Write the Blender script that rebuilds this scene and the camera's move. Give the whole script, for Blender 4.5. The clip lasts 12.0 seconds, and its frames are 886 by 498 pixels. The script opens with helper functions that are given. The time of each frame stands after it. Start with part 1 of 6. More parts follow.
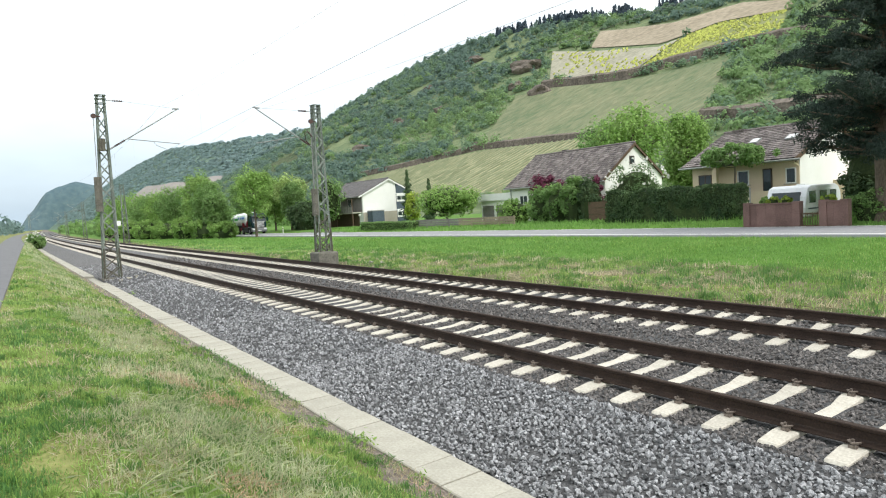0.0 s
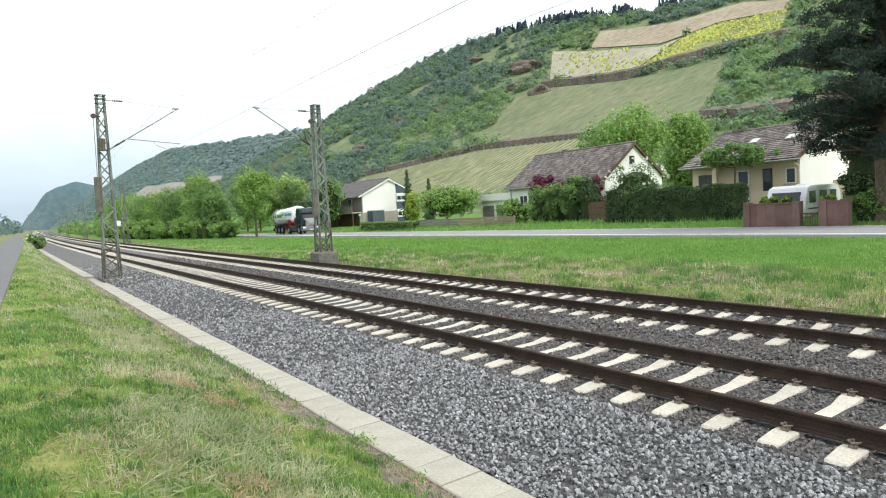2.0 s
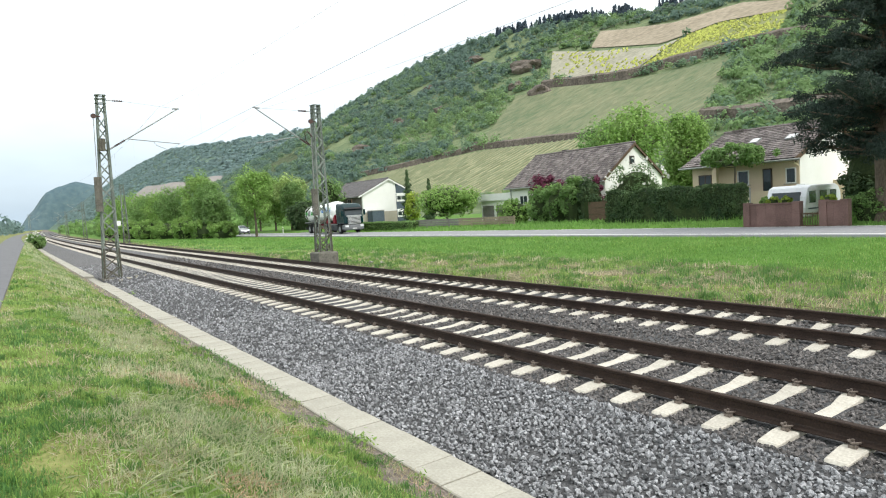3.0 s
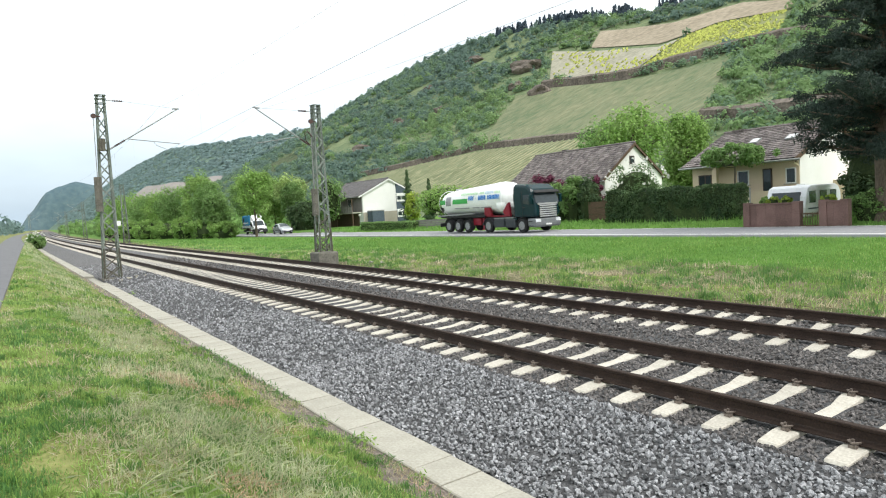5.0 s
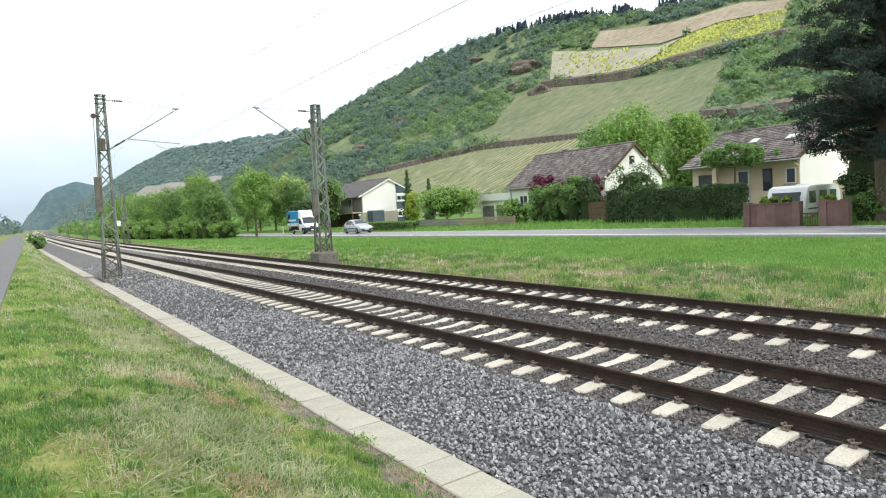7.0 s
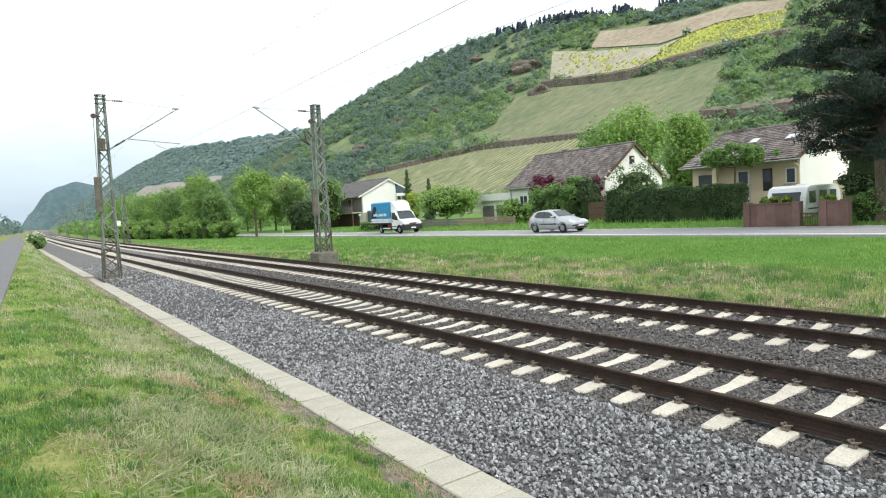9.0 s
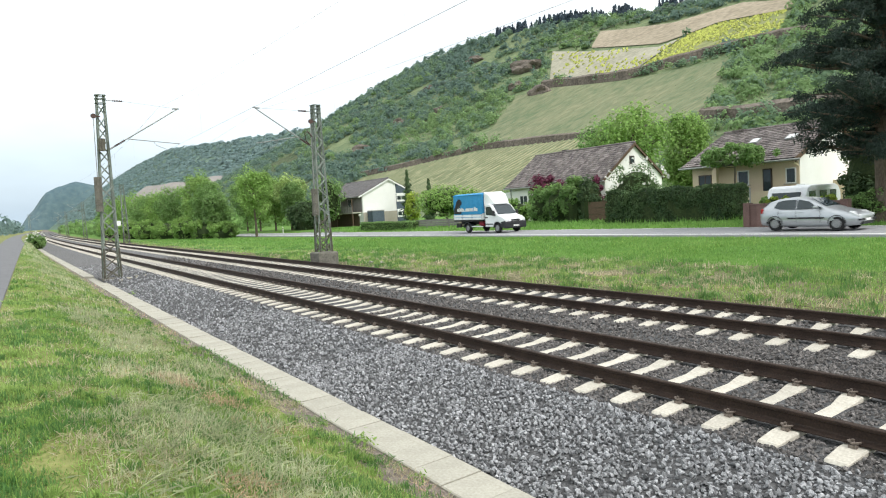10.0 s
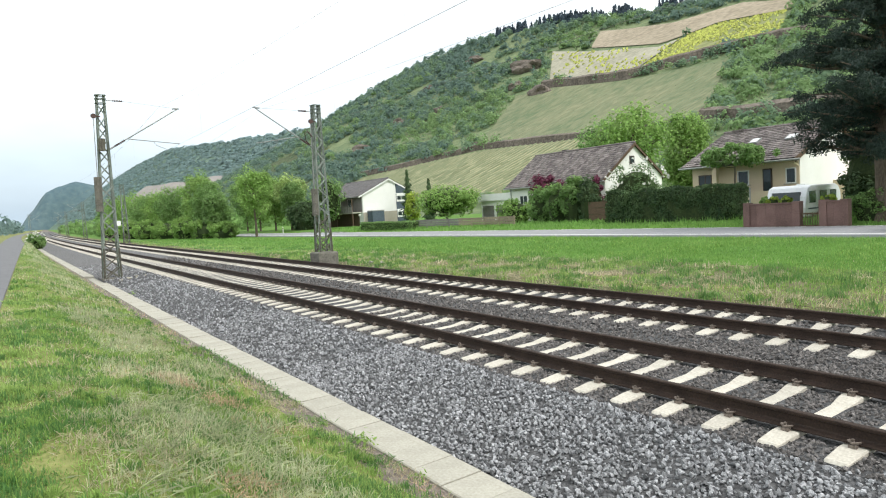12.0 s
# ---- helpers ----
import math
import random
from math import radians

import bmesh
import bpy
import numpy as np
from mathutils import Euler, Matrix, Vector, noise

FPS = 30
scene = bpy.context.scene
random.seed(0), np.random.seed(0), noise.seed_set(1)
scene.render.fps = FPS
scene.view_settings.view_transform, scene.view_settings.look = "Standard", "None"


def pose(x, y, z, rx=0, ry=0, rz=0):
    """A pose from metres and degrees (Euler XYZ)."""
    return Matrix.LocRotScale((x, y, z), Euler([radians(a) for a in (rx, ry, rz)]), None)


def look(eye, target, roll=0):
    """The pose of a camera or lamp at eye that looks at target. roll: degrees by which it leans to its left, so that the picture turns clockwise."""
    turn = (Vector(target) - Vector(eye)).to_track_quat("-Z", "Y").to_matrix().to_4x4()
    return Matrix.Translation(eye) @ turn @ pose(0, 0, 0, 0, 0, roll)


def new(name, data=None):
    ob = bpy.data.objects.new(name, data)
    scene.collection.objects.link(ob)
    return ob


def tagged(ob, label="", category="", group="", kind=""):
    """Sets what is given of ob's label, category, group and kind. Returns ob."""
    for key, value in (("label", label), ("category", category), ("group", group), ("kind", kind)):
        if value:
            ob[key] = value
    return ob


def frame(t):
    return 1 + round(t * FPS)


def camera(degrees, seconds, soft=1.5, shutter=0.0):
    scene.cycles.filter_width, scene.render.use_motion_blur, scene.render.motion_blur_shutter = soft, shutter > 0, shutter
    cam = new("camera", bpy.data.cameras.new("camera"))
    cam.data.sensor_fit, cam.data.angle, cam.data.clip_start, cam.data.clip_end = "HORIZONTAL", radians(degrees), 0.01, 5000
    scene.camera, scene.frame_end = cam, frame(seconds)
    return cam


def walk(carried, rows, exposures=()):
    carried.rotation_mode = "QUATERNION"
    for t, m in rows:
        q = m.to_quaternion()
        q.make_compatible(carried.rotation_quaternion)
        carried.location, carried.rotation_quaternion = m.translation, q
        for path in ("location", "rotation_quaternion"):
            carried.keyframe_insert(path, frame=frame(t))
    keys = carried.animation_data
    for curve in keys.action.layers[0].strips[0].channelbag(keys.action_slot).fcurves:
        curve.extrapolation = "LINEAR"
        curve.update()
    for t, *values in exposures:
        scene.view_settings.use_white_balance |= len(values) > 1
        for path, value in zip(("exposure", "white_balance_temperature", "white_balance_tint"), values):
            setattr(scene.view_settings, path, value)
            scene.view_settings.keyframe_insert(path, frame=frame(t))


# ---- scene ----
EYE = (0.0, 0.0, 2.461)
cam = camera(71.3, 12.0, soft=1.1, shutter=0.18)
view = Matrix.Translation(EYE) @ pose(0, 0, 0, 85.901, 0, -35.11) @ pose(0, 0, 0, 0, 0, -3.549)
walk(cam, [(0.0, view), (12.0, view)])

# ---------------------------------------------------------------- light
scene.view_settings.exposure = 0.64
SUN_AZ, SUN_EL = 165.0, 52.0
world = bpy.data.worlds.new("sky")
scene.world = world
world.use_nodes = True
wn, wl = world.node_tree.nodes, world.node_tree.links
bg = wn["Background"]
sky = wn.new("ShaderNodeTexSky")
sky.sky_type = "NISHITA"
sky.sun_disc = False
sky.sun_elevation, sky.sun_rotation = radians(SUN_EL), radians(SUN_AZ)
sky.dust_density, sky.air_density = 4.0, 1.0
wcoord = wn.new("ShaderNodeTexCoord")
wmap = wn.new("ShaderNodeMapping")
wmap.inputs["Scale"].default_value = (1.0, 1.0, 2.6)
wl.new(wcoord.outputs["Generated"], wmap.inputs["Vector"])
wnoise = wn.new("ShaderNodeTexNoise")
wnoise.inputs["Scale"].default_value, wnoise.inputs["Detail"].default_value = 2.2, 6.0
wl.new(wmap.outputs["Vector"], wnoise.inputs["Vector"])
wramp = wn.new("ShaderNodeValToRGB")
wramp.color_ramp.elements[0].position, wramp.color_ramp.elements[0].color = 0.32, (0.62, 0.62, 0.62, 1)
wramp.color_ramp.elements[1].position, wramp.color_ramp.elements[1].color = 0.62, (0.93, 0.93, 0.93, 1)
wl.new(wnoise.outputs["Fac"], wramp.inputs["Fac"])
wmix = wn.new("ShaderNodeMix")
wmix.data_type = "RGBA"
wsep = wn.new("ShaderNodeSeparateXYZ")
wl.new(wcoord.outputs["Generated"], wsep.inputs["Vector"])
cloud = wn.new("ShaderNodeValToRGB")
cloud.color_ramp.elements[0].position, cloud.color_ramp.elements[0].color = 0.02, (0.485, 0.60, 0.70, 1)
cloud.color_ramp.elements[1].position, cloud.color_ramp.elements[1].color = 0.30, (0.95, 1.0, 1.0, 1)
cgain = wn.new("ShaderNodeVectorMath")
cgain.operation = "SCALE"
cgain.inputs["Scale"].default_value = 10.4
wl.new(wsep.outputs["Z"], cloud.inputs["Fac"])
wl.new(cloud.outputs["Color"], cgain.inputs[0])
wl.new(cgain.outputs["Vector"], wmix.inputs["B"])
wl.new(wramp.outputs["Color"], wmix.inputs["Factor"])
wl.new(sky.outputs["Color"], wmix.inputs["A"])
wl.new(wmix.outputs["Result"], bg.inputs["Color"])
bg.inputs["Strength"].default_value = 0.105
sun_data = bpy.data.lights.new("sun", "SUN")
sun_data.energy, sun_data.angle, sun_data.color = 1.5, radians(14), (1.0, 0.975, 0.94)
sun = new("sun", sun_data)
sun.matrix_world = look((60 * math.sin(radians(SUN_AZ)), 60 * math.cos(radians(SUN_AZ)), 60 * math.tan(radians(SUN_EL))), (0, 0, 0))

# ---------------------------------------------------------------- materials
def mat(name, a, b, rough=0.85, scale=4.0, fine=40.0, bump=0.3, metal=0.0, rand=0.0, spec=0.3, depth=0.02, stretch=(1, 1, 1), trans=0.0):
    """Two tones mixed by noise at two scales, with fine relief; rand varies brightness from piece to piece."""
    m = bpy.data.materials.new(name)
    m.use_nodes = True
    n, l = m.node_tree.nodes, m.node_tree.links
    p = n["Principled BSDF"]
    p.inputs["Roughness"].default_value, p.inputs["Metallic"].default_value = rough, metal
    p.inputs["Specular IOR Level"].default_value = spec
    co = n.new("ShaderNodeTexCoord")
    mp = n.new("ShaderNodeMapping")
    mp.inputs["Scale"].default_value = stretch
    l.new(co.outputs["Object"], mp.inputs["Vector"])
    n1, n2 = n.new("ShaderNodeTexNoise"), n.new("ShaderNodeTexNoise")
    n1.inputs["Scale"].default_value, n1.inputs["Detail"].default_value = scale, 5.0
    n2.inputs["Scale"].default_value, n2.inputs["Detail"].default_value = fine, 4.0
    l.new(mp.outputs["Vector"], n1.inputs["Vector"])
    l.new(mp.outputs["Vector"], n2.inputs["Vector"])
    ad = n.new("ShaderNodeMath")
    ad.operation = "MULTIPLY_ADD"
    ad.inputs[1].default_value = 0.6
    l.new(n2.outputs["Fac"], ad.inputs[0])
    sc = n.new("ShaderNodeMath")
    sc.operation = "MULTIPLY"
    sc.inputs[1].default_value = 0.4
    l.new(n1.outputs["Fac"], sc.inputs[0])
    l.new(sc.outputs[0], ad.inputs[2])
    rp = n.new("ShaderNodeValToRGB")
    rp.color_ramp.elements[0].position, rp.color_ramp.elements[0].color = 0.36, (*a, 1)
    rp.color_ramp.elements[1].position, rp.color_ramp.elements[1].color = 0.64, (*b, 1)
    l.new(ad.outputs[0], rp.inputs["Fac"])
    out = rp.outputs["Color"]
    if rand:
        oi, ge = n.new("ShaderNodeObjectInfo"), n.new("ShaderNodeNewGeometry")
        sm = n.new("ShaderNodeMath")
        sm.operation = "ADD"
        l.new(oi.outputs["Random"], sm.inputs[0])
        l.new(ge.outputs["Random Per Island"], sm.inputs[1])
        fr = n.new("ShaderNodeMath")
        fr.operation = "FRACT"
        l.new(sm.outputs[0], fr.inputs[0])
        mr = n.new("ShaderNodeMapRange")
        mr.inputs["To Min"].default_value, mr.inputs["To Max"].default_value = 1 - rand, 1 + rand
        l.new(fr.outputs[0], mr.inputs["Value"])
        hs = n.new("ShaderNodeHueSaturation")
        l.new(mr.outputs["Result"], hs.inputs["Value"])
        l.new(out, hs.inputs["Color"])
        out = hs.outputs["Color"]
    l.new(out, p.inputs["Base Color"])
    if bump:
        bp = n.new("ShaderNodeBump")
        bp.inputs["Strength"].default_value, bp.inputs["Distance"].default_value = bump, depth
        l.new(ad.outputs[0], bp.inputs["Height"])
        l.new(bp.outputs["Normal"], p.inputs["Normal"])
    if trans:
        tr, ms = n.new("ShaderNodeBsdfTranslucent"), n.new("ShaderNodeMixShader")
        l.new(out, tr.inputs["Color"])
        ms.inputs["Fac"].default_value = trans
        l.new(p.outputs[0], ms.inputs[1])
        l.new(tr.outputs[0], ms.inputs[2])
        l.new(ms.outputs[0], n["Material Output"].inputs["Surface"])
    return m


def glass(name, tint=(0.03, 0.04, 0.045)):
    """Dark reflecting pane."""
    return mat(name, tint, tuple(c * 1.4 for c in tint), rough=0.05, bump=0, spec=0.4, scale=1.0, fine=6.0)

BALLAST = mat("ballast stone", (0.135, 0.138, 0.143), (0.365, 0.368, 0.378), rough=0.8, scale=9, fine=60, bump=0.5, rand=0.5)
# Near-black base colour stands in for shade in the gaps between stones.
BED = mat("gap-shade ballast base", (0.022, 0.022, 0.023), (0.13, 0.13, 0.132), rough=0.95, scale=12, fine=26, bump=1.0, depth=0.05)
STONE_RUST = mat("rust-dusted ballast stone", (0.072, 0.067, 0.064), (0.20, 0.186, 0.178), rough=0.9, scale=9, fine=60, bump=0.5, rand=0.4)
CONCRETE = mat("pale concrete", (0.31, 0.295, 0.245), (0.42, 0.40, 0.34), rough=0.9, scale=3, fine=30, bump=0.25, rand=0.06)
SLEEPER = mat("sleeper concrete", (0.39, 0.36, 0.305), (0.56, 0.53, 0.46), rough=0.9, scale=6, fine=40, bump=0.25, rand=0.10)
OLD_CONCRETE = mat("weathered concrete", (0.09, 0.085, 0.07), (0.21, 0.20, 0.17), rough=0.95, scale=4, fine=22, bump=0.5)
RUST = mat("rusted rail steel", (0.022, 0.015, 0.012), (0.056, 0.036, 0.027), rough=0.75, scale=5, fine=50, bump=0.3, metal=0.2)
RAILTOP = mat("worn rail head", (0.16, 0.13, 0.11), (0.30, 0.26, 0.23), rough=0.42, scale=4, fine=30, bump=0.1, metal=0.6, stretch=(1, 0.1, 1))
CLIP = mat("fastening steel", (0.10, 0.08, 0.065), (0.26, 0.22, 0.19), rough=0.7, scale=20, fine=60, bump=0.2, metal=0.3)
EARTH = mat("dry soil and straw", (0.10, 0.082, 0.068), (0.24, 0.205, 0.17), rough=1.0, scale=3, fine=24, bump=0.8)
ASPHALT = mat("asphalt", (0.22, 0.22, 0.23), (0.30, 0.30, 0.305), rough=0.9, scale=2, fine=50, bump=0.3)
ASPHALT_OLD = mat("old path asphalt", (0.12, 0.12, 0.125), (0.17, 0.17, 0.175), rough=0.9, scale=2, fine=50, bump=0.3)
MAST = mat("grey-green mast paint", (0.10, 0.12, 0.10), (0.30, 0.34, 0.305), rough=0.65, scale=2.2, fine=25, bump=0.2, stretch=(1, 1, 0.5))
MAST_FOOT = mat("rust-stained mast paint", (0.05, 0.042, 0.034), (0.17, 0.165, 0.13), rough=0.85, scale=3, fine=25, bump=0.3)
GALV = mat("galvanised steel", (0.22, 0.23, 0.22), (0.40, 0.41, 0.40), rough=0.5, scale=4, fine=30, bump=0.1, metal=0.5)
WIRE = mat("copper wire", (0.10, 0.11, 0.10), (0.2, 0.2, 0.19), rough=0.6, bump=0)
INSUL = mat("brown insulator", (0.06, 0.035, 0.03), (0.10, 0.06, 0.05), rough=0.3, bump=0)
RENDER_WHITE = mat("white wall render", (0.76, 0.75, 0.72), (0.84, 0.83, 0.81), rough=0.9, scale=0.8, fine=40, bump=0.15)
RENDER_CREAM = mat("cream wall render", (0.62, 0.50, 0.36), (0.72, 0.60, 0.45), rough=0.9, scale=0.8, fine=40, bump=0.15)
WOOD = mat("dark stained timber", (0.07, 0.045, 0.03), (0.15, 0.10, 0.065), rough=0.8, scale=3, fine=30, bump=0.3, stretch=(1, 1, 6))
GLASS = glass("window glass")
LAMP = mat("headlamp lens", (0.55, 0.57, 0.58), (0.75, 0.77, 0.78), rough=0.08, spec=0.7, bump=0)


class Mesh:
    """Collects verts and faces, with a material slot per face."""

    def __init__(self):
        self.v, self.f, self.s = [], [], []

    def add(self, verts, faces, slot=0):
        o = len(self.v)
        self.v.extend(tuple(p) for p in verts)
        self.f.extend(tuple(i + o for i in q) for q in faces)
        self.s.extend([slot] * len(faces))
        return self

    def box(self, x0, y0, z0, x1, y1, z1, slot=0, m=None):
        c = [(x, y, z) for z in (z0, z1) for y in (y0, y1) for x in (x0, x1)]
        if m is not None:
            c = [m @ Vector(p) for p in c]
        return self.add(c, [(0, 2, 3, 1), (4, 5, 7, 6), (0, 1, 5, 4), (2, 6, 7, 3), (0, 4, 6, 2), (1, 3, 7, 5)], slot)

    def bar(self, a, b, w, h=None, slot=0):
        """A square bar from a to b."""
        a, b = Vector(a), Vector(b)
        q = (b - a).to_track_quat("Z", "X").to_matrix().to_4x4()
        h = h or w
        return self.box(-w / 2, -h / 2, 0, w / 2, h / 2, (b - a).length, slot, Matrix.Translation(a) @ q)

    def tube(self, pts, r, n=8, slot=0, cap=True):
        """A round tube through points; r may be a list."""
        pts = [Vector(p) for p in pts]
        rs = r if isinstance(r, (list, tuple)) else [r] * len(pts)
        o = len(self.v)
        for i, p in enumerate(pts):
            d = pts[min(i + 1, len(pts) - 1)] - pts[max(i - 1, 0)]
            q = d.to_track_quat("Z", "X").to_matrix()
            for k in range(n):
                a = 2 * math.pi * k / n
                self.v.append(tuple(p + q @ Vector((rs[i] * math.cos(a), rs[i] * math.sin(a), 0))))
        for i in range(len(pts) - 1):
            for k in range(n):
                self.f.append((o + i * n + k, o + i * n + (k + 1) % n, o + (i + 1) * n + (k + 1) % n, o + (i + 1) * n + k))
                self.s.append(slot)
        if cap:
            self.f.append(tuple(o + k for k in reversed(range(n))))
            self.f.append(tuple(o + (len(pts) - 1) * n + k for k in range(n)))
            self.s += [slot, slot]
        return self

    def loft(self, rings, slot=0, cap=True):
        """Closed rings of equal length joined one to the next."""
        o, n = len(self.v), len(rings[0])
        for r in rings:
            self.v.extend(tuple(p) for p in r)
        for i in range(len(rings) - 1):
            for k in range(n):
                self.f.append((o + i * n + k, o + i * n + (k + 1) % n, o + (i + 1) * n + (k + 1) % n, o + (i + 1) * n + k))
                self.s.append(slot)
        if cap:
            self.f.append(tuple(o + k for k in reversed(range(n))))
            self.f.append(tuple(o + (len(rings) - 1) * n + k for k in range(n)))
            self.s += [slot, slot]
        return self

    def prism(self, outline, axis, a, b, slot=0):
        """An outline of two coordinates pushed along an axis from a to b."""
        def at(u, w, d):
            return {"x": (d, u, w), "y": (u, d, w), "z": (u, w, d)}[axis]
        return self.loft([[at(u, w, a) for u, w in outline], [at(u, w, b) for u, w in outline]], slot)

    def data(self, name, *mats, smooth=False):
        me = bpy.data.meshes.new(name)
        me.from_pydata(self.v, [], self.f)
        for m in mats:
            me.materials.append(m)
        if len(mats) > 1:
            me.polygons.foreach_set("material_index", self.s)
        bm = bmesh.new()
        bm.from_mesh(me)
        if len(self.f) < 20000:
            bmesh.ops.recalc_face_normals(bm, faces=bm.faces)
        bm.to_mesh(me)
        bm.free()
        if smooth:
            me.polygons.foreach_set("use_smooth", [True] * len(me.polygons))
        me.update()
        return me


def obj(name, mesh, *mats, parent=None, at=None, label="", category="", group="", kind="", smooth=False, bevel=0.0):
    me = mesh.data(name, *mats, smooth=smooth) if isinstance(mesh, Mesh) else mesh
    ob = new(name, me)
    if parent is not None:
        ob.parent = parent
    if at is not None:
        ob.matrix_basis = at
    if bevel:
        md = ob.modifiers.new("bevel", "BEVEL")
        md.width, md.segments, md.limit_method = bevel, 2, "ANGLE"
    return tagged(ob, label, category, group, kind)


def part(name, mesh, material, parent, label="", smooth=False, bevel=0.0, at=None):
    return obj(name, mesh, material, parent=parent, label=label, smooth=smooth, bevel=bevel, at=at)


def empty(name, m, label, category, group="", kind=""):
    ob = new(name)
    ob.matrix_basis = m
    return tagged(ob, label, category, group, kind)


# ---------------------------------------------------------------- plan
def bend(y):
    """The line curves gently to the right in the distance."""
    return 0.8e-4 * max(0.0, y - 55) ** 2 if y < 330 else 6.05 + 0.044 * (y - 330)


def path_edge(y):
    """The cycle path draws nearer to the line in the distance."""
    return max(-0.35, min(1.7, -0.65 + 0.025 * y))


def road_z(y):
    return 0.418 - 0.0085 * max(-100.0, min(y, 220))


def road_x(y):
    """Line of the near wheels of the traffic."""
    return 29.2 + 0.027 * y


TRACK_1, TRACK_2 = 7.0, 10.906
CREST_Y = [-400, 120, 163, 238, 323, 414, 482, 590, 643, 723, 800]
CREST_Z = [98, 102, 109, 120, 137, 146, 145, 136, 127, 102, 80]


def hill_z(x, y):
    t = (x - 100) / 250
    zc = float(np.interp(y, CREST_Y, CREST_Z))
    top = float(np.interp(y, [420, 520], [0.925, 1.0]))
    return 1 + min(0.0, t) * 200 + zc * min(max(t, 0), top) ** 1.1 - max(t - top, 0) * 0.15 * zc


def lerp_table(x, xs, zs):
    return float(np.interp(x, xs, zs))


def ground_z(x, y):
    """Height of the ground sheet: path, bank, track bed, meadow, road verge, valley floor."""
    u = x - bend(y)
    if u < 14.6:
        e = path_edge(y)
        z = lerp_table(u, [-60, e - 3.7, e - 2.7, e, e + 0.7, 2.95, 3.14, 3.7, 14.0, 14.6], [-0.5, 0.6, 0.78, 0.8, 0.72, -0.19, -0.225, -0.5, -0.5, -0.30])
        if e < u < 2.95:
            z += 0.05 * noise.noise((x * 0.9, y * 0.9, 0)) + 0.03 * noise.noise((x * 2.7, y * 2.7, 5))
        return z
    e = road_x(y) - 3.1
    rz = road_z(y)
    far = min(1.0, max(0.0, (u - 14.6) / max(1.0, e - bend(y) - 16.0)))
    z = -0.30 + (rz - 0.12 + 0.30) * far ** 1.3
    if u < e - bend(y) - 1:
        z += 0.06 * noise.noise((x * 0.25, y * 0.25, 3))
    if x > road_x(y) + 3.0:
        z = rz - 0.02 + min(0.35, (x - road_x(y) - 3.0) * 0.18) - 0.1
    return z
# ---------------------------------------------------------------- ground, road, path
GRASS = mat("short grass", (0.10, 0.13, 0.03), (0.25, 0.25, 0.09), rough=1.0, scale=1.2, fine=14, bump=1.0, depth=0.05)
MEADOW = mat("meadow grass", (0.06, 0.14, 0.02), (0.12, 0.23, 0.035), rough=1.0, scale=0.35, fine=9, bump=1.0, depth=0.06, stretch=(1, 0.6, 1))
VERGE = mat("dry verge grass", (0.075, 0.085, 0.035), (0.20, 0.175, 0.10), rough=1.0, scale=1.0, fine=10, bump=1.0, depth=0.05)


def ground():
    us = [-4500, -1500, -500, -160, -60, -20, -8, -4, -3.2, -2.6, -0.6, -0.3]
    us += [0.0, 0.3, 0.6, 1.0, 1.4, 1.8, 2.2, 2.6, 2.75, 2.95, 3.14, 3.7, 6, 9, 12, 13.5, 14.0, 14.3, 14.6, 15.2, 16, 17, 18, 19.5, 21, 23, 25, 27, 28.5, 30, 31, 32, 33, 34, 35, 36.5, 38, 40, 45, 55, 70, 100, 180, 400, 1200, 4500]
    ys = [-4500, -1000, -200, -50, -15, -6] + [-3 + 0.45 * i for i in range(50)] + [20 + 1.5 * i for i in range(40)] + [82, 88, 95, 105, 115, 130, 150, 175, 205, 240, 280, 330, 420, 600, 900, 1500, 2500, 4500]
    m = Mesh()
    for y in ys:
        for u in us:
            x = u + (bend(y) if abs(u) < 200 else 0)
            m.v.append((x, y, ground_z(x, y) if abs(u) < 400 else -1.0 if u < 0 else 0.5))
    n = len(us)
    for j in range(len(ys) - 1):
        for i in range(n - 1):
            m.f.append((j * n + i, j * n + i + 1, (j + 1) * n + i + 1, (j + 1) * n + i))
            u = (us[i] + us[i + 1]) / 2
            m.s.append(0 if u < 2.75 else 3 if u < 13.9 else 2 if u < (18.9 if ys[j] < 30 else 15.4) else 1)
    obj("ground", m, GRASS, MEADOW, VERGE, EARTH, kind="structure", label="grassy valley floor with mown bank and lush meadow", category="ground", smooth=True)


def strip(name, us, zs, ys, material, offset, kind="structure", label="", category=""):
    """A strip that follows the line: cross-section (u, z) carried along y."""
    m = Mesh()
    for y in ys:
        for u, z in zip(us, zs):
            m.v.append((*offset(u, y), z if not callable(z) else z(y)))
    n = len(us)
    for j in range(len(ys) - 1):
        for i in range(n - 1):
            m.f.append((j * n + i, j * n + i + 1, (j + 1) * n + i + 1, (j + 1) * n + i))
            m.s.append(0)
    return obj(name, m, material, kind=kind, label=label, category=category, smooth=False)


LONG_Y = [-30, -10] + [3.0 * i for i in range(0, 60)] + [185 + 12 * i for i in range(40)]


def on_line(u, y):
    return (u + bend(y), y)


def on_road(u, y):
    return (road_x(y) + u, y)


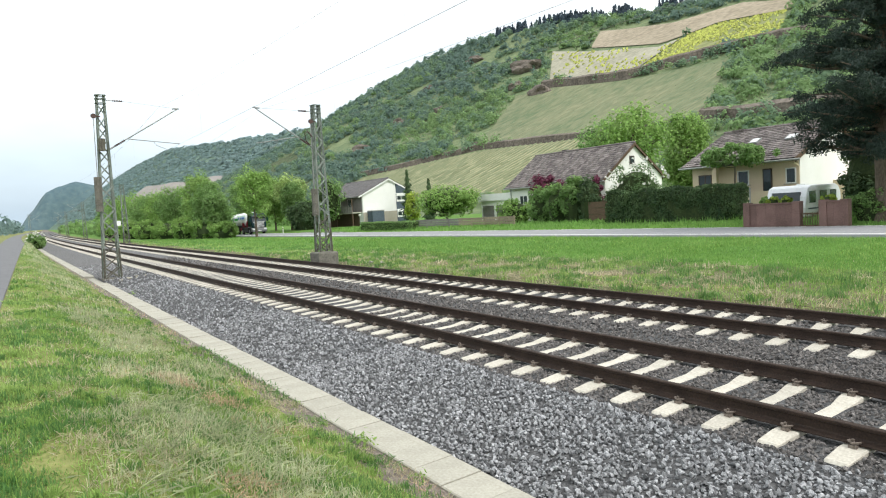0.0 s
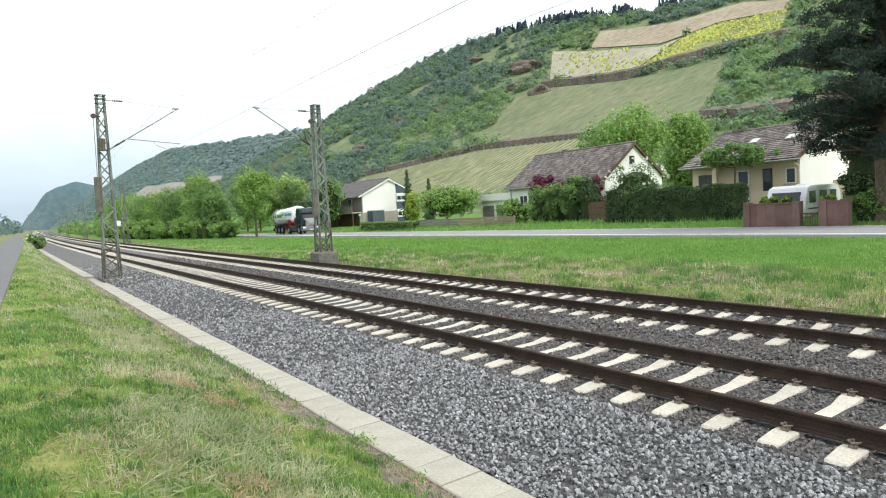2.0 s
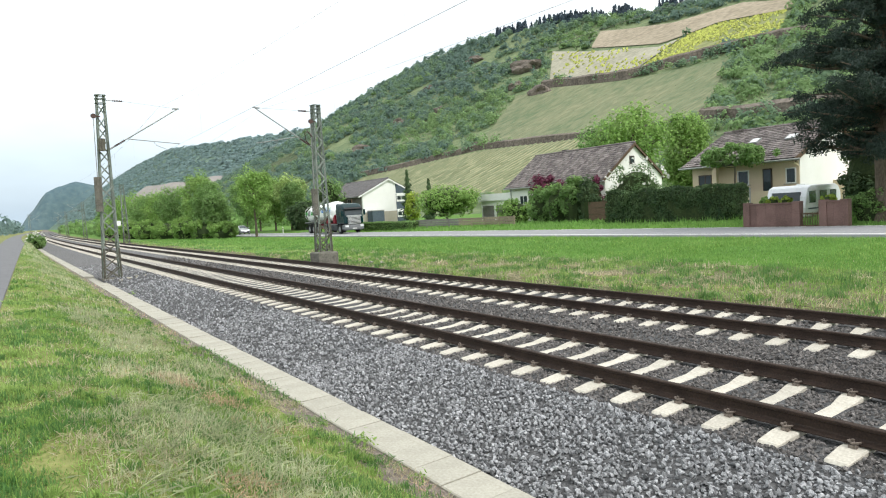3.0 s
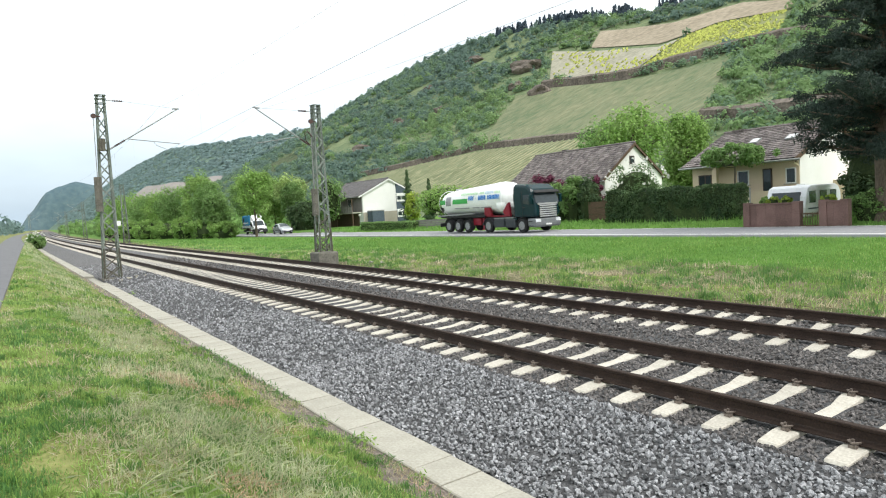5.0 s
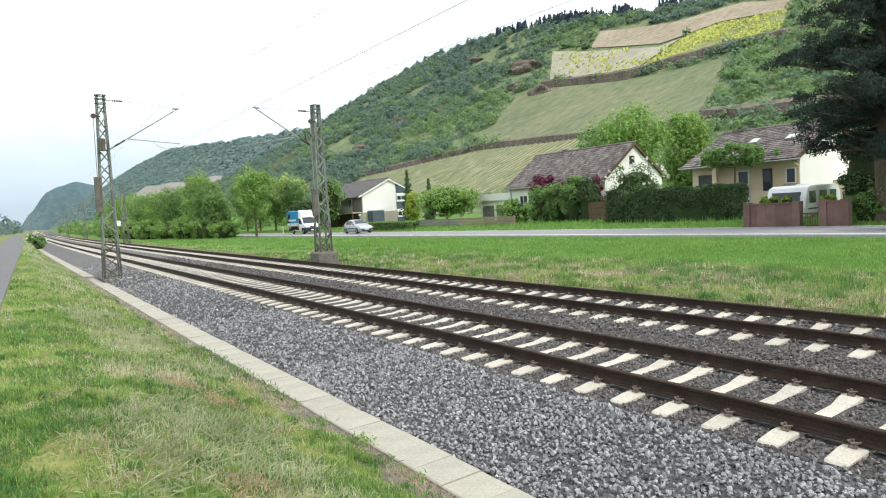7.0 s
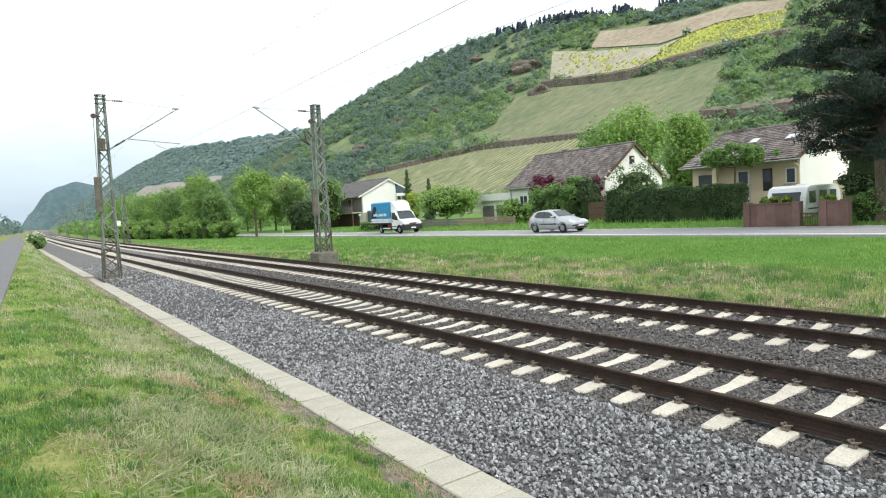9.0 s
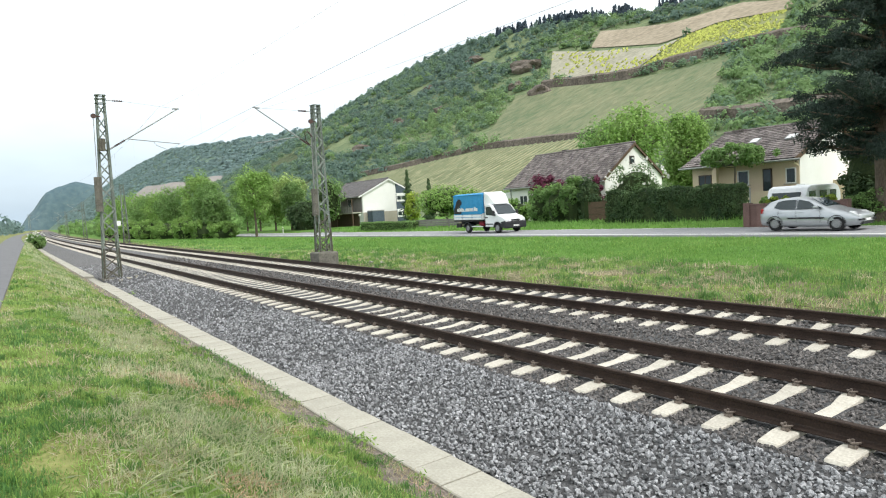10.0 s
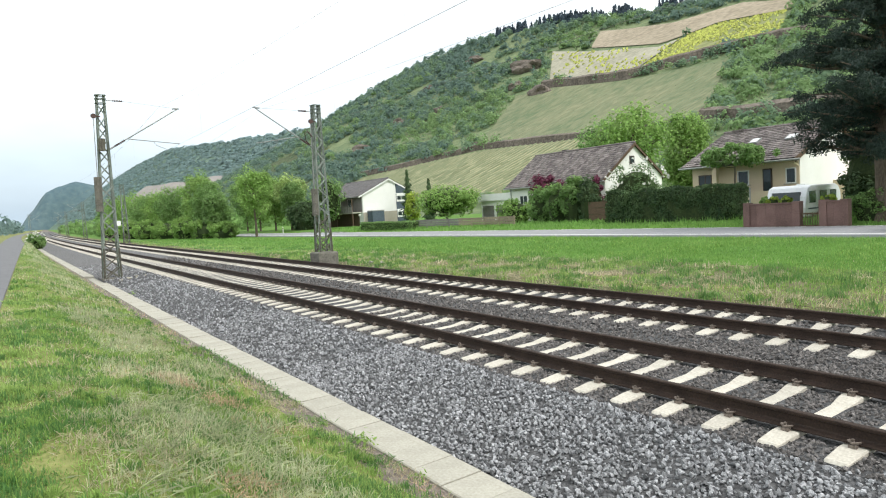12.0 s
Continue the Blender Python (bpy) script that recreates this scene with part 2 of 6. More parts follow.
ground()
strip("path", [-2.7, -0.02, 0.0], [0.80, 0.83, 0.70], LONG_Y, ASPHALT_OLD, lambda u, y: (u + path_edge(y) + bend(y), y), label="narrow grey asphalt cycle path", category="path")
strip("road", [-2.8, -2.75, 0.2, 2.75, 2.8], [lambda y: road_z(y) - 0.2, lambda y: road_z(y) - 0.02, lambda y: road_z(y), lambda y: road_z(y) - 0.02, lambda y: road_z(y) - 0.2], LONG_Y, ASPHALT, on_road, label="grey two-lane asphalt road", category="road")
LINE_WHITE = mat("road marking", (0.62, 0.62, 0.60), (0.80, 0.80, 0.78), rough=0.8, scale=2, fine=30, bump=0.1)
for a, b in ((-2.35, -2.1), (2.5, 2.62)):
    strip("trim_road_line", [a, b], [lambda y: road_z(y) - 0.008, lambda y: road_z(y) - 0.008], LONG_Y, LINE_WHITE, on_road, label="white painted edge line", category="road marking")

# ---------------------------------------------------------------- ballast bed, rails, sleepers
BED_U = [3.62, 3.9, 5.3, 5.8, 6.2, 7.8, 8.2, 8.9, 9.6, 10.1, 11.7, 12.1, 12.6, 13.4, 14.1]
BED_Z = [-0.26, -0.24, -0.06, -0.03, -0.035, -0.035, -0.05, -0.10, -0.07, -0.075, -0.075, -0.08, -0.12, -0.30, -0.45]
strip("ballast_bed", BED_U, BED_Z, [y for y in LONG_Y if y < 37], BED, on_line, label="bed of grey crushed stone under the tracks, coloured dark for gap shade", category="ballast")
# Lighter than the near bed: stones and gap shade averaged into one tone.
BED_FAR = mat("far ballast average tone", (0.075, 0.073, 0.073), (0.175, 0.172, 0.172), rough=0.95, scale=8, fine=22, bump=1.0, depth=0.04)
strip("ballast_bed", BED_U, BED_Z, [y for y in LONG_Y if y >= 36], BED_FAR, on_line, label="bed of grey crushed stone further down the line", category="ballast")


def bed_z(u):
    return float(np.interp(u, BED_U, BED_Z))


def rail_mesh(x, z0):
    prof = [(-0.075, 0), (0.075, 0), (0.075, 0.012), (0.02, 0.03), (0.009, 0.05), (0.009, 0.125), (0.036, 0.14), (0.036, 0.165), (0.028, 0.172), (-0.028, 0.172), (-0.036, 0.165), (-0.036, 0.14), (-0.009, 0.125), (-0.009, 0.05), (-0.02, 0.03), (-0.075, 0.012)]
    m = Mesh()
    n = len(prof)
    for y in LONG_Y:
        for u, z in prof:
            m.v.append((x + u + bend(y), y, z0 + z))
    for j in range(len(LONG_Y) - 1):
        for k in range(n):
            m.f.append((j * n + k, j * n + (k + 1) % n, (j + 1) * n + (k + 1) % n, (j + 1) * n + k))
            m.s.append(1 if k in (8,) else 0)
    return m


def sleeper_data():
    """One concrete sleeper: trapezoid section, lower in the middle, rail seats raised."""
    rings = []
    for x, top, w in ((-1.25, -0.03, 0.09), (-1.22, -0.005, 0.10), (-0.92, 0.012, 0.115), (-0.60, 0.012, 0.11), (-0.3, -0.025, 0.085), (0.3, -0.025, 0.085), (0.60, 0.012, 0.11), (0.92, 0.012, 0.115), (1.22, -0.005, 0.10), (1.25, -0.03, 0.09)):
        rings.append([(x, -w - 0.02, -0.2), (x, w + 0.02, -0.2), (x, w, top - 0.012), (x, w - 0.014, top), (x, -w + 0.014, top), (x, -w, top - 0.012)])
    return Mesh().loft(rings).data("sleeper", SLEEPER)


def clip_data():
    """A rail clip with its bolt."""
    m = Mesh()
    for s in (1,):
        m.box(s * 0.11 - 0.03, -0.035, 0.0, s * 0.11 + 0.03, 0.035, 0.03)
        m.tube([(s * 0.115, 0, 0.02), (s * 0.115, 0, 0.085)], 0.015, 6)
        m.tube([(s * 0.06, -0.04, 0.045), (s * 0.10, -0.05, 0.055), (s * 0.14, 0, 0.05), (s * 0.10, 0.05, 0.055), (s * 0.06, 0.04, 0.045)], 0.011, 5)
    return m.data("rail_clip", CLIP)


def track(x, dz, y0, group):
    root = empty("railway_track", Matrix.Identity(4), "railway track with rust-brown rails on pale concrete sleepers", "railway track", group)
    for s in (-0.7535, 0.7535):
        part("rail", rail_mesh(x + s, 0.028 + dz), RUST, root).data.materials.append(RAILTOP)
    sl, cl = sleeper_data(), clip_data()
    rest, n = Mesh(), 0
    for k in range(-4, 420):
        y = y0 + 0.6 * k
        m = pose(x + bend(y), y, dz + random.uniform(-0.004, 0.004), 0, 0, random.uniform(-0.4, 0.4))
        if k < 145:
            so = obj("sleeper", sl, parent=root, at=m)
            if k < 36:
                for s in (-0.7535, 0.7535):
                    for turn in (0, 180):
                        obj("rail_clip", cl, parent=so, at=pose(s, 0, 0.012, 0, 0, turn))
        else:
            rest.box(x + bend(y) - 1.3, y - 0.13, dz - 0.2, x + bend(y) + 1.3, y + 0.13, dz)
    obj("sleeper_mass", rest, SLEEPER, parent=root, kind="stuff", label="distant row of pale concrete sleepers")
    return root


track(TRACK_1, 0.0, 2.403, "parallel tracks")
track(TRACK_2, -0.04, 2.55, "parallel tracks")

# cable trough along the bed
CAP_DATA = Mesh().prism([(-0.25, -0.10), (0.25, -0.10), (0.25, -0.012), (0.238, 0), (-0.238, 0), (-0.25, -0.012)], "y", -0.246, 0.246).data("cover_slab", CONCRETE)


def trough(y0, y1):
    root = empty("cable_trough", Matrix.Identity(4), "row of pale concrete cable trough covers set in the ground", "cable trough")
    body = Mesh()
    y = y0
    while y < y1:
        x = 3.40 + bend(y)
        if y < 100:
            obj("cover_slab", CAP_DATA, parent=root, at=pose(x + random.uniform(-0.006, 0.006), y, -0.20 + random.uniform(-0.006, 0.006), 0, random.uniform(-0.6, 0.6), random.uniform(-0.5, 0.5)))
        else:
            body.box(x - 0.25, y - 0.25, -0.30, x + 0.25, y + 0.25, -0.20)
        y += 0.5
    body.box(3.12, y0, -0.6, 3.66, 34, -0.302)
    part("trough_body", body, CONCRETE, root)


trough(-10.0, 33.0)
trough(38.0, 180.0)

# ---------------------------------------------------------------- hills
HILL_GREEN = mat("hill scrub", (0.09, 0.135, 0.065), (0.19, 0.225, 0.115), rough=1.0, scale=0.04, fine=0.35, bump=1.0, depth=1.0)


def height_sheet(name, fx, xs, ys, material, label, category="hill"):
    m = Mesh()
    for y in ys:
        for x in xs:
            m.v.append((x, y, fx(x, y)))
    n = len(xs)
    for j in range(len(ys) - 1):
        for i in range(n - 1):
            m.f.append((j * n + i, j * n + i + 1, (j + 1) * n + i + 1, (j + 1) * n + i))
            m.s.append(0)
    return obj(name, m, material, kind="structure", label=label, category=category, smooth=True)


height_sheet("hillside", hill_z, [96 + 8 * i for i in range(29)] + [326, 331, 336, 344, 352, 380, 430, 520], [-400, -200, -50] + [10 * i for i in range(0, 81)], HILL_GREEN, "steep wooded hillside with vineyards", "hill")
FAR_Y, FAR_Z = [640, 723, 792, 950, 1111, 1380, 1651, 2100, 2575, 2750], [60, 104, 116, 128, 140, 160, 181, 180, 170, 150]
# Haze is put into the base colours of both far hills.
FAR_HAZE = mat("hazed far woods", (0.075, 0.125, 0.095), (0.125, 0.185, 0.13), rough=1.0, scale=0.012, fine=0.06, bump=1.0, depth=4.0)
DIST_HAZE = mat("hazed distant woods", (0.075, 0.122, 0.145), (0.118, 0.172, 0.182), rough=1.0, scale=0.006, fine=0.04, bump=1.0, depth=6.0)


def far_z(x, y):
    t = (x - 130) / 220
    zc = float(np.interp(y, FAR_Y, FAR_Z))
    return zc * min(max(t, 0), 1) ** 0.9 + (3 * noise.noise((x * 0.02, y * 0.01, 0)) if t > 0.2 else -1)


height_sheet("far_hillside", far_z, [120 + 12 * i for i in range(21)] + [420, 600], [640 + 20 * i for i in range(106)], FAR_HAZE, "wooded hill further down the valley, tinted blue for haze", "hill")
D_AZ = [0.6, 1.0, 1.6, 2.0, 2.8, 3.6, 4.9, 6.0, 7.1, 8.5, 10]
D_EL = [0.0, 0.3, 1.2, 1.65, 2.85, 3.3, 3.7, 3.4, 3.1, 2.6, 2.0]


def headland():
    """Steep headland that closes the valley."""
    xs = [30 + 12 * i for i in range(70)]
    ys = [3900 + 25 * i for i in range(14)]

    def z(x, y):
        h = 3980 * math.tan(radians(float(np.interp(math.degrees(math.atan2(x, 4000)), D_AZ, D_EL))))
        return h * min(1, max(0, (y - 3900) / 90)) ** 0.5 + 4 * noise.noise((x * 0.02, y * 0.02, 7))
    height_sheet("headland", z, xs, ys, DIST_HAZE, "distant headland closing the valley, coloured blue for haze", "hill")


headland()
# ---------------------------------------------------------------- houses
TILE = mat("brown roof tile", (0.085, 0.072, 0.07), (0.215, 0.19, 0.18), rough=0.85, scale=1.2, fine=9, bump=0.4, rand=0.45)
TILE_GREY = mat("grey roof tile", (0.11, 0.105, 0.105), (0.19, 0.18, 0.18), rough=0.85, scale=2.0, fine=14, bump=0.4, rand=0.2)
PLINTH = mat("beige plinth render", (0.36, 0.33, 0.27), (0.46, 0.42, 0.35), rough=0.9, scale=1, fine=30, bump=0.2)
SLATE = mat("blue-grey slate cladding", (0.055, 0.075, 0.10), (0.10, 0.13, 0.16), rough=0.6, scale=2, fine=14, bump=0.3)
FRAME_W = mat("white window frame", (0.72, 0.72, 0.70), (0.80, 0.80, 0.78), rough=0.5, bump=0.05)
FRAME_B = mat("brown window frame", (0.06, 0.04, 0.03), (0.10, 0.07, 0.05), rough=0.6, bump=0.1)
BALCONY = mat("weathered balcony boards", (0.15, 0.14, 0.13), (0.24, 0.225, 0.21), rough=0.85, scale=2, fine=16, bump=0.3)


def roof_slope(root, xa, za, xb, zb, y0, y1, tile, name="roof_slope"):
    """One slope from eave (xa, za) to ridge (xb, zb): a deck with lapped tiles on it."""
    deck = Mesh().prism([(xa, za), (xb, zb), (xb, zb + 0.12), (xa, za + 0.12)], "y", y0, y1)
    d = part(name, deck, WOOD, root)
    run = Vector((xb - xa, 0, zb - za))
    ln = run.length
    ax = run / ln
    up = Vector((-ax.z, 0, ax.x)) if ax.x > 0 else Vector((ax.z, 0, -ax.x))
    t = Mesh()
    rows, cols = int(ln / 0.34), int((y1 - y0) / 0.30)
    base = Vector((xa, 0, za + 0.12))
    for r in range(rows):
        for c in range(cols):
            s0, s1 = r * ln / rows - 0.03, (r + 1) * ln / rows + 0.03
            ya, yb = y0 + c * (y1 - y0) / cols + 0.008, y0 + (c + 1) * (y1 - y0) / cols - 0.008
            ym = (ya + yb) / 2
            j = random.uniform(0, 0.012)
            v = []
            for s, l in ((s0, 0.055 + j), (s1, 0.015 + j)):
                for y, k in ((ya, 0.0), (ym, 0.022), (yb, 0.0)):
                    q = base + ax * s + up * (l + k)
                    v.append((q.x, y, q.z))
            for y in (ya, yb):
                q = base + ax * s0 + up * -0.01
                v.append((q.x, y, q.z))
            t.add(v, [(0, 1, 4, 3), (1, 2, 5, 4), (6, 7, 2, 1, 0)])
    obj("roof_tile", t, tile, parent=d, kind="stuff", label="rows of lapped brown roof tiles")
    return d


def window(parent, axis, pos, a0, a1, z0, z1, frame_m=FRAME_W, out=-1, name="window", bars=1):
    """A window in a wall whose face lies at pos on axis; a runs along the wall; frame proud, pane set back."""
    def bx(a, b, za, zb, d0, d1):
        lo, hi = sorted((pos + out * d0, pos + out * d1))
        return (lo, a, za, hi, b, zb) if axis == "x" else (a, lo, za, b, hi, zb)
    f = Mesh()
    w = 0.07
    for q in ((a0, a1, z0, z0 + w), (a0, a1, z1 - w, z1), (a0, a0 + w, z0 + w, z1 - w), (a1 - w, a1, z0 + w, z1 - w)):
        f.box(*bx(*q, -0.02, 0.05))
    for i in range(bars):
        m = a0 + (a1 - a0) * (i + 1) / (bars + 1)
        f.box(*bx(m - 0.03, m + 0.03, z0 + w, z1 - w, -0.02, 0.04))
    win = part(name, f, frame_m, parent)
    part("pane", Mesh().box(*bx(a0 + w, a1 - w, z0 + w, z1 - w, 0.004, 0.016)), GLASS, win)
    part("sill", Mesh().box(*bx(a0 - 0.08, a1 + 0.08, z0 - 0.06, z0 - 0.002, -0.02, 0.14)), CONCRETE, win)
    return win


def gable_house(x0, x1, xm, y0, y1, zb, ze, zt, ze2, wall, tile, label, over=0.6, barge=WOOD):
    root = empty("house", pose(0, 0, 0), label, "house", "houses along the road")
    w = part("wall", Mesh().prism([(x0, zb - 0.6), (x1, zb - 0.6), (x1, ze2), (xm, zt - 0.02), (x0, ze)], "y", y0, y1), wall, root)
    k1, k2 = (zt - ze) / (xm - x0), (zt - ze2) / (x1 - xm)
    roof_slope(root, x0 - over, ze - over * k1 + 0.03, xm, zt + 0.03, y0 - 0.22, y1 + 0.35, tile)
    roof_slope(root, x1 + over, ze2 - over * k2 + 0.03, xm, zt + 0.03, y0 - 0.22, y1 + 0.35, tile)
    part("ridge", Mesh().tube([(xm, y0 - 0.23, zt + 0.20), (xm, y1 + 0.36, zt + 0.20)], 0.12, 8), tile, root)
    part("gutter", Mesh().tube([(x0 - over - 0.05, y0 - 0.5, ze - over * k1 + 0.06), (x0 - over - 0.05, y1 + 0.5, ze - over * k1 + 0.06)], 0.07, 8), GALV, root)
    for s, (xa, za) in ((1, (x0 - over, ze - over * k1)), (-1, (x1 + over, ze2 - over * k2))):
        part("bargeboard", Mesh().prism([(xa, za - 0.12), (xm, zt - 0.12), (xm, zt + 0.13), (xa, za + 0.13)], "y", y0 - 0.255, y0 - 0.223), barge, root)
    return root, w


def chimney(root, x, y, z, h=0.6, s=0.5):
    part("chimney", Mesh().box(x - s / 2, y - s / 2, z - 0.8, x + s / 2, y + s / 2, z + h).box(x - s / 2 - 0.05, y - s / 2 - 0.05, z + h, x + s / 2 + 0.05, y + s / 2 + 0.05, z + h + 0.08), TILE, root)


# house with blossom shrubs in front
hb, wb = gable_house(45.4, 54.0, 49.7, 38, 51, 0.2, 4.05, 7.1, 4.05, RENDER_WHITE, TILE, "white gabled house with mottled brown tiled roof")
chimney(hb, 50.0, 47.0, 7.0, 0.45)
window(wb, "y", 38, 49.05, 49.75, 5.2, 6.0, FRAME_B, bars=0)
window(wb, "x", 45.4, 48.4, 49.6, 1.9, 2.9)
window(wb, "x", 45.4, 40.5, 42.0, 1.5, 2.8)
part("downpipe", Mesh().tube([(45.2, 50.9, 3.7), (45.3, 50.9, 3.3), (45.3, 50.9, 0.1)], 0.05, 8), GALV, hb)

# cream house behind the brick wall
hc, wc = gable_house(41.2, 51.2, 46.2, 19, 26.4, 0.2, 4.25, 6.40, 4.25, RENDER_CREAM, TILE, "cream house with brown tiled roof and loggia", 0.9)
window(wc, "x", 41.2, 19.15, 19.8, 2.45, 3.45, FRAME_W, bars=0)
door = part("balcony_door", Mesh().box(41.12, 20.65, 1.4, 41.19, 21.25, 3.5), FRAME_B, wc)
part("pane", Mesh().box(41.10, 20.72, 1.9, 41.115, 21.18, 3.42), GLASS, door)
window(wc, "x", 41.2, 22.2, 23.0, 2.5, 3.5, FRAME_W, bars=0)
window(wc, "x", 41.2, 24.9, 25.9, 2.2, 3.4, FRAME_B)
part("column", Mesh().box(40.45, 24.1, 0.0, 40.75, 24.45, 3.95), RENDER_CREAM, hc, bevel=0.02)
part("balcony_parapet", Mesh().box(40.35, 19.2, 1.0, 40.5, 24.1, 2.05), RENDER_CREAM, hc)
part("downpipe", Mesh().tube([(40.4, 18.92, 3.75), (41.05, 18.92, 3.5), (41.05, 18.92, 0.2)], 0.06, 8), RENDER_CREAM, hc)
for y in (20.5, 23.0):
    z = 4.25 + (43.6 - 41.2) * 0.43
    sk = part("skylight", Mesh().box(-0.4, -0.3, 0, 0.4, 0.3, 0.13), GALV, hc, at=pose(43.6, y, z + 0.21, 0, -23.3, 0))
    part("pane", Mesh().box(-0.33, -0.23, 0.131, 0.33, 0.23, 0.145), LAMP, sk)
for y in (21.0, 25.5):
    chimney(hc, 46.4, y, 6.30, 0.35, 0.9)
part("gable_wall", Mesh().prism([(41.25, -0.4), (51.15, -0.4), (51.15, 4.2), (46.2, 6.33), (41.25, 4.2)], "y", 18.94, 18.996), RENDER_WHITE, hc, "white rendered gable wall")
part("annex", Mesh().box(46.0, 15.4, -0.2, 50.0, 18.9, 2.3).box(45.8, 15.2, 2.3, 50.2, 18.93, 2.5), RENDER_CREAM, hc, "low cream annex")

# white house with balcony and slate-clad bay
ha, wa = gable_house(45.2, 53.6, 49.9, 85, 99, -0.5, 4.75, 7.0, 5.2, RENDER_WHITE, TILE_GREY, "white gabled house with grey roof and timber balcony", 0.8, FRAME_W)
part("plinth", Mesh().box(45.16, 84.95, -0.8, 51.2, 84.996, 2.0), PLINTH, ha, "beige lower wall")
bay = part("slate_bay", Mesh().prism([(51.25, -0.7), (53.7, -0.7), (53.7, 5.15), (51.25, 6.3)], "y", 84.86, 84.996), SLATE, ha, "blue-grey slate-clad bay")
for z in (1.25, 3.75):
    part("bay_band", Mesh().box(51.22, 84.80, z - 0.35, 53.75, 84.85, z + 1.0), FRAME_W, bay)
    for i in range(3):
        part("pane", Mesh().box(51.35 + 0.78 * i, 84.78, z - 0.05, 52.0 + 0.78 * i, 84.795, z + 0.55), GLASS, bay)
part("balcony_slab", Mesh().box(43.5, 85.3, 1.95, 45.18, 97, 2.15), CONCRETE, ha)
for i in range(20):
    part("balcony_board", Mesh().box(43.45, 85.35 + 0.58 * i, 2.1, 43.5, 85.88 + 0.58 * i, 3.05), BALCONY, ha)
for y in (85.4, 91, 96.9):
    part("balcony_post", Mesh().box(43.5, y, -0.5, 43.62, y + 0.12, 4.2), WOOD, ha)
window(wa, "x", 45.12, 88.4, 89.8, 2.3, 4.2)
window(wa, "x", 45.12, 92.5, 94.5, 2.3, 4.2)
# Dark sheet painted in for the shaded recess below the balcony.
part("under_balcony_shade", Mesh().box(45.12, 86.2, -0.7, 45.19, 97.5, 1.9), WOOD, ha, "dark sheet in place of the shade under the balcony")
part("timber_cladding", Mesh().box(45.13, 85.3, 2.16, 45.19, 97.5, 4.6), BALCONY, ha, "weathered timber cladding behind the balcony")
porch = part("glass_porch", Mesh().box(45.8, 83.3, 2.1, 48.0, 84.9, 2.25), GALV, ha)
for q in ((45.85, 83.35, 47.95, 83.37), (45.85, 83.35, 45.87, 84.9)):
    part("pane", Mesh().box(q[0], q[1], -0.5, q[2], q[3], 2.1), SLATE, porch)
chimney(ha, 50.2, 92, 6.9, 0.35, 0.6)

# flat white garage
gr_ = empty("garage", Matrix.Identity(4), "low white flat-roofed garage behind the garden fence", "garage")
part("wall", Mesh().box(46, 51.6, -0.3, 51, 57.0, 2.55), RENDER_WHITE, gr_)
part("roof", Mesh().box(45.6, 51.3, 2.55, 51.3, 57.3, 3.35), FRAME_W, gr_, "deep white roof fascia")
for y in (52.2, 54.7):
    part("garage_door", Mesh().box(45.95, y, -0.3, 45.99, y + 2.0, 2.0), BALCONY, gr_)

# ---------------------------------------------------------------- garden walls, fences, caravan
BRICK = mat("red-brown brick", (0.12, 0.075, 0.065), (0.21, 0.13, 0.115), rough=0.9, scale=1.5, fine=20, bump=0.5, rand=0.12)
FENCE = mat("weathered fence board", (0.20, 0.165, 0.12), (0.34, 0.28, 0.20), rough=0.9, scale=2, fine=20, bump=0.4, rand=0.15, stretch=(1, 6, 1))


def brick_wall(y0, y1, x=32.6):
    root = empty("garden_wall", Matrix.Identity(4), "red-brown brick garden wall with coping beside the road", "wall", "brick garden walls")
    z = road_z((y0 + y1) / 2) - 0.15
    n = max(2, round((y1 - y0) / 0.55))
    for i in range(n):
        a, b = y0 + (y1 - y0) * i / n, y0 + (y1 - y0) * (i + 1) / n
        part("wall_panel", Mesh().box(x + random.uniform(0, 0.015), a + 0.002, z, x + 0.30, b - 0.002, z + 1.27), BRICK, root, bevel=0.01)
    part("coping", Mesh().box(x - 0.04, y0 - 0.03, z + 1.27, x + 0.34, y1 + 0.03, z + 1.35), BRICK, root, bevel=0.015)
    for y in (y0, y1):
        part("pier", Mesh().box(x - 0.05, y - 0.18, z, x + 0.36, y + 0.18, z + 1.40), BRICK, root, bevel=0.015)


brick_wall(15.2, 17.75)
brick_wall(13.0, 13.95)
gate = empty("garden_gate", Matrix.Identity(4), "dark low metal gate between brick walls", "gate")
part("gate_frame", Mesh().box(32.7, 14.1, 0.25, 32.74, 15.0, 0.32).box(32.7, 14.1, 0.85, 32.74, 15.0, 0.92), WOOD, gate)
for i in range(8):
    part("gate_bar", Mesh().box(32.71, 14.12 + 0.115 * i, 0.3, 32.73, 14.15 + 0.115 * i, 0.95), WOOD, gate)
post = empty("street_post", pose(33.2, 17.87, road_z(17.9) - 0.1), "slim grey post beside the garden wall", "post")
part("pole", Mesh().tube([(0, 0, 0), (0, 0, 2.1)], 0.035, 8), GALV, post)
part("cap", Mesh().tube([(0, 0, 2.1), (0, 0, 2.16)], 0.05, 8), GALV, post)


def timber_fence(x, y0, y1, h, material, label):
    root = empty("fence", Matrix.Identity(4), label, "fence", "garden fences")
    y = y0
    while y < y1:
        z = gfloor(x, y)
        part("post", Mesh().box(x - 0.05, y - 0.05, z - 0.2, x + 0.05, y + 0.05, z + h + 0.1), material, root)
        for i in range(3):
            part("board", Mesh().box(x - 0.09, y + 0.01, z + 0.1 + i * h / 3, x - 0.055, y + 1.97, z + 0.07 + (i + 1) * h / 3), material, root)
        y += 2.0


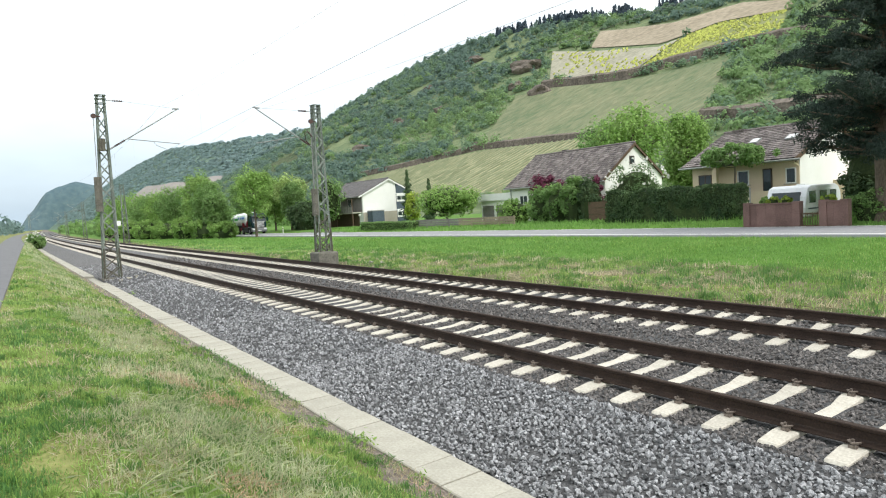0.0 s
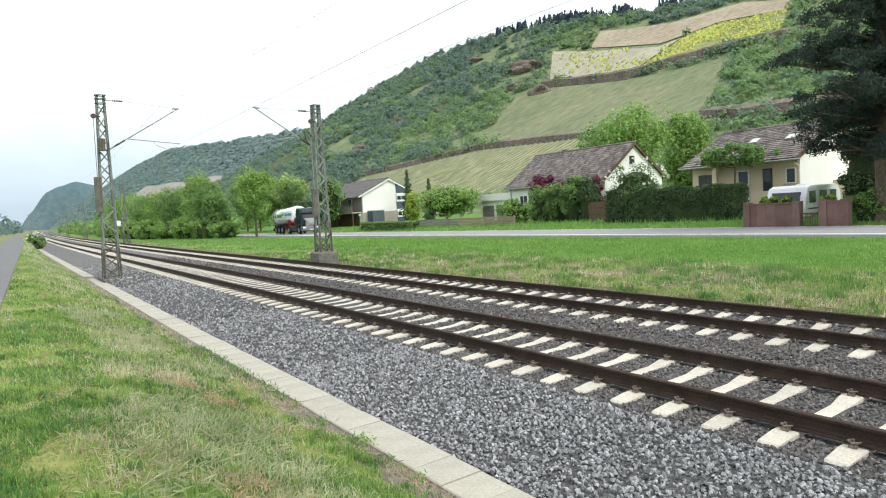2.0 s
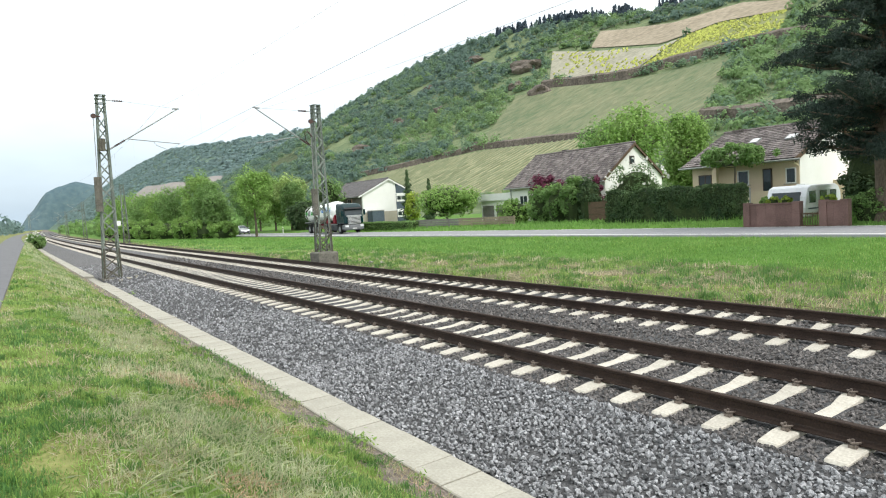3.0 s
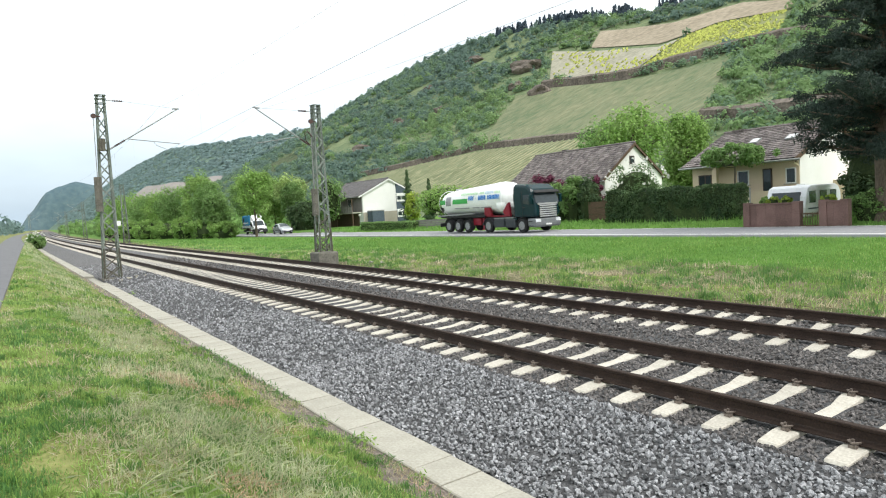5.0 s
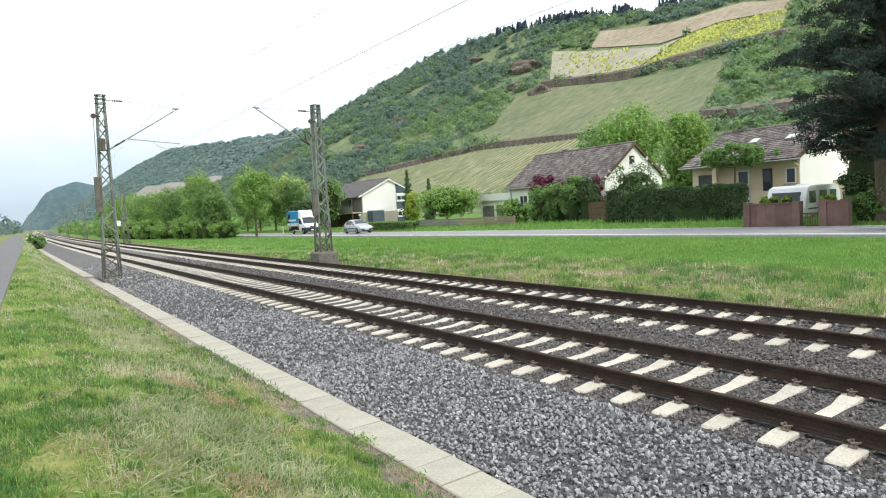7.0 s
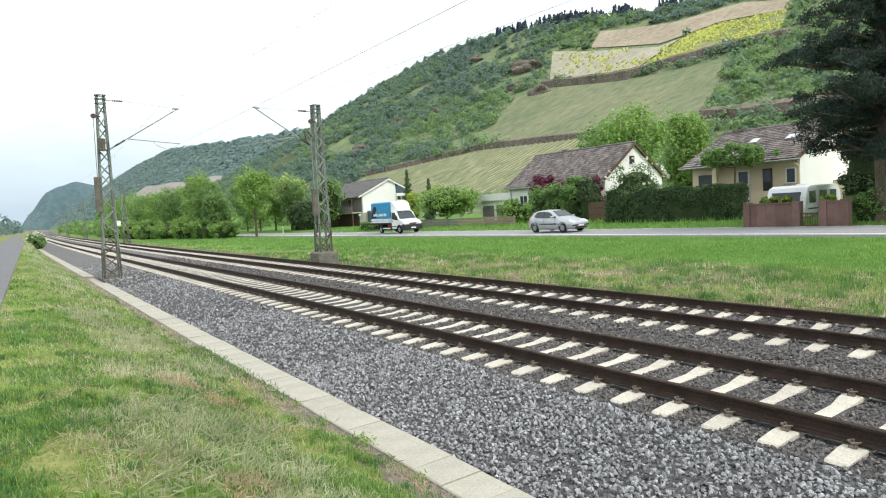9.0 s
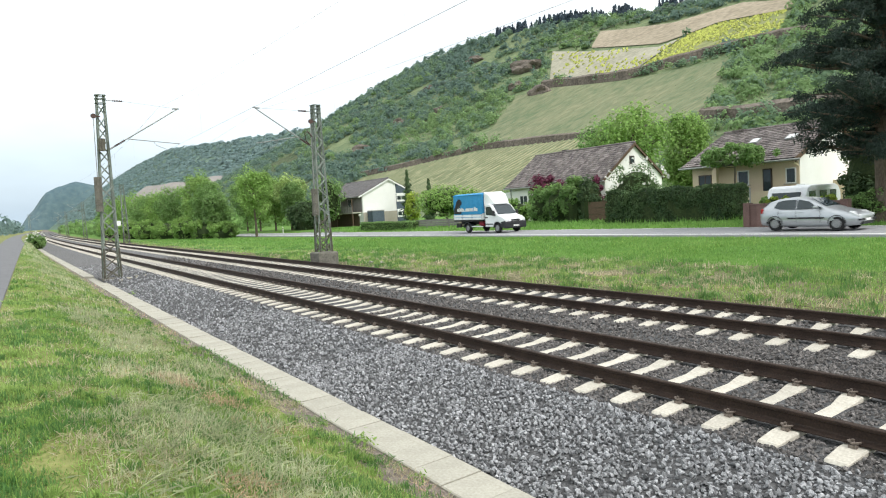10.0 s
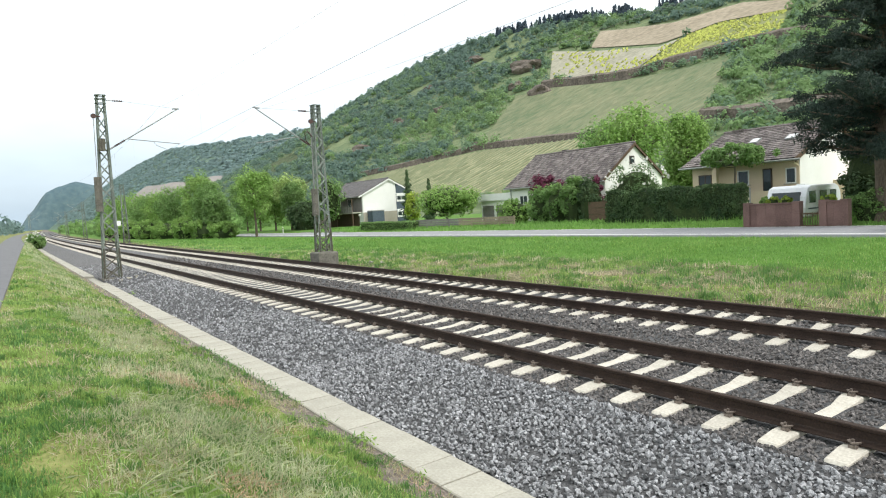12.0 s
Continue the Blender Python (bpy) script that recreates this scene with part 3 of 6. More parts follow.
def gfloor(x, y):
    return ground_z(x, y)


timber_fence(36.0, 40.2, 47.8, 0.72, FENCE, "low tan timber fence at the garden edge")
timber_fence(36.1, 48.0, 56.0, 0.72, BALCONY, "low grey weathered timber fence at the garden edge")
timber_fence(38.2, 31.7, 33.5, 1.5, WOOD, "dark slatted garden fence by the hedge")


def caravan(x, y, z):
    root = empty("caravan", pose(x, y, z), "white touring caravan parked behind the brick wall", "caravan")
    L, W_ = 4.4, 2.15
    prof = [(0.10, 0.45), (L - 0.1, 0.45), (L, 0.9), (L - 0.08, 1.75), (L - 0.4, 2.08), (L - 0.8, 2.18), (0.8, 2.18), (0.35, 2.06), (0.05, 1.55), (0.0, 0.9)]
    body = part("body", Mesh().prism(prof, "y", 0, W_), VAN_PAINT, root, "white aluminium body", bevel=0.05)
    part("skirt", Mesh().box(0.3, 0.02, 0.25, L - 0.3, W_ - 0.02, 0.46), GALV, body)
    for a, b in ((0.45, 1.15), (1.7, 2.5), (3.0, 3.7)):
        part("window", Mesh().box(a, -0.02, 1.2, b, 0.0, 1.85), GLASS, body)
    part("front_window", Mesh().loft([[(-0.01, 0.3, 1.25), (-0.01, W_ - 0.3, 1.25), (0.10, W_ - 0.3, 1.82), (0.10, 0.3, 1.82)], [(0.06, 0.3, 1.25), (0.06, W_ - 0.3, 1.25), (0.17, W_ - 0.3, 1.82), (0.17, 0.3, 1.82)]]), GLASS, body)
    part("stripe", Mesh().box(0.3, -0.012, 0.85, L - 0.3, 0.0, 0.93), SLATE, body)
    part("roof_vent", Mesh().box(1.8, 0.8, 2.18, 2.3, 1.3, 2.26), FRAME_W, body)
    for yy in (0.05, W_ - 0.22):
        part("wheel", Mesh().tube([(2.2, yy, 0.3), (2.2, yy + 0.17, 0.3)], 0.3, 16), CHASSIS_B, root)
    part("drawbar", Mesh().bar((0.2, W_ / 2 - 0.4, 0.45), (-1.0, W_ / 2, 0.42), 0.08).bar((0.2, W_ / 2 + 0.4, 0.45), (-1.0, W_ / 2, 0.42), 0.08), GALV, root)
    part("jockey_wheel", Mesh().tube([(-0.8, W_ / 2, 0), (-0.8, W_ / 2, 0.6)], 0.04, 8), GALV, root)


VAN_PAINT = mat("caravan paint", (0.62, 0.64, 0.66), (0.72, 0.74, 0.76), rough=0.4, scale=1, fine=8, bump=0.05)
CHASSIS_B = mat("black rubber", (0.012, 0.012, 0.013), (0.03, 0.03, 0.03), rough=0.9, bump=0.1)
caravan(35.6, 16.1, 0.12)
side_post = Mesh().tube([(0, 0, 0), (0, 0, 1.0)], 0.06, 8)
for x, y in ((35.0, 92.5),):
    ob = empty("marker_post", pose(x, y, road_z(y) - 0.1), "white roadside marker post", "post")
    part("post_body", side_post, LINE_WHITE, ob)
    part("band", Mesh().tube([(0, 0, 0.7), (0, 0, 0.82)], 0.064, 8), WOOD, ob)
lampo = empty("garden_lamp", pose(43.2, 82.5, road_z(82) - 0.1), "white globe garden lamp on a pole", "lamp")
part("pole", Mesh().tube([(0, 0, 0), (0, 0, 1.9)], 0.04, 8), GALV, lampo)
part("globe", Mesh().tube([(0, 0, 1.9), (0, 0, 1.98), (0, 0, 2.12), (0, 0, 2.2)], [0.06, 0.18, 0.18, 0.06], 12), LINE_WHITE, lampo)
strip("side_road", [0.0, 1.0], [lambda y: road_z(y) + 0.02, lambda y: road_z(y) + 0.02], [70 + 3 * i for i in range(6)], ASPHALT, lambda u, y: (road_x(y) + 3.0 + u * 14, y + u * 4), label="side road branching off beside the hedge", category="road")
# ---------------------------------------------------------------- overhead line
def lattice_mast(x, y, z, h, w0, w1, side, label, group="overhead line masts", weights=True, base=0.0, detail=True, lean=0.0):
    """Four-legged lattice mast; side is +1 when its track lies towards +x."""
    root = empty("mast", pose(x, y, z, 0, lean, 0), label, "mast", group)
    if base:
        b = Mesh().loft([[(-a, -a, zz), (a, -a, zz), (a, a, zz), (-a, a, zz)] for a, zz in ((0.56, -0.5), (0.56, base - 0.05), (0.51, base))])
        part("foundation", b, OLD_CONCRETE, root, "weathered concrete foundation block", bevel=0.03)
    else:
        b = Mesh().loft([[(-a, -a, zz), (a, -a, zz), (a, a, zz), (-a, a, zz)] for a, zz in ((0.48, -0.5), (0.46, 0.0), (0.42, 0.03))])
        part("foundation", b, OLD_CONCRETE, root, "low weathered concrete foundation")
    def hw(zz):
        return (w0 + (w1 - w0) * (zz - base) / (h - base)) / 2
    t = 0.12
    for sx in (-1, 1):
        for sy in (-1, 1):
            leg = Mesh()
            a, c = hw(base), hw(h)
            leg.bar((sx * a, sy * a, base), (sx * c, sy * c, h), t * 0.95, 0.02)
            leg.bar((sx * a, sy * (a - 0.04), base), (sx * c, sy * (c - 0.04), h), 0.02, t * 0.95)
            part("leg", leg, MAST, root)
            foot = Mesh()
            k = hw(base + 1.5)
            foot.bar((sx * (a + 0.012), sy * (a + 0.012), base), (sx * (k + 0.012), sy * (k + 0.012), base + 1.5), t, 0.03)
            part("leg_foot", foot, MAST_FOOT, root, "rust-stained foot of the leg")
    n = 15 if detail else 9
    for f in range(4):
        for i in range(n):
            br = Mesh()
            za, zb = base + (h - 0.5 - base) * i / n, base + (h - 0.5 - base) * (i + 1) / n
            a, c = hw(za), hw(zb)
            s = 1 if (i + f) % 2 else -1
            p, q = (s * a, a, za), (-s * c, c, zb)
            rot = Matrix.Rotation(f * math.pi / 2, 3, "Z")
            br.bar(rot @ Vector(p), rot @ Vector(q), 0.06, 0.02)
            if i == 0:
                br.bar(rot @ Vector((-s * a, a, za)), rot @ Vector((s * c, c, zb)), 0.06, 0.02)
            part("bracing", br, MAST if i > 3 else MAST_FOOT, root)
    c = hw(h) + 0.03
    for zz in (h - 0.42, h - 0.20, h - 0.03):
        band = Mesh()
        for k in range(4):
            rot = Matrix.Rotation(k * math.pi / 2, 3, "Z")
            band.bar(rot @ Vector((-c, c, zz)), rot @ Vector((c, c, zz)), 0.03, 0.13)
        part("head_band", band, MAST, root)
    return root, hw


def insulator(m, a, b, r=0.07, n=6):
    a, b = Vector(a), Vector(b)
    pts, rs = [], []
    for i in range(n):
        for d, k in ((0.0, 0.45), (0.5, 1.0), (0.55, 0.45)):
            pts.append(a + (b - a) * ((i + d) / n))
            rs.append(r * k)
    m.tube(pts, rs, 8)


def cantilever(root, s, w, tip, root_z, mess_z, arm_z, drop):
    """Insulated arm from the mast out over its track: strut, top tie, registration arm."""
    a = Vector((s * w, 0, root_z))
    tip = Vector(tip)
    d = (tip - a).normalized()
    ins = Mesh()
    insulator(ins, a + d * 0.35, a + d * 0.95)
    part("insulator", ins, INSUL, root)
    arm = Mesh()
    arm.tube([a, a + d * 0.36], 0.035, 8).tube([a + d * 0.94, tip], 0.030, 8)
    arm.tube([tip + Vector((-s * 0.2, 0, 0.03)), tip + Vector((s * 0.12, 0, 0.05))], 0.04, 6)
    part("strut", arm, GALV, root)
    k = a + d * 1.05
    reg = Mesh().tube([k, (tip.x + s * 0.05, 0, arm_z)], 0.022, 6)
    reg.tube([((k.x + tip.x) / 2, 0, (k.z + arm_z) / 2), ((k.x + tip.x) / 2 + s * 0.15, 0, arm_z - 0.12), (tip.x - s * 0.55, 0, arm_z - drop)], 0.014, 6)
    part("registration_arm", reg, GALV, root)
    top = Mesh()
    top.tube([(s * w, 0, mess_z), (s * (w + 0.35), 0, mess_z)], 0.02, 6)
    top.tube([(s * (w + 0.75), 0, mess_z), tip + Vector((0, 0, 0.04))], 0.007, 5)
    part("top_tie", top, GALV, root)
    ti = Mesh()
    insulator(ti, (s * (w + 0.32), 0, mess_z), (s * (w + 0.78), 0, mess_z), 0.06)
    part("insulator", ti, INSUL, root)


def weight_set(root, x, y, z0, z1, ztop):
    st = Mesh()
    n = 14
    for i in range(n):
        a = z0 + (z1 - z0) * i / n
        st.tube([(x, y, a), (x, y, a + (z1 - z0) / n - 0.012)], 0.17, 10)
    part("counterweight", st, OLD_CONCRETE, root, "stack of weathered concrete tensioning weights")
    part("weight_cable", Mesh().tube([(x, y, z0), (x, y, ztop)], 0.018, 6), GALV, root)
    wh = Mesh()
    for r, yy in ((0.12, -0.06), (0.08, 0.05)):
        wh.tube([(x, y + yy - 0.03, ztop), (x, y + yy + 0.03, ztop)], r, 14)
    wh.bar((x, y, ztop), (x + (0.3 if x < 0 else -0.3), y, ztop), 0.06)
    part("tension_wheel", wh, INSUL, root)


m1, hw1 = lattice_mast(4.15, 34.8, -0.2, 9.1, 0.70, 0.30, 1, "tall grey-green lattice mast beside the gravel bed", lean=1.5)
cantilever(m1, 1, hw1(6.3), (3.52, 0, 8.60), 6.4, 8.85, 6.82, 0.32)
weight_set(m1, -0.38, -0.25, 3.35, 5.05, 8.0)
tr = Mesh().tube([(-0.12, -0.42, 6.3), (-0.1, -0.45, 6.9)], 0.16, 10)
part("feeder_isolator", tr, MAST_FOOT, m1)
part("notice_plate", Mesh().box(0.30, -0.44, 2.62, 0.48, -0.42, 2.86), LINE_WHITE, m1, "small white notice plate")
m2, hw2 = lattice_mast(13.6, 30.3, -0.25, 8.3, 0.62, 0.30, -1, "lattice mast on a concrete block at the meadow's edge", base=0.62, lean=0.9)
cantilever(m2, -1, hw2(6.1), (-3.17, 0, 7.95), 6.05, 7.95, 6.25, 0.25)
weight_set(m2, -0.42, -0.2, 2.55, 3.95, 7.4)
part("jumper_loop", Mesh().tube([(-0.35, -0.2, 6.6), (-0.6, -0.2, 6.9), (-0.75, -0.2, 6.75), (-0.7, -0.2, 6.4), (-0.5, -0.2, 6.2)], 0.03, 6), INSUL, m2)
for yy, uu in ((98, 13.8), (162, 13.8), (236, 13.8), (330, 13.8), (262, 3.6)):
    fm, fh = lattice_mast(uu + bend(yy), yy, -0.3, 8.4, 0.7, 0.4, -1 if uu > 7 else 1, "distant grey lattice mast beside the track", detail=False)
    cantilever(fm, -1 if uu > 7 else 1, fh(6.1), ((-2.9 if uu > 7 else 3.3), 0, 7.9), 6.1, 7.95, 6.3, 0.25)


def wire(name, pts, r, label):
    obj(name, Mesh().tube(pts, r, 5), WIRE, label=label, category="overhead wire", group="overhead wires")


def span(u, y0, y1, za, zb, sag):
    out = []
    for i in range(13):
        f = i / 12
        y = y0 + (y1 - y0) * f
        out.append((u + bend(y), y, za + (zb - za) * f - 4 * sag * f * (1 - f)))
    return out


for u, ym in ((TRACK_1, 34.8), (TRACK_2, 30.3)):
    stops = [ym - 64, ym, ym + 65, ym + 130, ym + 200, ym + 290]
    zt = 8.35 if u < 8 else 7.75
    cw, ms, dr = [], [], Mesh()
    for a, b in zip(stops, stops[1:]):
        cw += span(u, a, b, 6.05, 6.05, 0.02)
        ms += span(u, a, b, zt, zt, 1.0)
        for i in range(1, 8):
            f = i / 8
            y = a + (b - a) * f
            dr.tube([(u + bend(y), y, 6.05), (u + bend(y), y, zt - 4 * f * (1 - f))], 0.0015, 4)
    wire("contact_wire", cw, 0.0045, "taut dark contact wire above the track")
    wire("messenger_wire", ms, 0.004, "sagging thin messenger wire above the track")
    obj("dropper_wire", dr, WIRE, kind="stuff", label="thin dropper wires between contact and messenger wire", category="overhead wire")
# ---------------------------------------------------------------- traffic
TYRE = mat("tyre rubber", (0.012, 0.012, 0.013), (0.03, 0.03, 0.03), rough=0.9, scale=6, fine=60, bump=0.2)
RIM = mat("wheel rim metal", (0.22, 0.22, 0.23), (0.36, 0.36, 0.37), rough=0.35, metal=0.7, bump=0.05)
TANK_WHITE = mat("tank white paint", (0.80, 0.81, 0.79), (0.88, 0.88, 0.87), rough=0.3, spec=0.5, scale=1.0, fine=8, bump=0.03)
CAB_GREEN = mat("dark green cab paint", (0.004, 0.022, 0.026), (0.006, 0.030, 0.034), rough=0.2, spec=0.3, bump=0.02)
CHASSIS = mat("chassis black", (0.012, 0.012, 0.013), (0.035, 0.035, 0.035), rough=0.7, bump=0.1)
SKIRT = mat("grey plastic skirt", (0.025, 0.03, 0.036), (0.05, 0.055, 0.06), rough=0.5, bump=0.05)
RED = mat("red chassis paint", (0.17, 0.006, 0.016), (0.25, 0.010, 0.026), rough=0.45, bump=0.05)
BUMPER = mat("grey lorry bumper", (0.13, 0.14, 0.145), (0.20, 0.21, 0.215), rough=0.4, bump=0.03)
GRILLE = mat("silver grille", (0.42, 0.43, 0.43), (0.58, 0.59, 0.59), rough=0.35, metal=0.4, bump=0.03)
TAIL = mat("tail lamp red", (0.30, 0.01, 0.01), (0.40, 0.02, 0.02), rough=0.15, bump=0)
DECAL_GREEN = mat("green lettering", (0.03, 0.30, 0.05), (0.05, 0.38, 0.08), rough=0.4, bump=0)
DECAL_BLUE = mat("blue lettering", (0.05, 0.20, 0.55), (0.08, 0.26, 0.62), rough=0.4, bump=0)
DECAL_PALE = mat("pale lettering", (0.40, 0.55, 0.66), (0.48, 0.62, 0.72), rough=0.4, bump=0)
DECAL_GREEN_PALE = mat("pale green lettering", (0.42, 0.62, 0.40), (0.50, 0.70, 0.48), rough=0.4, bump=0)
DECAL_GREY = mat("grey emblem", (0.20, 0.20, 0.21), (0.34, 0.34, 0.35), rough=0.4, scale=5, fine=12, bump=0)
SILVER = mat("silver car paint", (0.40, 0.42, 0.44), (0.48, 0.50, 0.52), rough=0.28, metal=0.6, spec=0.5, bump=0.02)
VAN_WHITE = mat("van white paint", (0.72, 0.73, 0.74), (0.80, 0.81, 0.82), rough=0.3, spec=0.5, bump=0.02)
TARP = mat("blue tarpaulin", (0.02, 0.22, 0.46), (0.035, 0.29, 0.56), rough=0.5, scale=1.5, fine=6, bump=0.25, depth=0.04)
PLASTIC = mat("black bumper plastic", (0.018, 0.019, 0.021), (0.035, 0.036, 0.04), rough=0.55, bump=0.05)


def wheel(root, x, y, r, w, out, rim=RIM, spokes=0):
    """Tyre with rim, hub and bolts or spokes; out is the side that shows, -1 or +1."""
    hub = new("wheel")
    hub.parent = root
    hub.location = (x, y, r)
    def ring(pr_, n=22):
        return [[(rr * math.cos(2 * math.pi * k / n), yy, rr * math.sin(2 * math.pi * k / n)) for k in range(n)] for rr, yy in pr_]
    h = w / 2
    part("tyre", Mesh().loft(ring([(r * 0.58, -h), (r * 0.90, -h), (r, -h * 0.75), (r, h * 0.75), (r * 0.90, h), (r * 0.58, h)]), cap=True), TYRE, hub)
    m = Mesh()
    m.loft(ring([(r * 0.60, out * (h + 0.004)), (r * 0.56, out * (h + 0.012)), (r * 0.50, out * h * 0.55), (r * 0.30, out * h * 0.6), (r * 0.22, out * (h + 0.01)), (r * 0.08, out * (h + 0.02))]))
    for k in range(8):
        a = 2 * math.pi * k / 8
        m.box(-0.012, min(0, out * 0.03), -0.012, 0.012, max(0, out * 0.03), 0.012, 0, Matrix.Translation((r * 0.36 * math.cos(a), out * h * 0.62, r * 0.36 * math.sin(a))))
    for k in range(spokes):
        a = 2 * math.pi * k / spokes
        m.bar((r * 0.15 * math.cos(a), out * (h + 0.01), r * 0.15 * math.sin(a)), (r * 0.55 * math.cos(a), out * (h + 0.008), r * 0.55 * math.sin(a)), 0.07, 0.02)
    part("rim", m, rim, hub)
    return hub


def mudguard(r, x, z, y0, y1, a0=10, a1=170):
    m = Mesh()
    n = 12
    for rr in (r, r + 0.03):
        for k in range(n + 1):
            a = radians(a0 + (a1 - a0) * k / n)
            m.v += [(x + rr * math.cos(a), y0, z + rr * math.sin(a)), (x + rr * math.cos(a), y1, z + rr * math.sin(a))]
    o = 2 * (n + 1)
    for k in range(n):
        i = 2 * k
        m.f += [(i, i + 1, i + 3, i + 2), (o + i, o + i + 2, o + i + 3, o + i + 1), (i, i + 2, o + i + 2, o + i), (i + 1, o + i + 1, o + i + 3, i + 3)]
        m.s += [0] * 4
    return m


def wrapped(x0, x1, a0, a1, cy, cz, r, r2=None):
    """A thin plate bent round the tank's side, angles from straight out (near side) upwards."""
    m, n = Mesh(), 6
    r2 = r2 or r
    for k in range(n + 1):
        a = radians(a0 + (a1 - a0) * k / n)
        for x, rr in ((x0, r), (x1, r2)):
            for t in (0.0, 0.012):
                m.v.append((x, cy - (rr + t) * math.cos(a), cz + (rr + t) * math.sin(a)))
    for k in range(n):
        i = 4 * k
        m.f += [(i, i + 2, i + 6, i + 4), (i + 1, i + 5, i + 7, i + 3), (i, i + 4, i + 5, i + 1), (i + 2, i + 3, i + 7, i + 6)]
        m.s += [0] * 4
    m.f += [(0, 1, 3, 2), (4 * n, 4 * n + 2, 4 * n + 3, 4 * n + 1)]
    m.s += [0, 0]
    return m


def tanker_lorry():
    root = empty("tanker_lorry", Matrix.Identity(4), "white silo tanker lorry with dark green cab and red frame", "lorry")
    W, cy = 2.45, 1.225
    wheels = []
    for x, twin in ((-1.4, 0), (-5.2, 1), (-7.85, 0), (-9.15, 0), (-10.45, 0)):
        for y, out in ((0.17, -1), (W - 0.17, 1)):
            wheels.append(wheel(root, x, y, 0.50, 0.32, out))
    def ring(x, ry, rz, cz, n=28, flat=0.0):
        return [(x, cy + ry * math.cos(2 * math.pi * k / n), cz + rz * math.sin(2 * math.pi * k / n)) for k in range(n)]
    t = Mesh().loft([ring(-12.0, 0.25, 0.25, 2.12), ring(-11.97, 0.55, 0.52, 2.16), ring(-11.85, 0.86, 0.80, 2.22), ring(-11.6, 1.04, 0.94, 2.28), ring(-11.2, 1.14, 1.0, 2.32), ring(-9, 1.19, 1.07, 2.40), ring(-5.6, 1.21, 1.16, 2.51), ring(-4.4, 1.21, 1.20, 2.55), ring(-3.75, 1.14, 1.12, 2.54), ring(-3.35, 0.96, 0.92, 2.48), ring(-3.15, 0.6, 0.54, 2.36), ring(-3.08, 0.3, 0.25, 2.33)])
    tank = part("tank", t, TANK_WHITE, root, "glossy white silo tank", smooth=True)
    hop = Mesh().loft([[(-4.1 + rx * math.cos(2 * math.pi * k / 20), cy + ry * math.sin(2 * math.pi * k / 20), z) for k in range(20)] for rx, ry, z in ((1.15, 1.16, 2.2), (0.98, 1.0, 1.75), (0.6, 0.6, 1.38), (0.25, 0.25, 1.22))])
    part("hopper", hop, TANK_WHITE, tank, smooth=True)
    for x in (-11.7, -6.9, -5.4, -3.6):
        part("tank_band", Mesh().tube([(x, cy - 1.2 * math.cos(radians(a)), 2.36 + 1.04 * math.sin(radians(a))) for a in range(-60, 241, 20)], 0.022, 6), TANK_WHITE, tank)
    for x in (-10.4, -7.6, -4.4):
        part("hatch", Mesh().tube([(x, cy, 3.36), (x, cy, 3.50)], 0.26, 14), GRILLE, tank)
    part("walkway", Mesh().box(-11.2, cy + 0.32, 3.34, -3.6, cy + 0.62, 3.37), GALV, tank)
    part("side_rail", Mesh().tube([(-11.9, 0.02, 1.34), (-6.9, 0.0, 1.46)], 0.05, 6), GALV, root)
    part("hose_tray", Mesh().box(-11.6, 0.04, 1.18, -5.6, 0.16, 1.34), CHASSIS, root)
    # lettering as plain bars
    R = 1.19
    for a, b in ((-11.75, -10.9), (-9.75, -7.72)):
        part("stripe", wrapped(a, b, -4, 14, cy, 2.36, 1.10 if a < -11 else R, 1.17 if a < -11 else R + 0.01), DECAL_GREEN, tank, "green stripe")
    for a, b, count in ((-7.55, -6.85, 4), (-6.68, -6.52, 1), (-6.3, -5.35, 5), (-5.15, -3.75, 8)):
        for i in range(count):
            w = (b - a) / count
            lo, hi = (2, 17) if count > 1 else (8, 11)
            part("lettering", wrapped(a + w * i + 0.02, a + w * (i + 1) - 0.03, lo, hi, cy, 2.45, R + 0.05, R + 0.055), DECAL_BLUE, tank, "blue lettering bar")
    for a, b, count, pale in ((-8.6, -6.4, 10, DECAL_GREEN_PALE), (-6.2, -5.6, 3, DECAL_GREEN_PALE), (-5.5, -4.5, 5, DECAL_PALE), (-4.4, -3.7, 4, DECAL_GREEN_PALE)):
        for i in range(count):
            w = (b - a) / count
            part("lettering", wrapped(a + w * i + 0.02, a + w * (i + 1) - 0.05, 22, 31, cy, 2.45, R + 0.05, R + 0.055), pale, tank, "pale lettering bar")
    for a, b in ((-9.6, -7.6), (-7.2, -6.3), (-6.1, -4.8)):
        part("lettering", wrapped(a, b, -26, -23, cy, 2.42, R + 0.03, R + 0.03), DECAL_GREY, tank, "thin grey lettering bar")
    part("emblem", wrapped(-10.75, -10.05, -10, 26, cy, 2.35, R - 0.02, R), DECAL_GREY, tank, "grey emblem shape")
    part("rear_stripe", wrapped(-11.8, -11.2, -28, -16, cy, 2.34, 1.08, 1.15), CHASSIS, tank)
    # trailer frame
    part("chassis_beam", Mesh().box(-11.7, 0.75, 0.95, -3.2, 0.95, 1.18).box(-11.7, 1.5, 0.95, -3.2, 1.7, 1.18), CHASSIS, root)
    part("tank_saddle", Mesh().box(-11.5, 0.35, 1.18, -5.4, 2.1, 1.42), CHASSIS, root)
    part("hopper_cradle", Mesh().prism([(-5.75, 1.25), (-4.9, 1.25), (-5.1, 1.95), (-5.75, 1.95)], "y", 0.12, 0.32), RED, root, "red hopper cradle", bevel=0.02)
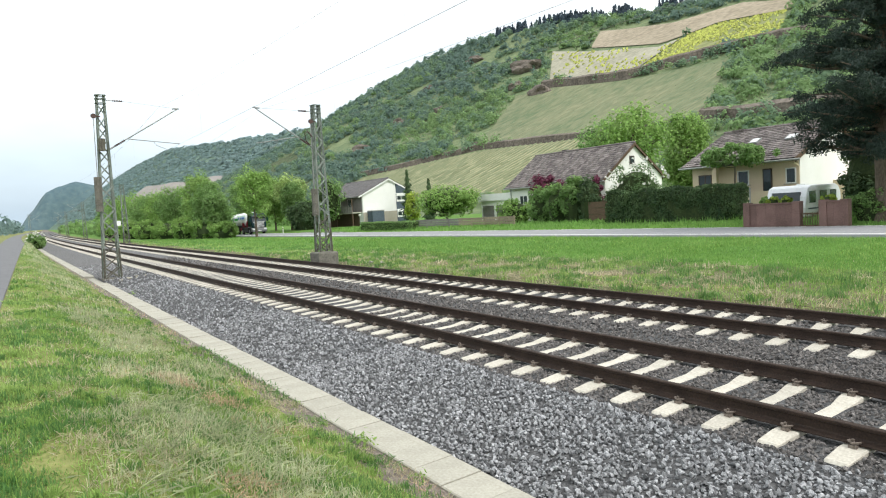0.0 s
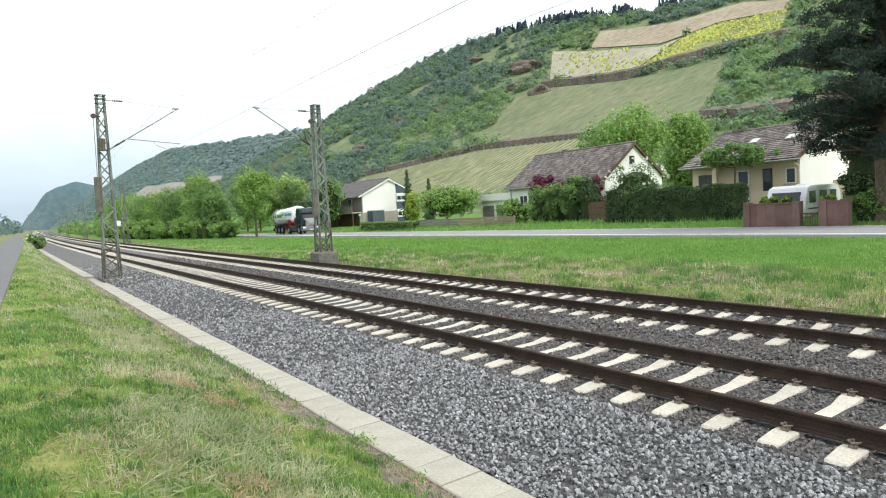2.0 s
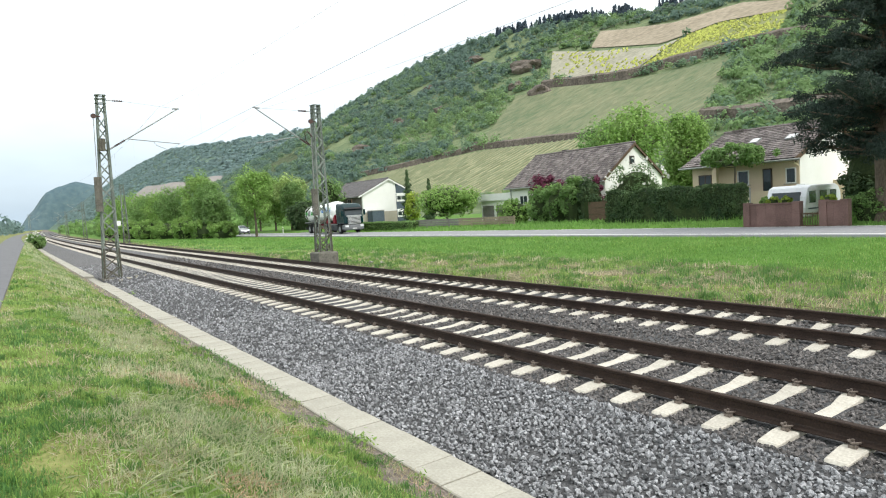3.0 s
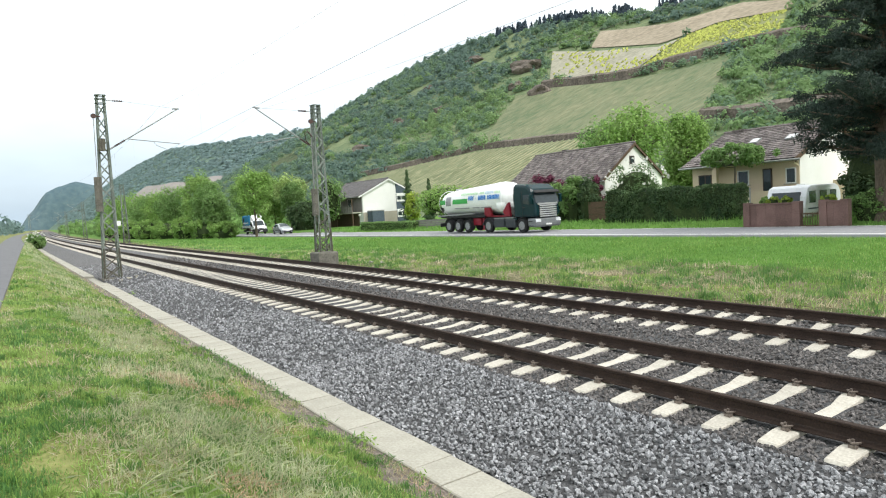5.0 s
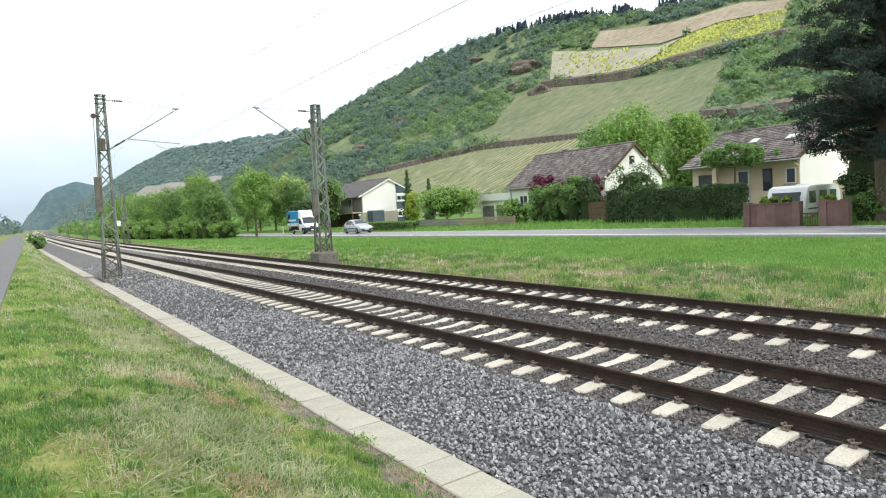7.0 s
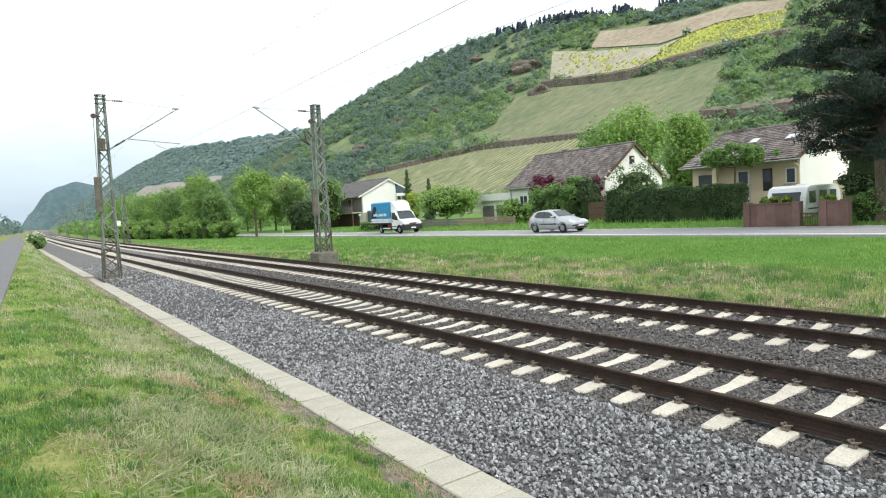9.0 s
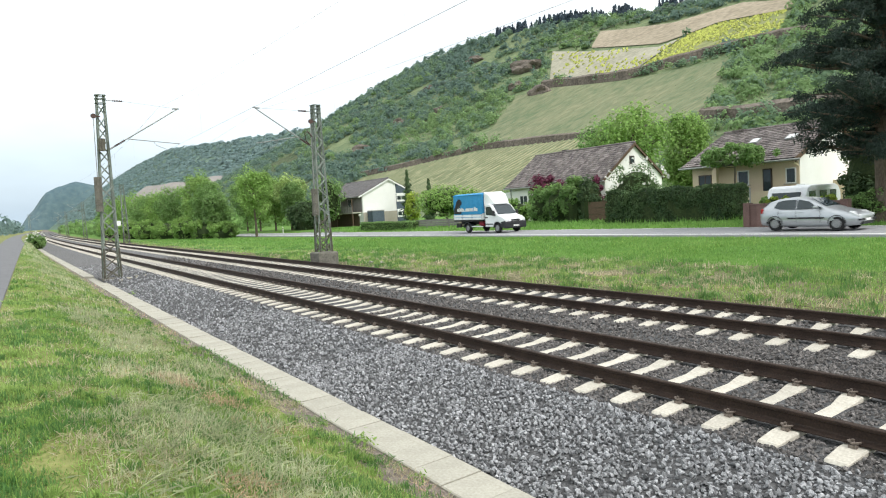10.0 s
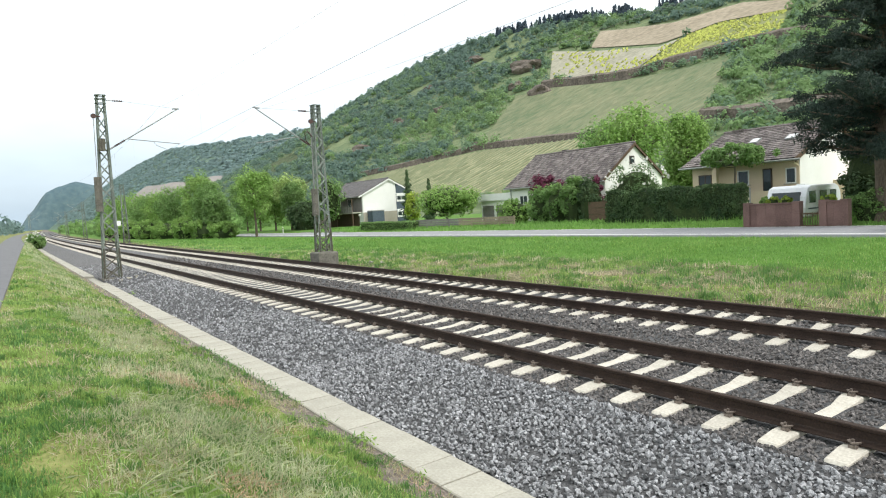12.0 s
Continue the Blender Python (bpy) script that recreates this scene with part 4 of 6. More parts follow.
    part("hopper_cradle", Mesh().prism([(-3.3, 1.2), (-2.75, 1.2), (-2.85, 2.2), (-3.05, 2.1), (-3.55, 1.5)], "y", 0.12, 0.32), RED, root, "red hopper cradle", bevel=0.02)
    part("cross_frame", Mesh().box(-5.7, 0.2, 1.16, -2.8, 0.34, 1.26), RED, root, "red frame rail")
    part("pump_box", Mesh().box(-7.35, 0.25, 0.55, -6.35, 0.7, 1.1), RED, root, "red pump box", bevel=0.03)
    part("landing_leg", Mesh().box(-6.2, 0.3, 0.25, -6.0, 0.5, 1.1).box(-6.28, 0.22, 0.2, -5.92, 0.58, 0.26), RED, root)
    part("pump", Mesh().tube([(-7.6, 0.5, 0.75), (-5.9, 0.5, 0.62)], 0.16, 10), CHASSIS, root)
    for x in (-7.85, -9.15, -10.45):
        part("mudguard", mudguard(0.57, x, 0.5, 0.0, 0.36, 15, 165), CHASSIS, root)
    part("mudguard", mudguard(0.58, -5.2, 0.5, 0.0, 0.6, 5, 175), SKIRT, root)
    part("rear_bumper", Mesh().box(-11.75, 0.05, 0.45, -11.6, 2.4, 0.75), CHASSIS, root, bevel=0.02)
    part("tail_lamp", Mesh().box(-11.78, 0.1, 0.5, -11.75, 0.5, 0.66), TAIL, root)
    part("rear_ladder", Mesh().tube([(-11.75, 0.6, 0.7), (-12.0, 0.7, 2.4)], 0.03, 6).tube([(-11.75, 1.0, 0.7), (-12.0, 1.0, 2.4)], 0.03, 6), GALV, root)
    # tractor
    part("side_tank", Mesh().box(-4.55, 0.03, 0.38, -3.35, 0.6, 1.02), SKIRT, root, "grey side tank", bevel=0.06)
    part("side_tank", Mesh().box(-3.25, 0.03, 0.36, -2.1, 0.6, 1.0), SKIRT, root, bevel=0.06)
    part("catwalk", Mesh().box(-4.6, 0.1, 1.03, -2.4, 2.3, 1.08), GALV, root)
    part("fifth_wheel", Mesh().box(-5.6, 0.6, 1.08, -4.6, 1.85, 1.2), CHASSIS, root)
    part("tractor_frame", Mesh().box(-6.0, 0.75, 0.7, -0.6, 1.7, 0.98), CHASSIS, root)
    side = [(-0.02, 1.05), (0.0, 1.35), (-0.04, 2.0), (-0.30, 2.82), (-0.42, 3.02), (-0.85, 3.32), (-2.0, 3.42), (-2.28, 3.30), (-2.32, 1.05)]
    cab = part("cab", Mesh().prism(side, "y", 0.03, W - 0.03), CAB_GREEN, root, "dark green sleeper cab", bevel=0.2)
    part("bumper", Mesh().prism([(-0.02, 0.36), (0.03, 0.6), (0.01, 1.0), (-0.82, 1.0), (-0.80, 0.40)], "y", 0.02, W - 0.02), BUMPER, cab, "dark grey bumper", bevel=0.12)
    part("sill", Mesh().box(-2.3, 0.05, 0.92, -1.95, W - 0.05, 1.06), CAB_GREEN, cab)
    part("mudguard", mudguard(0.56, -1.4, 0.5, 0.02, 0.45, 0, 180), CHASSIS, cab)
    ws = Mesh()
    ws.add([(0.012, 0.16, 2.02), (0.012, W - 0.16, 2.02), (-0.245, W - 0.20, 2.80), (-0.245, 0.20, 2.80), (-0.03, 0.16, 2.02), (-0.03, W - 0.16, 2.02), (-0.28, W - 0.20, 2.80), (-0.28, 0.20, 2.80)], [(0, 1, 2, 3), (7, 6, 5, 4), (0, 4, 5, 1), (3, 2, 6, 7), (0, 3, 7, 4), (1, 5, 6, 2)])
    part("windscreen", ws, GLASS, cab)
    part("sun_visor", Mesh().prism([(-0.08, 2.78), (0.03, 2.70), (0.05, 2.74), (-0.20, 2.92)], "y", 0.12, W - 0.12), CHASSIS, cab, "dark sun visor")
    for y in (0.018, W - 0.034):
        part("side_window", Mesh().prism([(-0.30, 2.08), (-0.42, 2.62), (-1.15, 2.62), (-1.20, 2.05), (-0.7, 1.95)], "y", y, y + 0.016), GLASS, cab)
        part("door_seam", Mesh().box(-1.29, y, 1.1, -1.27, y + 0.014, 2.9), CHASSIS, cab)
        part("door_handle", Mesh().box(-1.2, y - 0.012, 1.72, -1.02, y + 0.02, 1.77), CHASSIS, cab)
        part("sleeper_panel", Mesh().prism([(-1.4, 2.15), (-2.2, 2.15), (-2.2, 2.75), (-1.4, 2.68)], "y", y + 0.002, y + 0.014), CAB_GREEN, cab, bevel=0.005)
    gr = part("grille", Mesh().box(-0.03, 0.42, 1.02, 0.025, W - 0.42, 1.92), CHASSIS, cab)
    for i in range(6):
        part("slat", Mesh().box(0.0, 0.45, 1.06 + 0.145 * i, 0.055, W - 0.45, 1.15 + 0.145 * i), GRILLE, gr, bevel=0.015)
    part("front_panel", Mesh().box(0.0, 0.3, 1.90, 0.03, W - 0.3, 2.02), GRILLE, cab)
    for y0 in (0.08, W - 0.52):
        part("headlight", Mesh().prism([(-0.05, 0.72), (0.045, 0.72), (0.03, 0.92), (-0.05, 0.95)], "y", y0, y0 + 0.44), LAMP, cab, bevel=0.02)
    part("number_plate", Mesh().box(0.03, 0.97, 0.5, 0.045, 1.49, 0.61), LINE_WHITE, cab)
    for y0, s in ((-0.28, 1), (W + 0.06, -1)):
        mir = part("mirror", Mesh().box(-0.30, y0, 2.0, -0.12, y0 + 0.22, 2.62), CAB_GREEN, cab, bevel=0.04)
        part("mirror_arm", Mesh().bar((-0.25, y0 + 0.11 + s * 0.1, 2.58), (-0.35, y0 + 0.11 + s * 0.28, 2.66), 0.04).bar((-0.25, y0 + 0.11 + s * 0.1, 2.06), (-0.35, y0 + 0.11 + s * 0.28, 2.06), 0.04), CHASSIS, mir)
    part("step", Mesh().box(-0.78, 0.0, 0.45, -0.2, 0.12, 0.5).box(-0.78, 0.0, 0.75, -0.3, 0.12, 0.8), CHASSIS, cab)
    part("exhaust", Mesh().tube([(-2.45, 2.2, 0.9), (-2.45, 2.2, 3.1)], 0.08, 8), GALV, root)
    return root, wheels, 0.50


def hatchback():
    root = empty("car", Matrix.Identity(4), "silver five-door hatchback car driving on the road", "car")
    W = 1.73
    wheels = [wheel(root, x, y, 0.315, 0.20, o, spokes=7) for x in (-0.86, -3.47) for y, o in ((0.11, -1), (W - 0.11, 1))]
    # stations along the car: x, bottom, belt, top, half width, half width at top
    st = [(-0.02, 0.38, 0.52, 0.60, 0.60, 0.52), (-0.12, 0.24, 0.60, 0.72, 0.76, 0.62), (-0.5, 0.20, 0.70, 0.84, 0.83, 0.66), (-1.05, 0.19, 0.80, 0.97, 0.86, 0.68), (-1.42, 0.19, 0.88, 1.10, 0.865, 0.66), (-1.9, 0.19, 0.90, 1.37, 0.865, 0.60), (-2.3, 0.19, 0.91, 1.48, 0.865, 0.57), (-2.8, 0.19, 0.93, 1.50, 0.865, 0.57), (-3.4, 0.20, 0.95, 1.45, 0.86, 0.56), (-3.8, 0.22, 0.97, 1.33, 0.84, 0.54), (-4.06, 0.26, 0.96, 1.08, 0.80, 0.56), (-4.18, 0.32, 0.80, 0.90, 0.74, 0.56), (-4.2, 0.40, 0.58, 0.66, 0.68, 0.56)]
    rings = []
    for x, zb, zm, zt, hb, ht in st:
        half = [(0.0, zb), (hb * 0.9, zb), (hb * 0.98, zb + 0.12), (hb, (zb + zm) / 2), (hb * 0.99, zm - 0.05), (hb * 0.955, zm), (ht + (hb * 0.95 - ht) * 0.25, zt - (zt - zm) * 0.18), (ht * 0.86, zt - 0.02), (0.0, zt)]
        rings.append([(x, W / 2 - y, z) for y, z in half] + [(x, W / 2 + y, z) for y, z in reversed(half[1:-1])])
    body = part("body", Mesh().loft(rings), SILVER, root, "silver metallic body", smooth=True)
    def side_pane(pts, name="side_window", material=GLASS):
        for s in (-1, 1):
            m = Mesh()
            outer = []
            for x, z in pts:
                k = min(1, max(0, (z - 0.93) / 0.55))
                y = 0.835 - 0.225 * k ** 1.25
                outer.append((x, W / 2 + s * (y + 0.012), z))
            inner = [(x, y - s * 0.03, z) for x, y, z in outer]
            part(name, m.loft([inner, outer]), material, body)
    side_pane([(-1.62, 1.0), (-2.02, 1.29), (-2.42, 1.38), (-2.50, 1.38), (-2.50, 0.96)])
    side_pane([(-2.56, 0.96), (-2.56, 1.385), (-3.1, 1.37), (-3.38, 1.30), (-3.50, 1.04), (-3.2, 0.98)])
    side_pane([(-1.40, 0.97), (-1.60, 1.10), (-1.60, 0.97)])
    ws = Mesh().loft([[(-1.36, W / 2 - 0.60, 1.045), (-1.36, W / 2 + 0.60, 1.045), (-1.98, W / 2 + 0.50, 1.395), (-1.98, W / 2 - 0.50, 1.395)], [(-1.33, W / 2 - 0.60, 1.085), (-1.33, W / 2 + 0.60, 1.085), (-1.97, W / 2 + 0.50, 1.425), (-1.97, W / 2 - 0.50, 1.425)]])
    part("windscreen", ws, GLASS, body)
    rw = Mesh().loft([[(-3.86, W / 2 - 0.5, 1.28), (-3.86, W / 2 + 0.5, 1.28), (-4.06, W / 2 + 0.55, 1.06), (-4.06, W / 2 - 0.55, 1.06)], [(-3.89, W / 2 - 0.5, 1.30), (-3.89, W / 2 + 0.5, 1.30), (-4.09, W / 2 + 0.55, 1.07), (-4.09, W / 2 - 0.55, 1.07)]])
    part("rear_window", rw, GLASS, body)
    for x in (-0.86, -3.47):
        for y0, y1 in ((-0.012, 0.2), (W - 0.2, W + 0.012)):
            part("wheel_arch", mudguard(0.335, x, 0.315, y0, y1, 0, 180), PLASTIC, body)
    for y in (-0.012, W - 0.008):
        part("side_strip", Mesh().box(-2.9, y, 0.53, -1.35, y + 0.02, 0.60), PLASTIC, body)
        for x in (-1.5, -2.53, -3.3):
            part("door_seam", Mesh().box(x - 0.006, y + 0.006, 0.35, x + 0.006, y + 0.016, 0.9), PLASTIC, body)
        for x in (-2.32, -3.2):
            part("door_handle", Mesh().box(x - 0.09, y - 0.006, 0.80, x + 0.09, y + 0.02, 0.83), SILVER, body)
    part("front_bumper", Mesh().box(-0.10, 0.14, 0.42, 0.005, W - 0.14, 0.50), PLASTIC, body, bevel=0.02)
    part("lower_grille", Mesh().box(-0.12, 0.35, 0.26, 0.0, W - 0.35, 0.38), PLASTIC, body)
    part("number_plate", Mesh().box(-0.01, 0.62, 0.40, 0.014, 1.11, 0.50), LINE_WHITE, body)
    for y0 in (0.12, W - 0.47):
        part("headlight", Mesh().prism([(-0.08, 0.58), (-0.05, 0.66), (-0.42, 0.82), (-0.46, 0.72)], "y", y0, y0 + 0.35), LAMP, body, bevel=0.015)
    for y0 in (0.02, W - 0.22):
        part("tail_lamp", Mesh().box(-4.13, y0 + 0.03, 0.80, -4.03, y0 + 0.17, 1.0), TAIL, body, bevel=0.02)
    for y0 in (-0.20, W + 0.03):
        part("mirror", Mesh().box(-1.72, y0, 0.98, -1.55, y0 + 0.18, 1.10), SILVER, body, bevel=0.04)
    part("exhaust", Mesh().tube([(-4.25, 0.4, 0.25), (-3.9, 0.4, 0.25)], 0.03, 8), GALV, root)
    return root, wheels, 0.315


def box_van():
    root = empty("box_van", Matrix.Identity(4), "white flatbed van with blue tarpaulin box and roof spoiler", "van")
    W = 2.0
    wheels = [wheel(root, x, y, 0.36, 0.22, o) for x in (-0.95, -4.62) for y, o in ((0.13, -1), (W - 0.13, 1))]
    side = [(-0.02, 0.72), (-0.06, 1.0), (-0.35, 1.18), (-0.95, 1.36), (-1.55, 2.02), (-1.85, 2.18), (-2.42, 2.20), (-2.42, 0.45), (-1.42, 0.45), (-1.36, 0.66), (-1.15, 0.80), (-0.75, 0.80), (-0.54, 0.66), (-0.50, 0.45), (-0.05, 0.45)]
    cab = part("cab", Mesh().prism(side, "y", 0.02, W - 0.02), VAN_WHITE, root, "white van cab", bevel=0.06)
    part("bumper", Mesh().prism([(0.02, 0.32), (0.05, 0.45), (0.03, 0.78), (-0.10, 0.90), (-0.52, 0.80), (-0.52, 0.40)], "y", 0.0, W), PLASTIC, cab, "black plastic bumper", bevel=0.04)
    ws = Mesh().loft([[(-0.93, 0.14, 1.38), (-0.93, W - 0.14, 1.38), (-1.52, W - 0.22, 2.02), (-1.52, 0.22, 2.02)], [(-0.90, 0.14, 1.42), (-0.90, W - 0.14, 1.42), (-1.50, W - 0.22, 2.06), (-1.50, 0.22, 2.06)]])
    part("windscreen", ws, GLASS, cab)
    for y in (0.008, W - 0.024):
        part("side_window", Mesh().prism([(-1.02, 1.32), (-1.22, 1.42), (-1.66, 1.96), (-2.22, 1.98), (-2.22, 1.34), (-1.4, 1.30)], "y", y, y + 0.016), GLASS, cab)
        part("door_seam", Mesh().box(-2.34, y, 0.5, -2.325, y + 0.014, 2.05), PLASTIC, cab)
        part("door_handle", Mesh().box(-2.25, y - 0.01, 1.12, -2.05, y + 0.016, 1.20), PLASTIC, cab)
        part("sill_strip", Mesh().box(-2.4, y, 0.62, -1.4, y + 0.014, 0.70), PLASTIC, cab)
    for y0 in (-0.24, W + 0.04):
        part("mirror", Mesh().box(-1.22, y0, 1.28, -1.08, y0 + 0.20, 1.66), PLASTIC, cab, bevel=0.03)
    for y0 in (0.06, W - 0.50):
        part("headlight", Mesh().prism([(-0.02, 0.92), (-0.06, 1.02), (-0.36, 1.16), (-0.40, 1.04)], "y", y0, y0 + 0.44), LAMP, cab, bevel=0.015)
    part("grille", Mesh().box(-0.10, 0.62, 0.86, 0.03, W - 0.62, 0.98), PLASTIC, cab, bevel=0.02)
    part("number_plate", Mesh().box(0.045, 0.74, 0.46, 0.058, 1.26, 0.57), LINE_WHITE, cab)
    part("roof_spoiler", Mesh().loft([[(-1.45, 0.30, 2.12), (-1.45, W - 0.30, 2.12), (-1.50, W - 0.34, 2.26), (-1.50, 0.34, 2.26)], [(-1.95, 0.12, 2.16), (-1.95, W - 0.12, 2.16), (-2.0, W - 0.16, 2.86), (-2.0, 0.16, 2.86)], [(-2.5, 0.05, 2.16), (-2.5, W - 0.05, 2.16), (-2.5, W - 0.10, 3.10), (-2.5, 0.10, 3.10)]]), VAN_WHITE, cab, "white roof spoiler", bevel=0.05)
    part("mudguard", mudguard(0.43, -0.95, 0.36, 0.0, 0.4, 5, 175), PLASTIC, cab)
    # load bed
    bed = part("load_bed", Mesh().box(-6.35, -0.05, 0.90, -2.58, W + 0.05, 1.02), CHASSIS, root)
    for y in (-0.09, W + 0.05):
        for i in range(2):
            part("dropside_board", Mesh().box(-6.35, y, 1.03 + 0.2 * i, -2.58, y + 0.04, 1.21 + 0.2 * i), VAN_WHITE, bed, bevel=0.01)
        part("dropside_stripe", Mesh().box(-6.33, y - 0.004, 1.20, -2.60, y + 0.046, 1.235), TARP, bed)
        for x in (-6.33, -5.1, -3.85, -2.62):
            part("latch", Mesh().box(x - 0.03, y - 0.012, 1.05, x + 0.03, y + 0.05, 1.42), GALV, bed)
    part("headboard", Mesh().box(-2.60, -0.05, 1.02, -2.55, W + 0.05, 1.5), VAN_WHITE, bed)
    part("tailboard", Mesh().box(-6.39, -0.05, 1.03, -6.35, W + 0.05, 1.42), VAN_WHITE, bed)
    tarp = Mesh()
    prof = [(-0.02, 1.43), (-0.04, 2.2), (-0.01, 2.92), (0.16, 3.04), (W / 2, 3.08), (W - 0.16, 3.04), (W + 0.01, 2.92), (W + 0.04, 2.2), (W + 0.02, 1.43)]
    rings = []
    for i in range(13):
        x = -6.36 + 3.79 * i / 12
        s = 0.025 * (i % 2)
        rings.append([(x, y + (s if y < 1 else -s) * (0.6 if 1.5 < z < 3.0 else 0), z - s * (1 if z > 3.0 else 0)) for y, z in prof])
    tp = part("tarpaulin", tarp.loft(rings), TARP, root, "bright blue tarpaulin cover", smooth=False)
    part("roof_edge", Mesh().tube([(-6.38, -0.03, 2.93), (-2.56, -0.03, 2.93)], 0.03, 6), TARP, tp)
    for i, (a, b, h) in enumerate(((-5.85, -5.62, 0.24), (-5.58, -5.53, 0.30), (-5.48, -5.34, 0.24), (-5.30, -5.20, 0.30), (-5.16, -4.98, 0.24), (-4.92, -4.80, 0.08), (-4.74, -4.56, 0.24), (-4.52, -4.33, 0.24), (-4.29, -4.16, 0.24), (-4.12, -3.93, 0.24), (-3.89, -3.78, 0.24), (-3.72, -3.67, 0.06), (-3.62, -3.42, 0.32), (-3.38, -3.18, 0.24))):
        part("lettering", Mesh().box(a, -0.062, 1.68, b, -0.045, 1.68 + h), LINE_WHITE, tp, "white lettering bar")
    blob = [(-6.30, 1.50), (-5.35, 1.50), (-5.25, 1.70), (-5.55, 1.85), (-5.45, 2.15), (-5.25, 2.22), (-5.20, 2.40), (-5.35, 2.62), (-5.65, 2.68), (-5.95, 2.45), (-6.10, 2.1), (-6.30, 1.9)]
    part("emblem", Mesh().prism(blob, "y", -0.050, -0.040), CHASSIS, tp, "dark animal-head emblem shape")
    for y in (-0.05, W - 0.35):
        part("mudguard", mudguard(0.45, -4.62, 0.36, y, y + 0.4, 5, 175), SKIRT, root)
    part("side_guard", Mesh().box(-4.1, 0.0, 0.45, -2.7, 0.05, 0.54), VAN_WHITE, root, bevel=0.01)
    part("tool_box", Mesh().box(-3.3, 0.12, 0.55, -2.75, 0.5, 0.88), RED, root, bevel=0.02)
    part("frame_rail", Mesh().box(-6.2, 0.55, 0.62, -1.2, 0.75, 0.90).box(-6.2, 1.25, 0.62, -1.2, 1.45, 0.90), CHASSIS, root)
    part("underride_bar", Mesh().box(-6.25, 0.05, 0.45, -6.1, 1.95, 0.56).box(-6.2, 0.05, 0.42, -5.6, 0.15, 0.75), CHASSIS, root)
    return root, wheels, 0.36
# ---------------------------------------------------------------- foliage
def leafy(name, a, b, trans=0.25, rand=0.35):
    a, b = (a[0], a[1], a[2] * 1.3 + 0.004), (b[0], b[1], b[2] * 1.3 + 0.008)
    return mat(name, a, b, rough=0.7, scale=0.6, fine=3.0, bump=0, rand=rand, spec=0.25, trans=trans)


LEAF_FRESH = leafy("fresh green leaves", (0.195, 0.34, 0.06), (0.34, 0.48, 0.115), 0.55)
LEAF_MID = leafy("mid green leaves", (0.165, 0.29, 0.07), (0.285, 0.42, 0.115), 0.6)
LEAF_DARK = leafy("dark hedge leaves", (0.034, 0.068, 0.02), (0.095, 0.15, 0.04), 0.25)
LEAF_BLOSSOM = leafy("snowball bush leaves", (0.075, 0.14, 0.035), (0.16, 0.25, 0.07), 0.35)
LEAF_LIME = leafy("lime green leaves", (0.31, 0.43, 0.10), (0.46, 0.57, 0.18), 0.5)
LEAF_YELLOW = leafy("yellow green leaves", (0.27, 0.37, 0.04), (0.42, 0.50, 0.07), 0.5)
LEAF_PURPLE = leafy("purple leaves", (0.10, 0.02, 0.03), (0.18, 0.04, 0.055), 0.25)
NEEDLE = leafy("dark pine needles", (0.020, 0.038, 0.022), (0.055, 0.080, 0.040), 0.15)
PETAL = leafy("white blossom", (0.74, 0.74, 0.53), (0.82, 0.82, 0.58), 0.2, 0.06)
# Blue raised in the next three hillside leaf colours as painted haze.
HILL_LEAF = leafy("hillside foliage", (0.15, 0.24, 0.115), (0.235, 0.335, 0.15), 0.55, 0.2)
HILL_HAZED = leafy("haze-blued deep foliage", (0.13, 0.205, 0.135), (0.195, 0.28, 0.165), 0.5, 0.18)
HILL_FRESH = leafy("fresh hillside foliage", (0.19, 0.30, 0.095), (0.285, 0.405, 0.135), 0.55, 0.2)
HILL_DARK = leafy("hillside conifers", (0.03, 0.05, 0.05), (0.05, 0.075, 0.07), 0.1, 0.3)
BARK = mat("bark", (0.07, 0.055, 0.04), (0.16, 0.13, 0.10), rough=0.95, scale=4, fine=20, bump=0.8, stretch=(1, 1, 0.3))
# For solids added inside foliage: dark colour stands in for inner shade.
CORE = mat("dark foliage filler", (0.018, 0.032, 0.011), (0.045, 0.064, 0.022), rough=1.0, scale=2, fine=8, bump=1.0)
ROCK = mat("dark rock", (0.09, 0.075, 0.062), (0.22, 0.185, 0.155), rough=0.95, scale=0.15, fine=1.2, bump=1.0, depth=0.6)
RNG = np.random.default_rng(7)


def leaves(pts, nrm, size, aspect=0.6):
    """Diamond leaves at points, each facing its own way: vertices and faces."""
    n = len(pts)
    nrm = nrm / (np.linalg.norm(nrm, axis=1, keepdims=True) + 1e-9)
    t = np.cross(nrm, RNG.normal(size=(n, 3)))
    t /= np.linalg.norm(t, axis=1, keepdims=True) + 1e-9
    b = np.cross(nrm, t)
    s = (size * RNG.uniform(0.6, 1.3, (n, 1))) if np.isscalar(size) else size[:, None]
    bend_ = nrm * s * 0.12
    v = np.stack([pts - t * s, pts + b * s * aspect - bend_, pts + t * s, pts - b * s * aspect - bend_], 1).reshape(-1, 3)
    f = np.arange(n * 4).reshape(-1, 4)
    return v, f


def leaf_data(name, v, f, *mats):
    me = bpy.data.meshes.new(name)
    me.from_pydata(v.tolist(), [], f.tolist())
    for m in mats:
        me.materials.append(m)
    me.update()
    return me


def directions(n):
    d = RNG.normal(size=(n, 3))
    return d / np.linalg.norm(d, axis=1, keepdims=True)


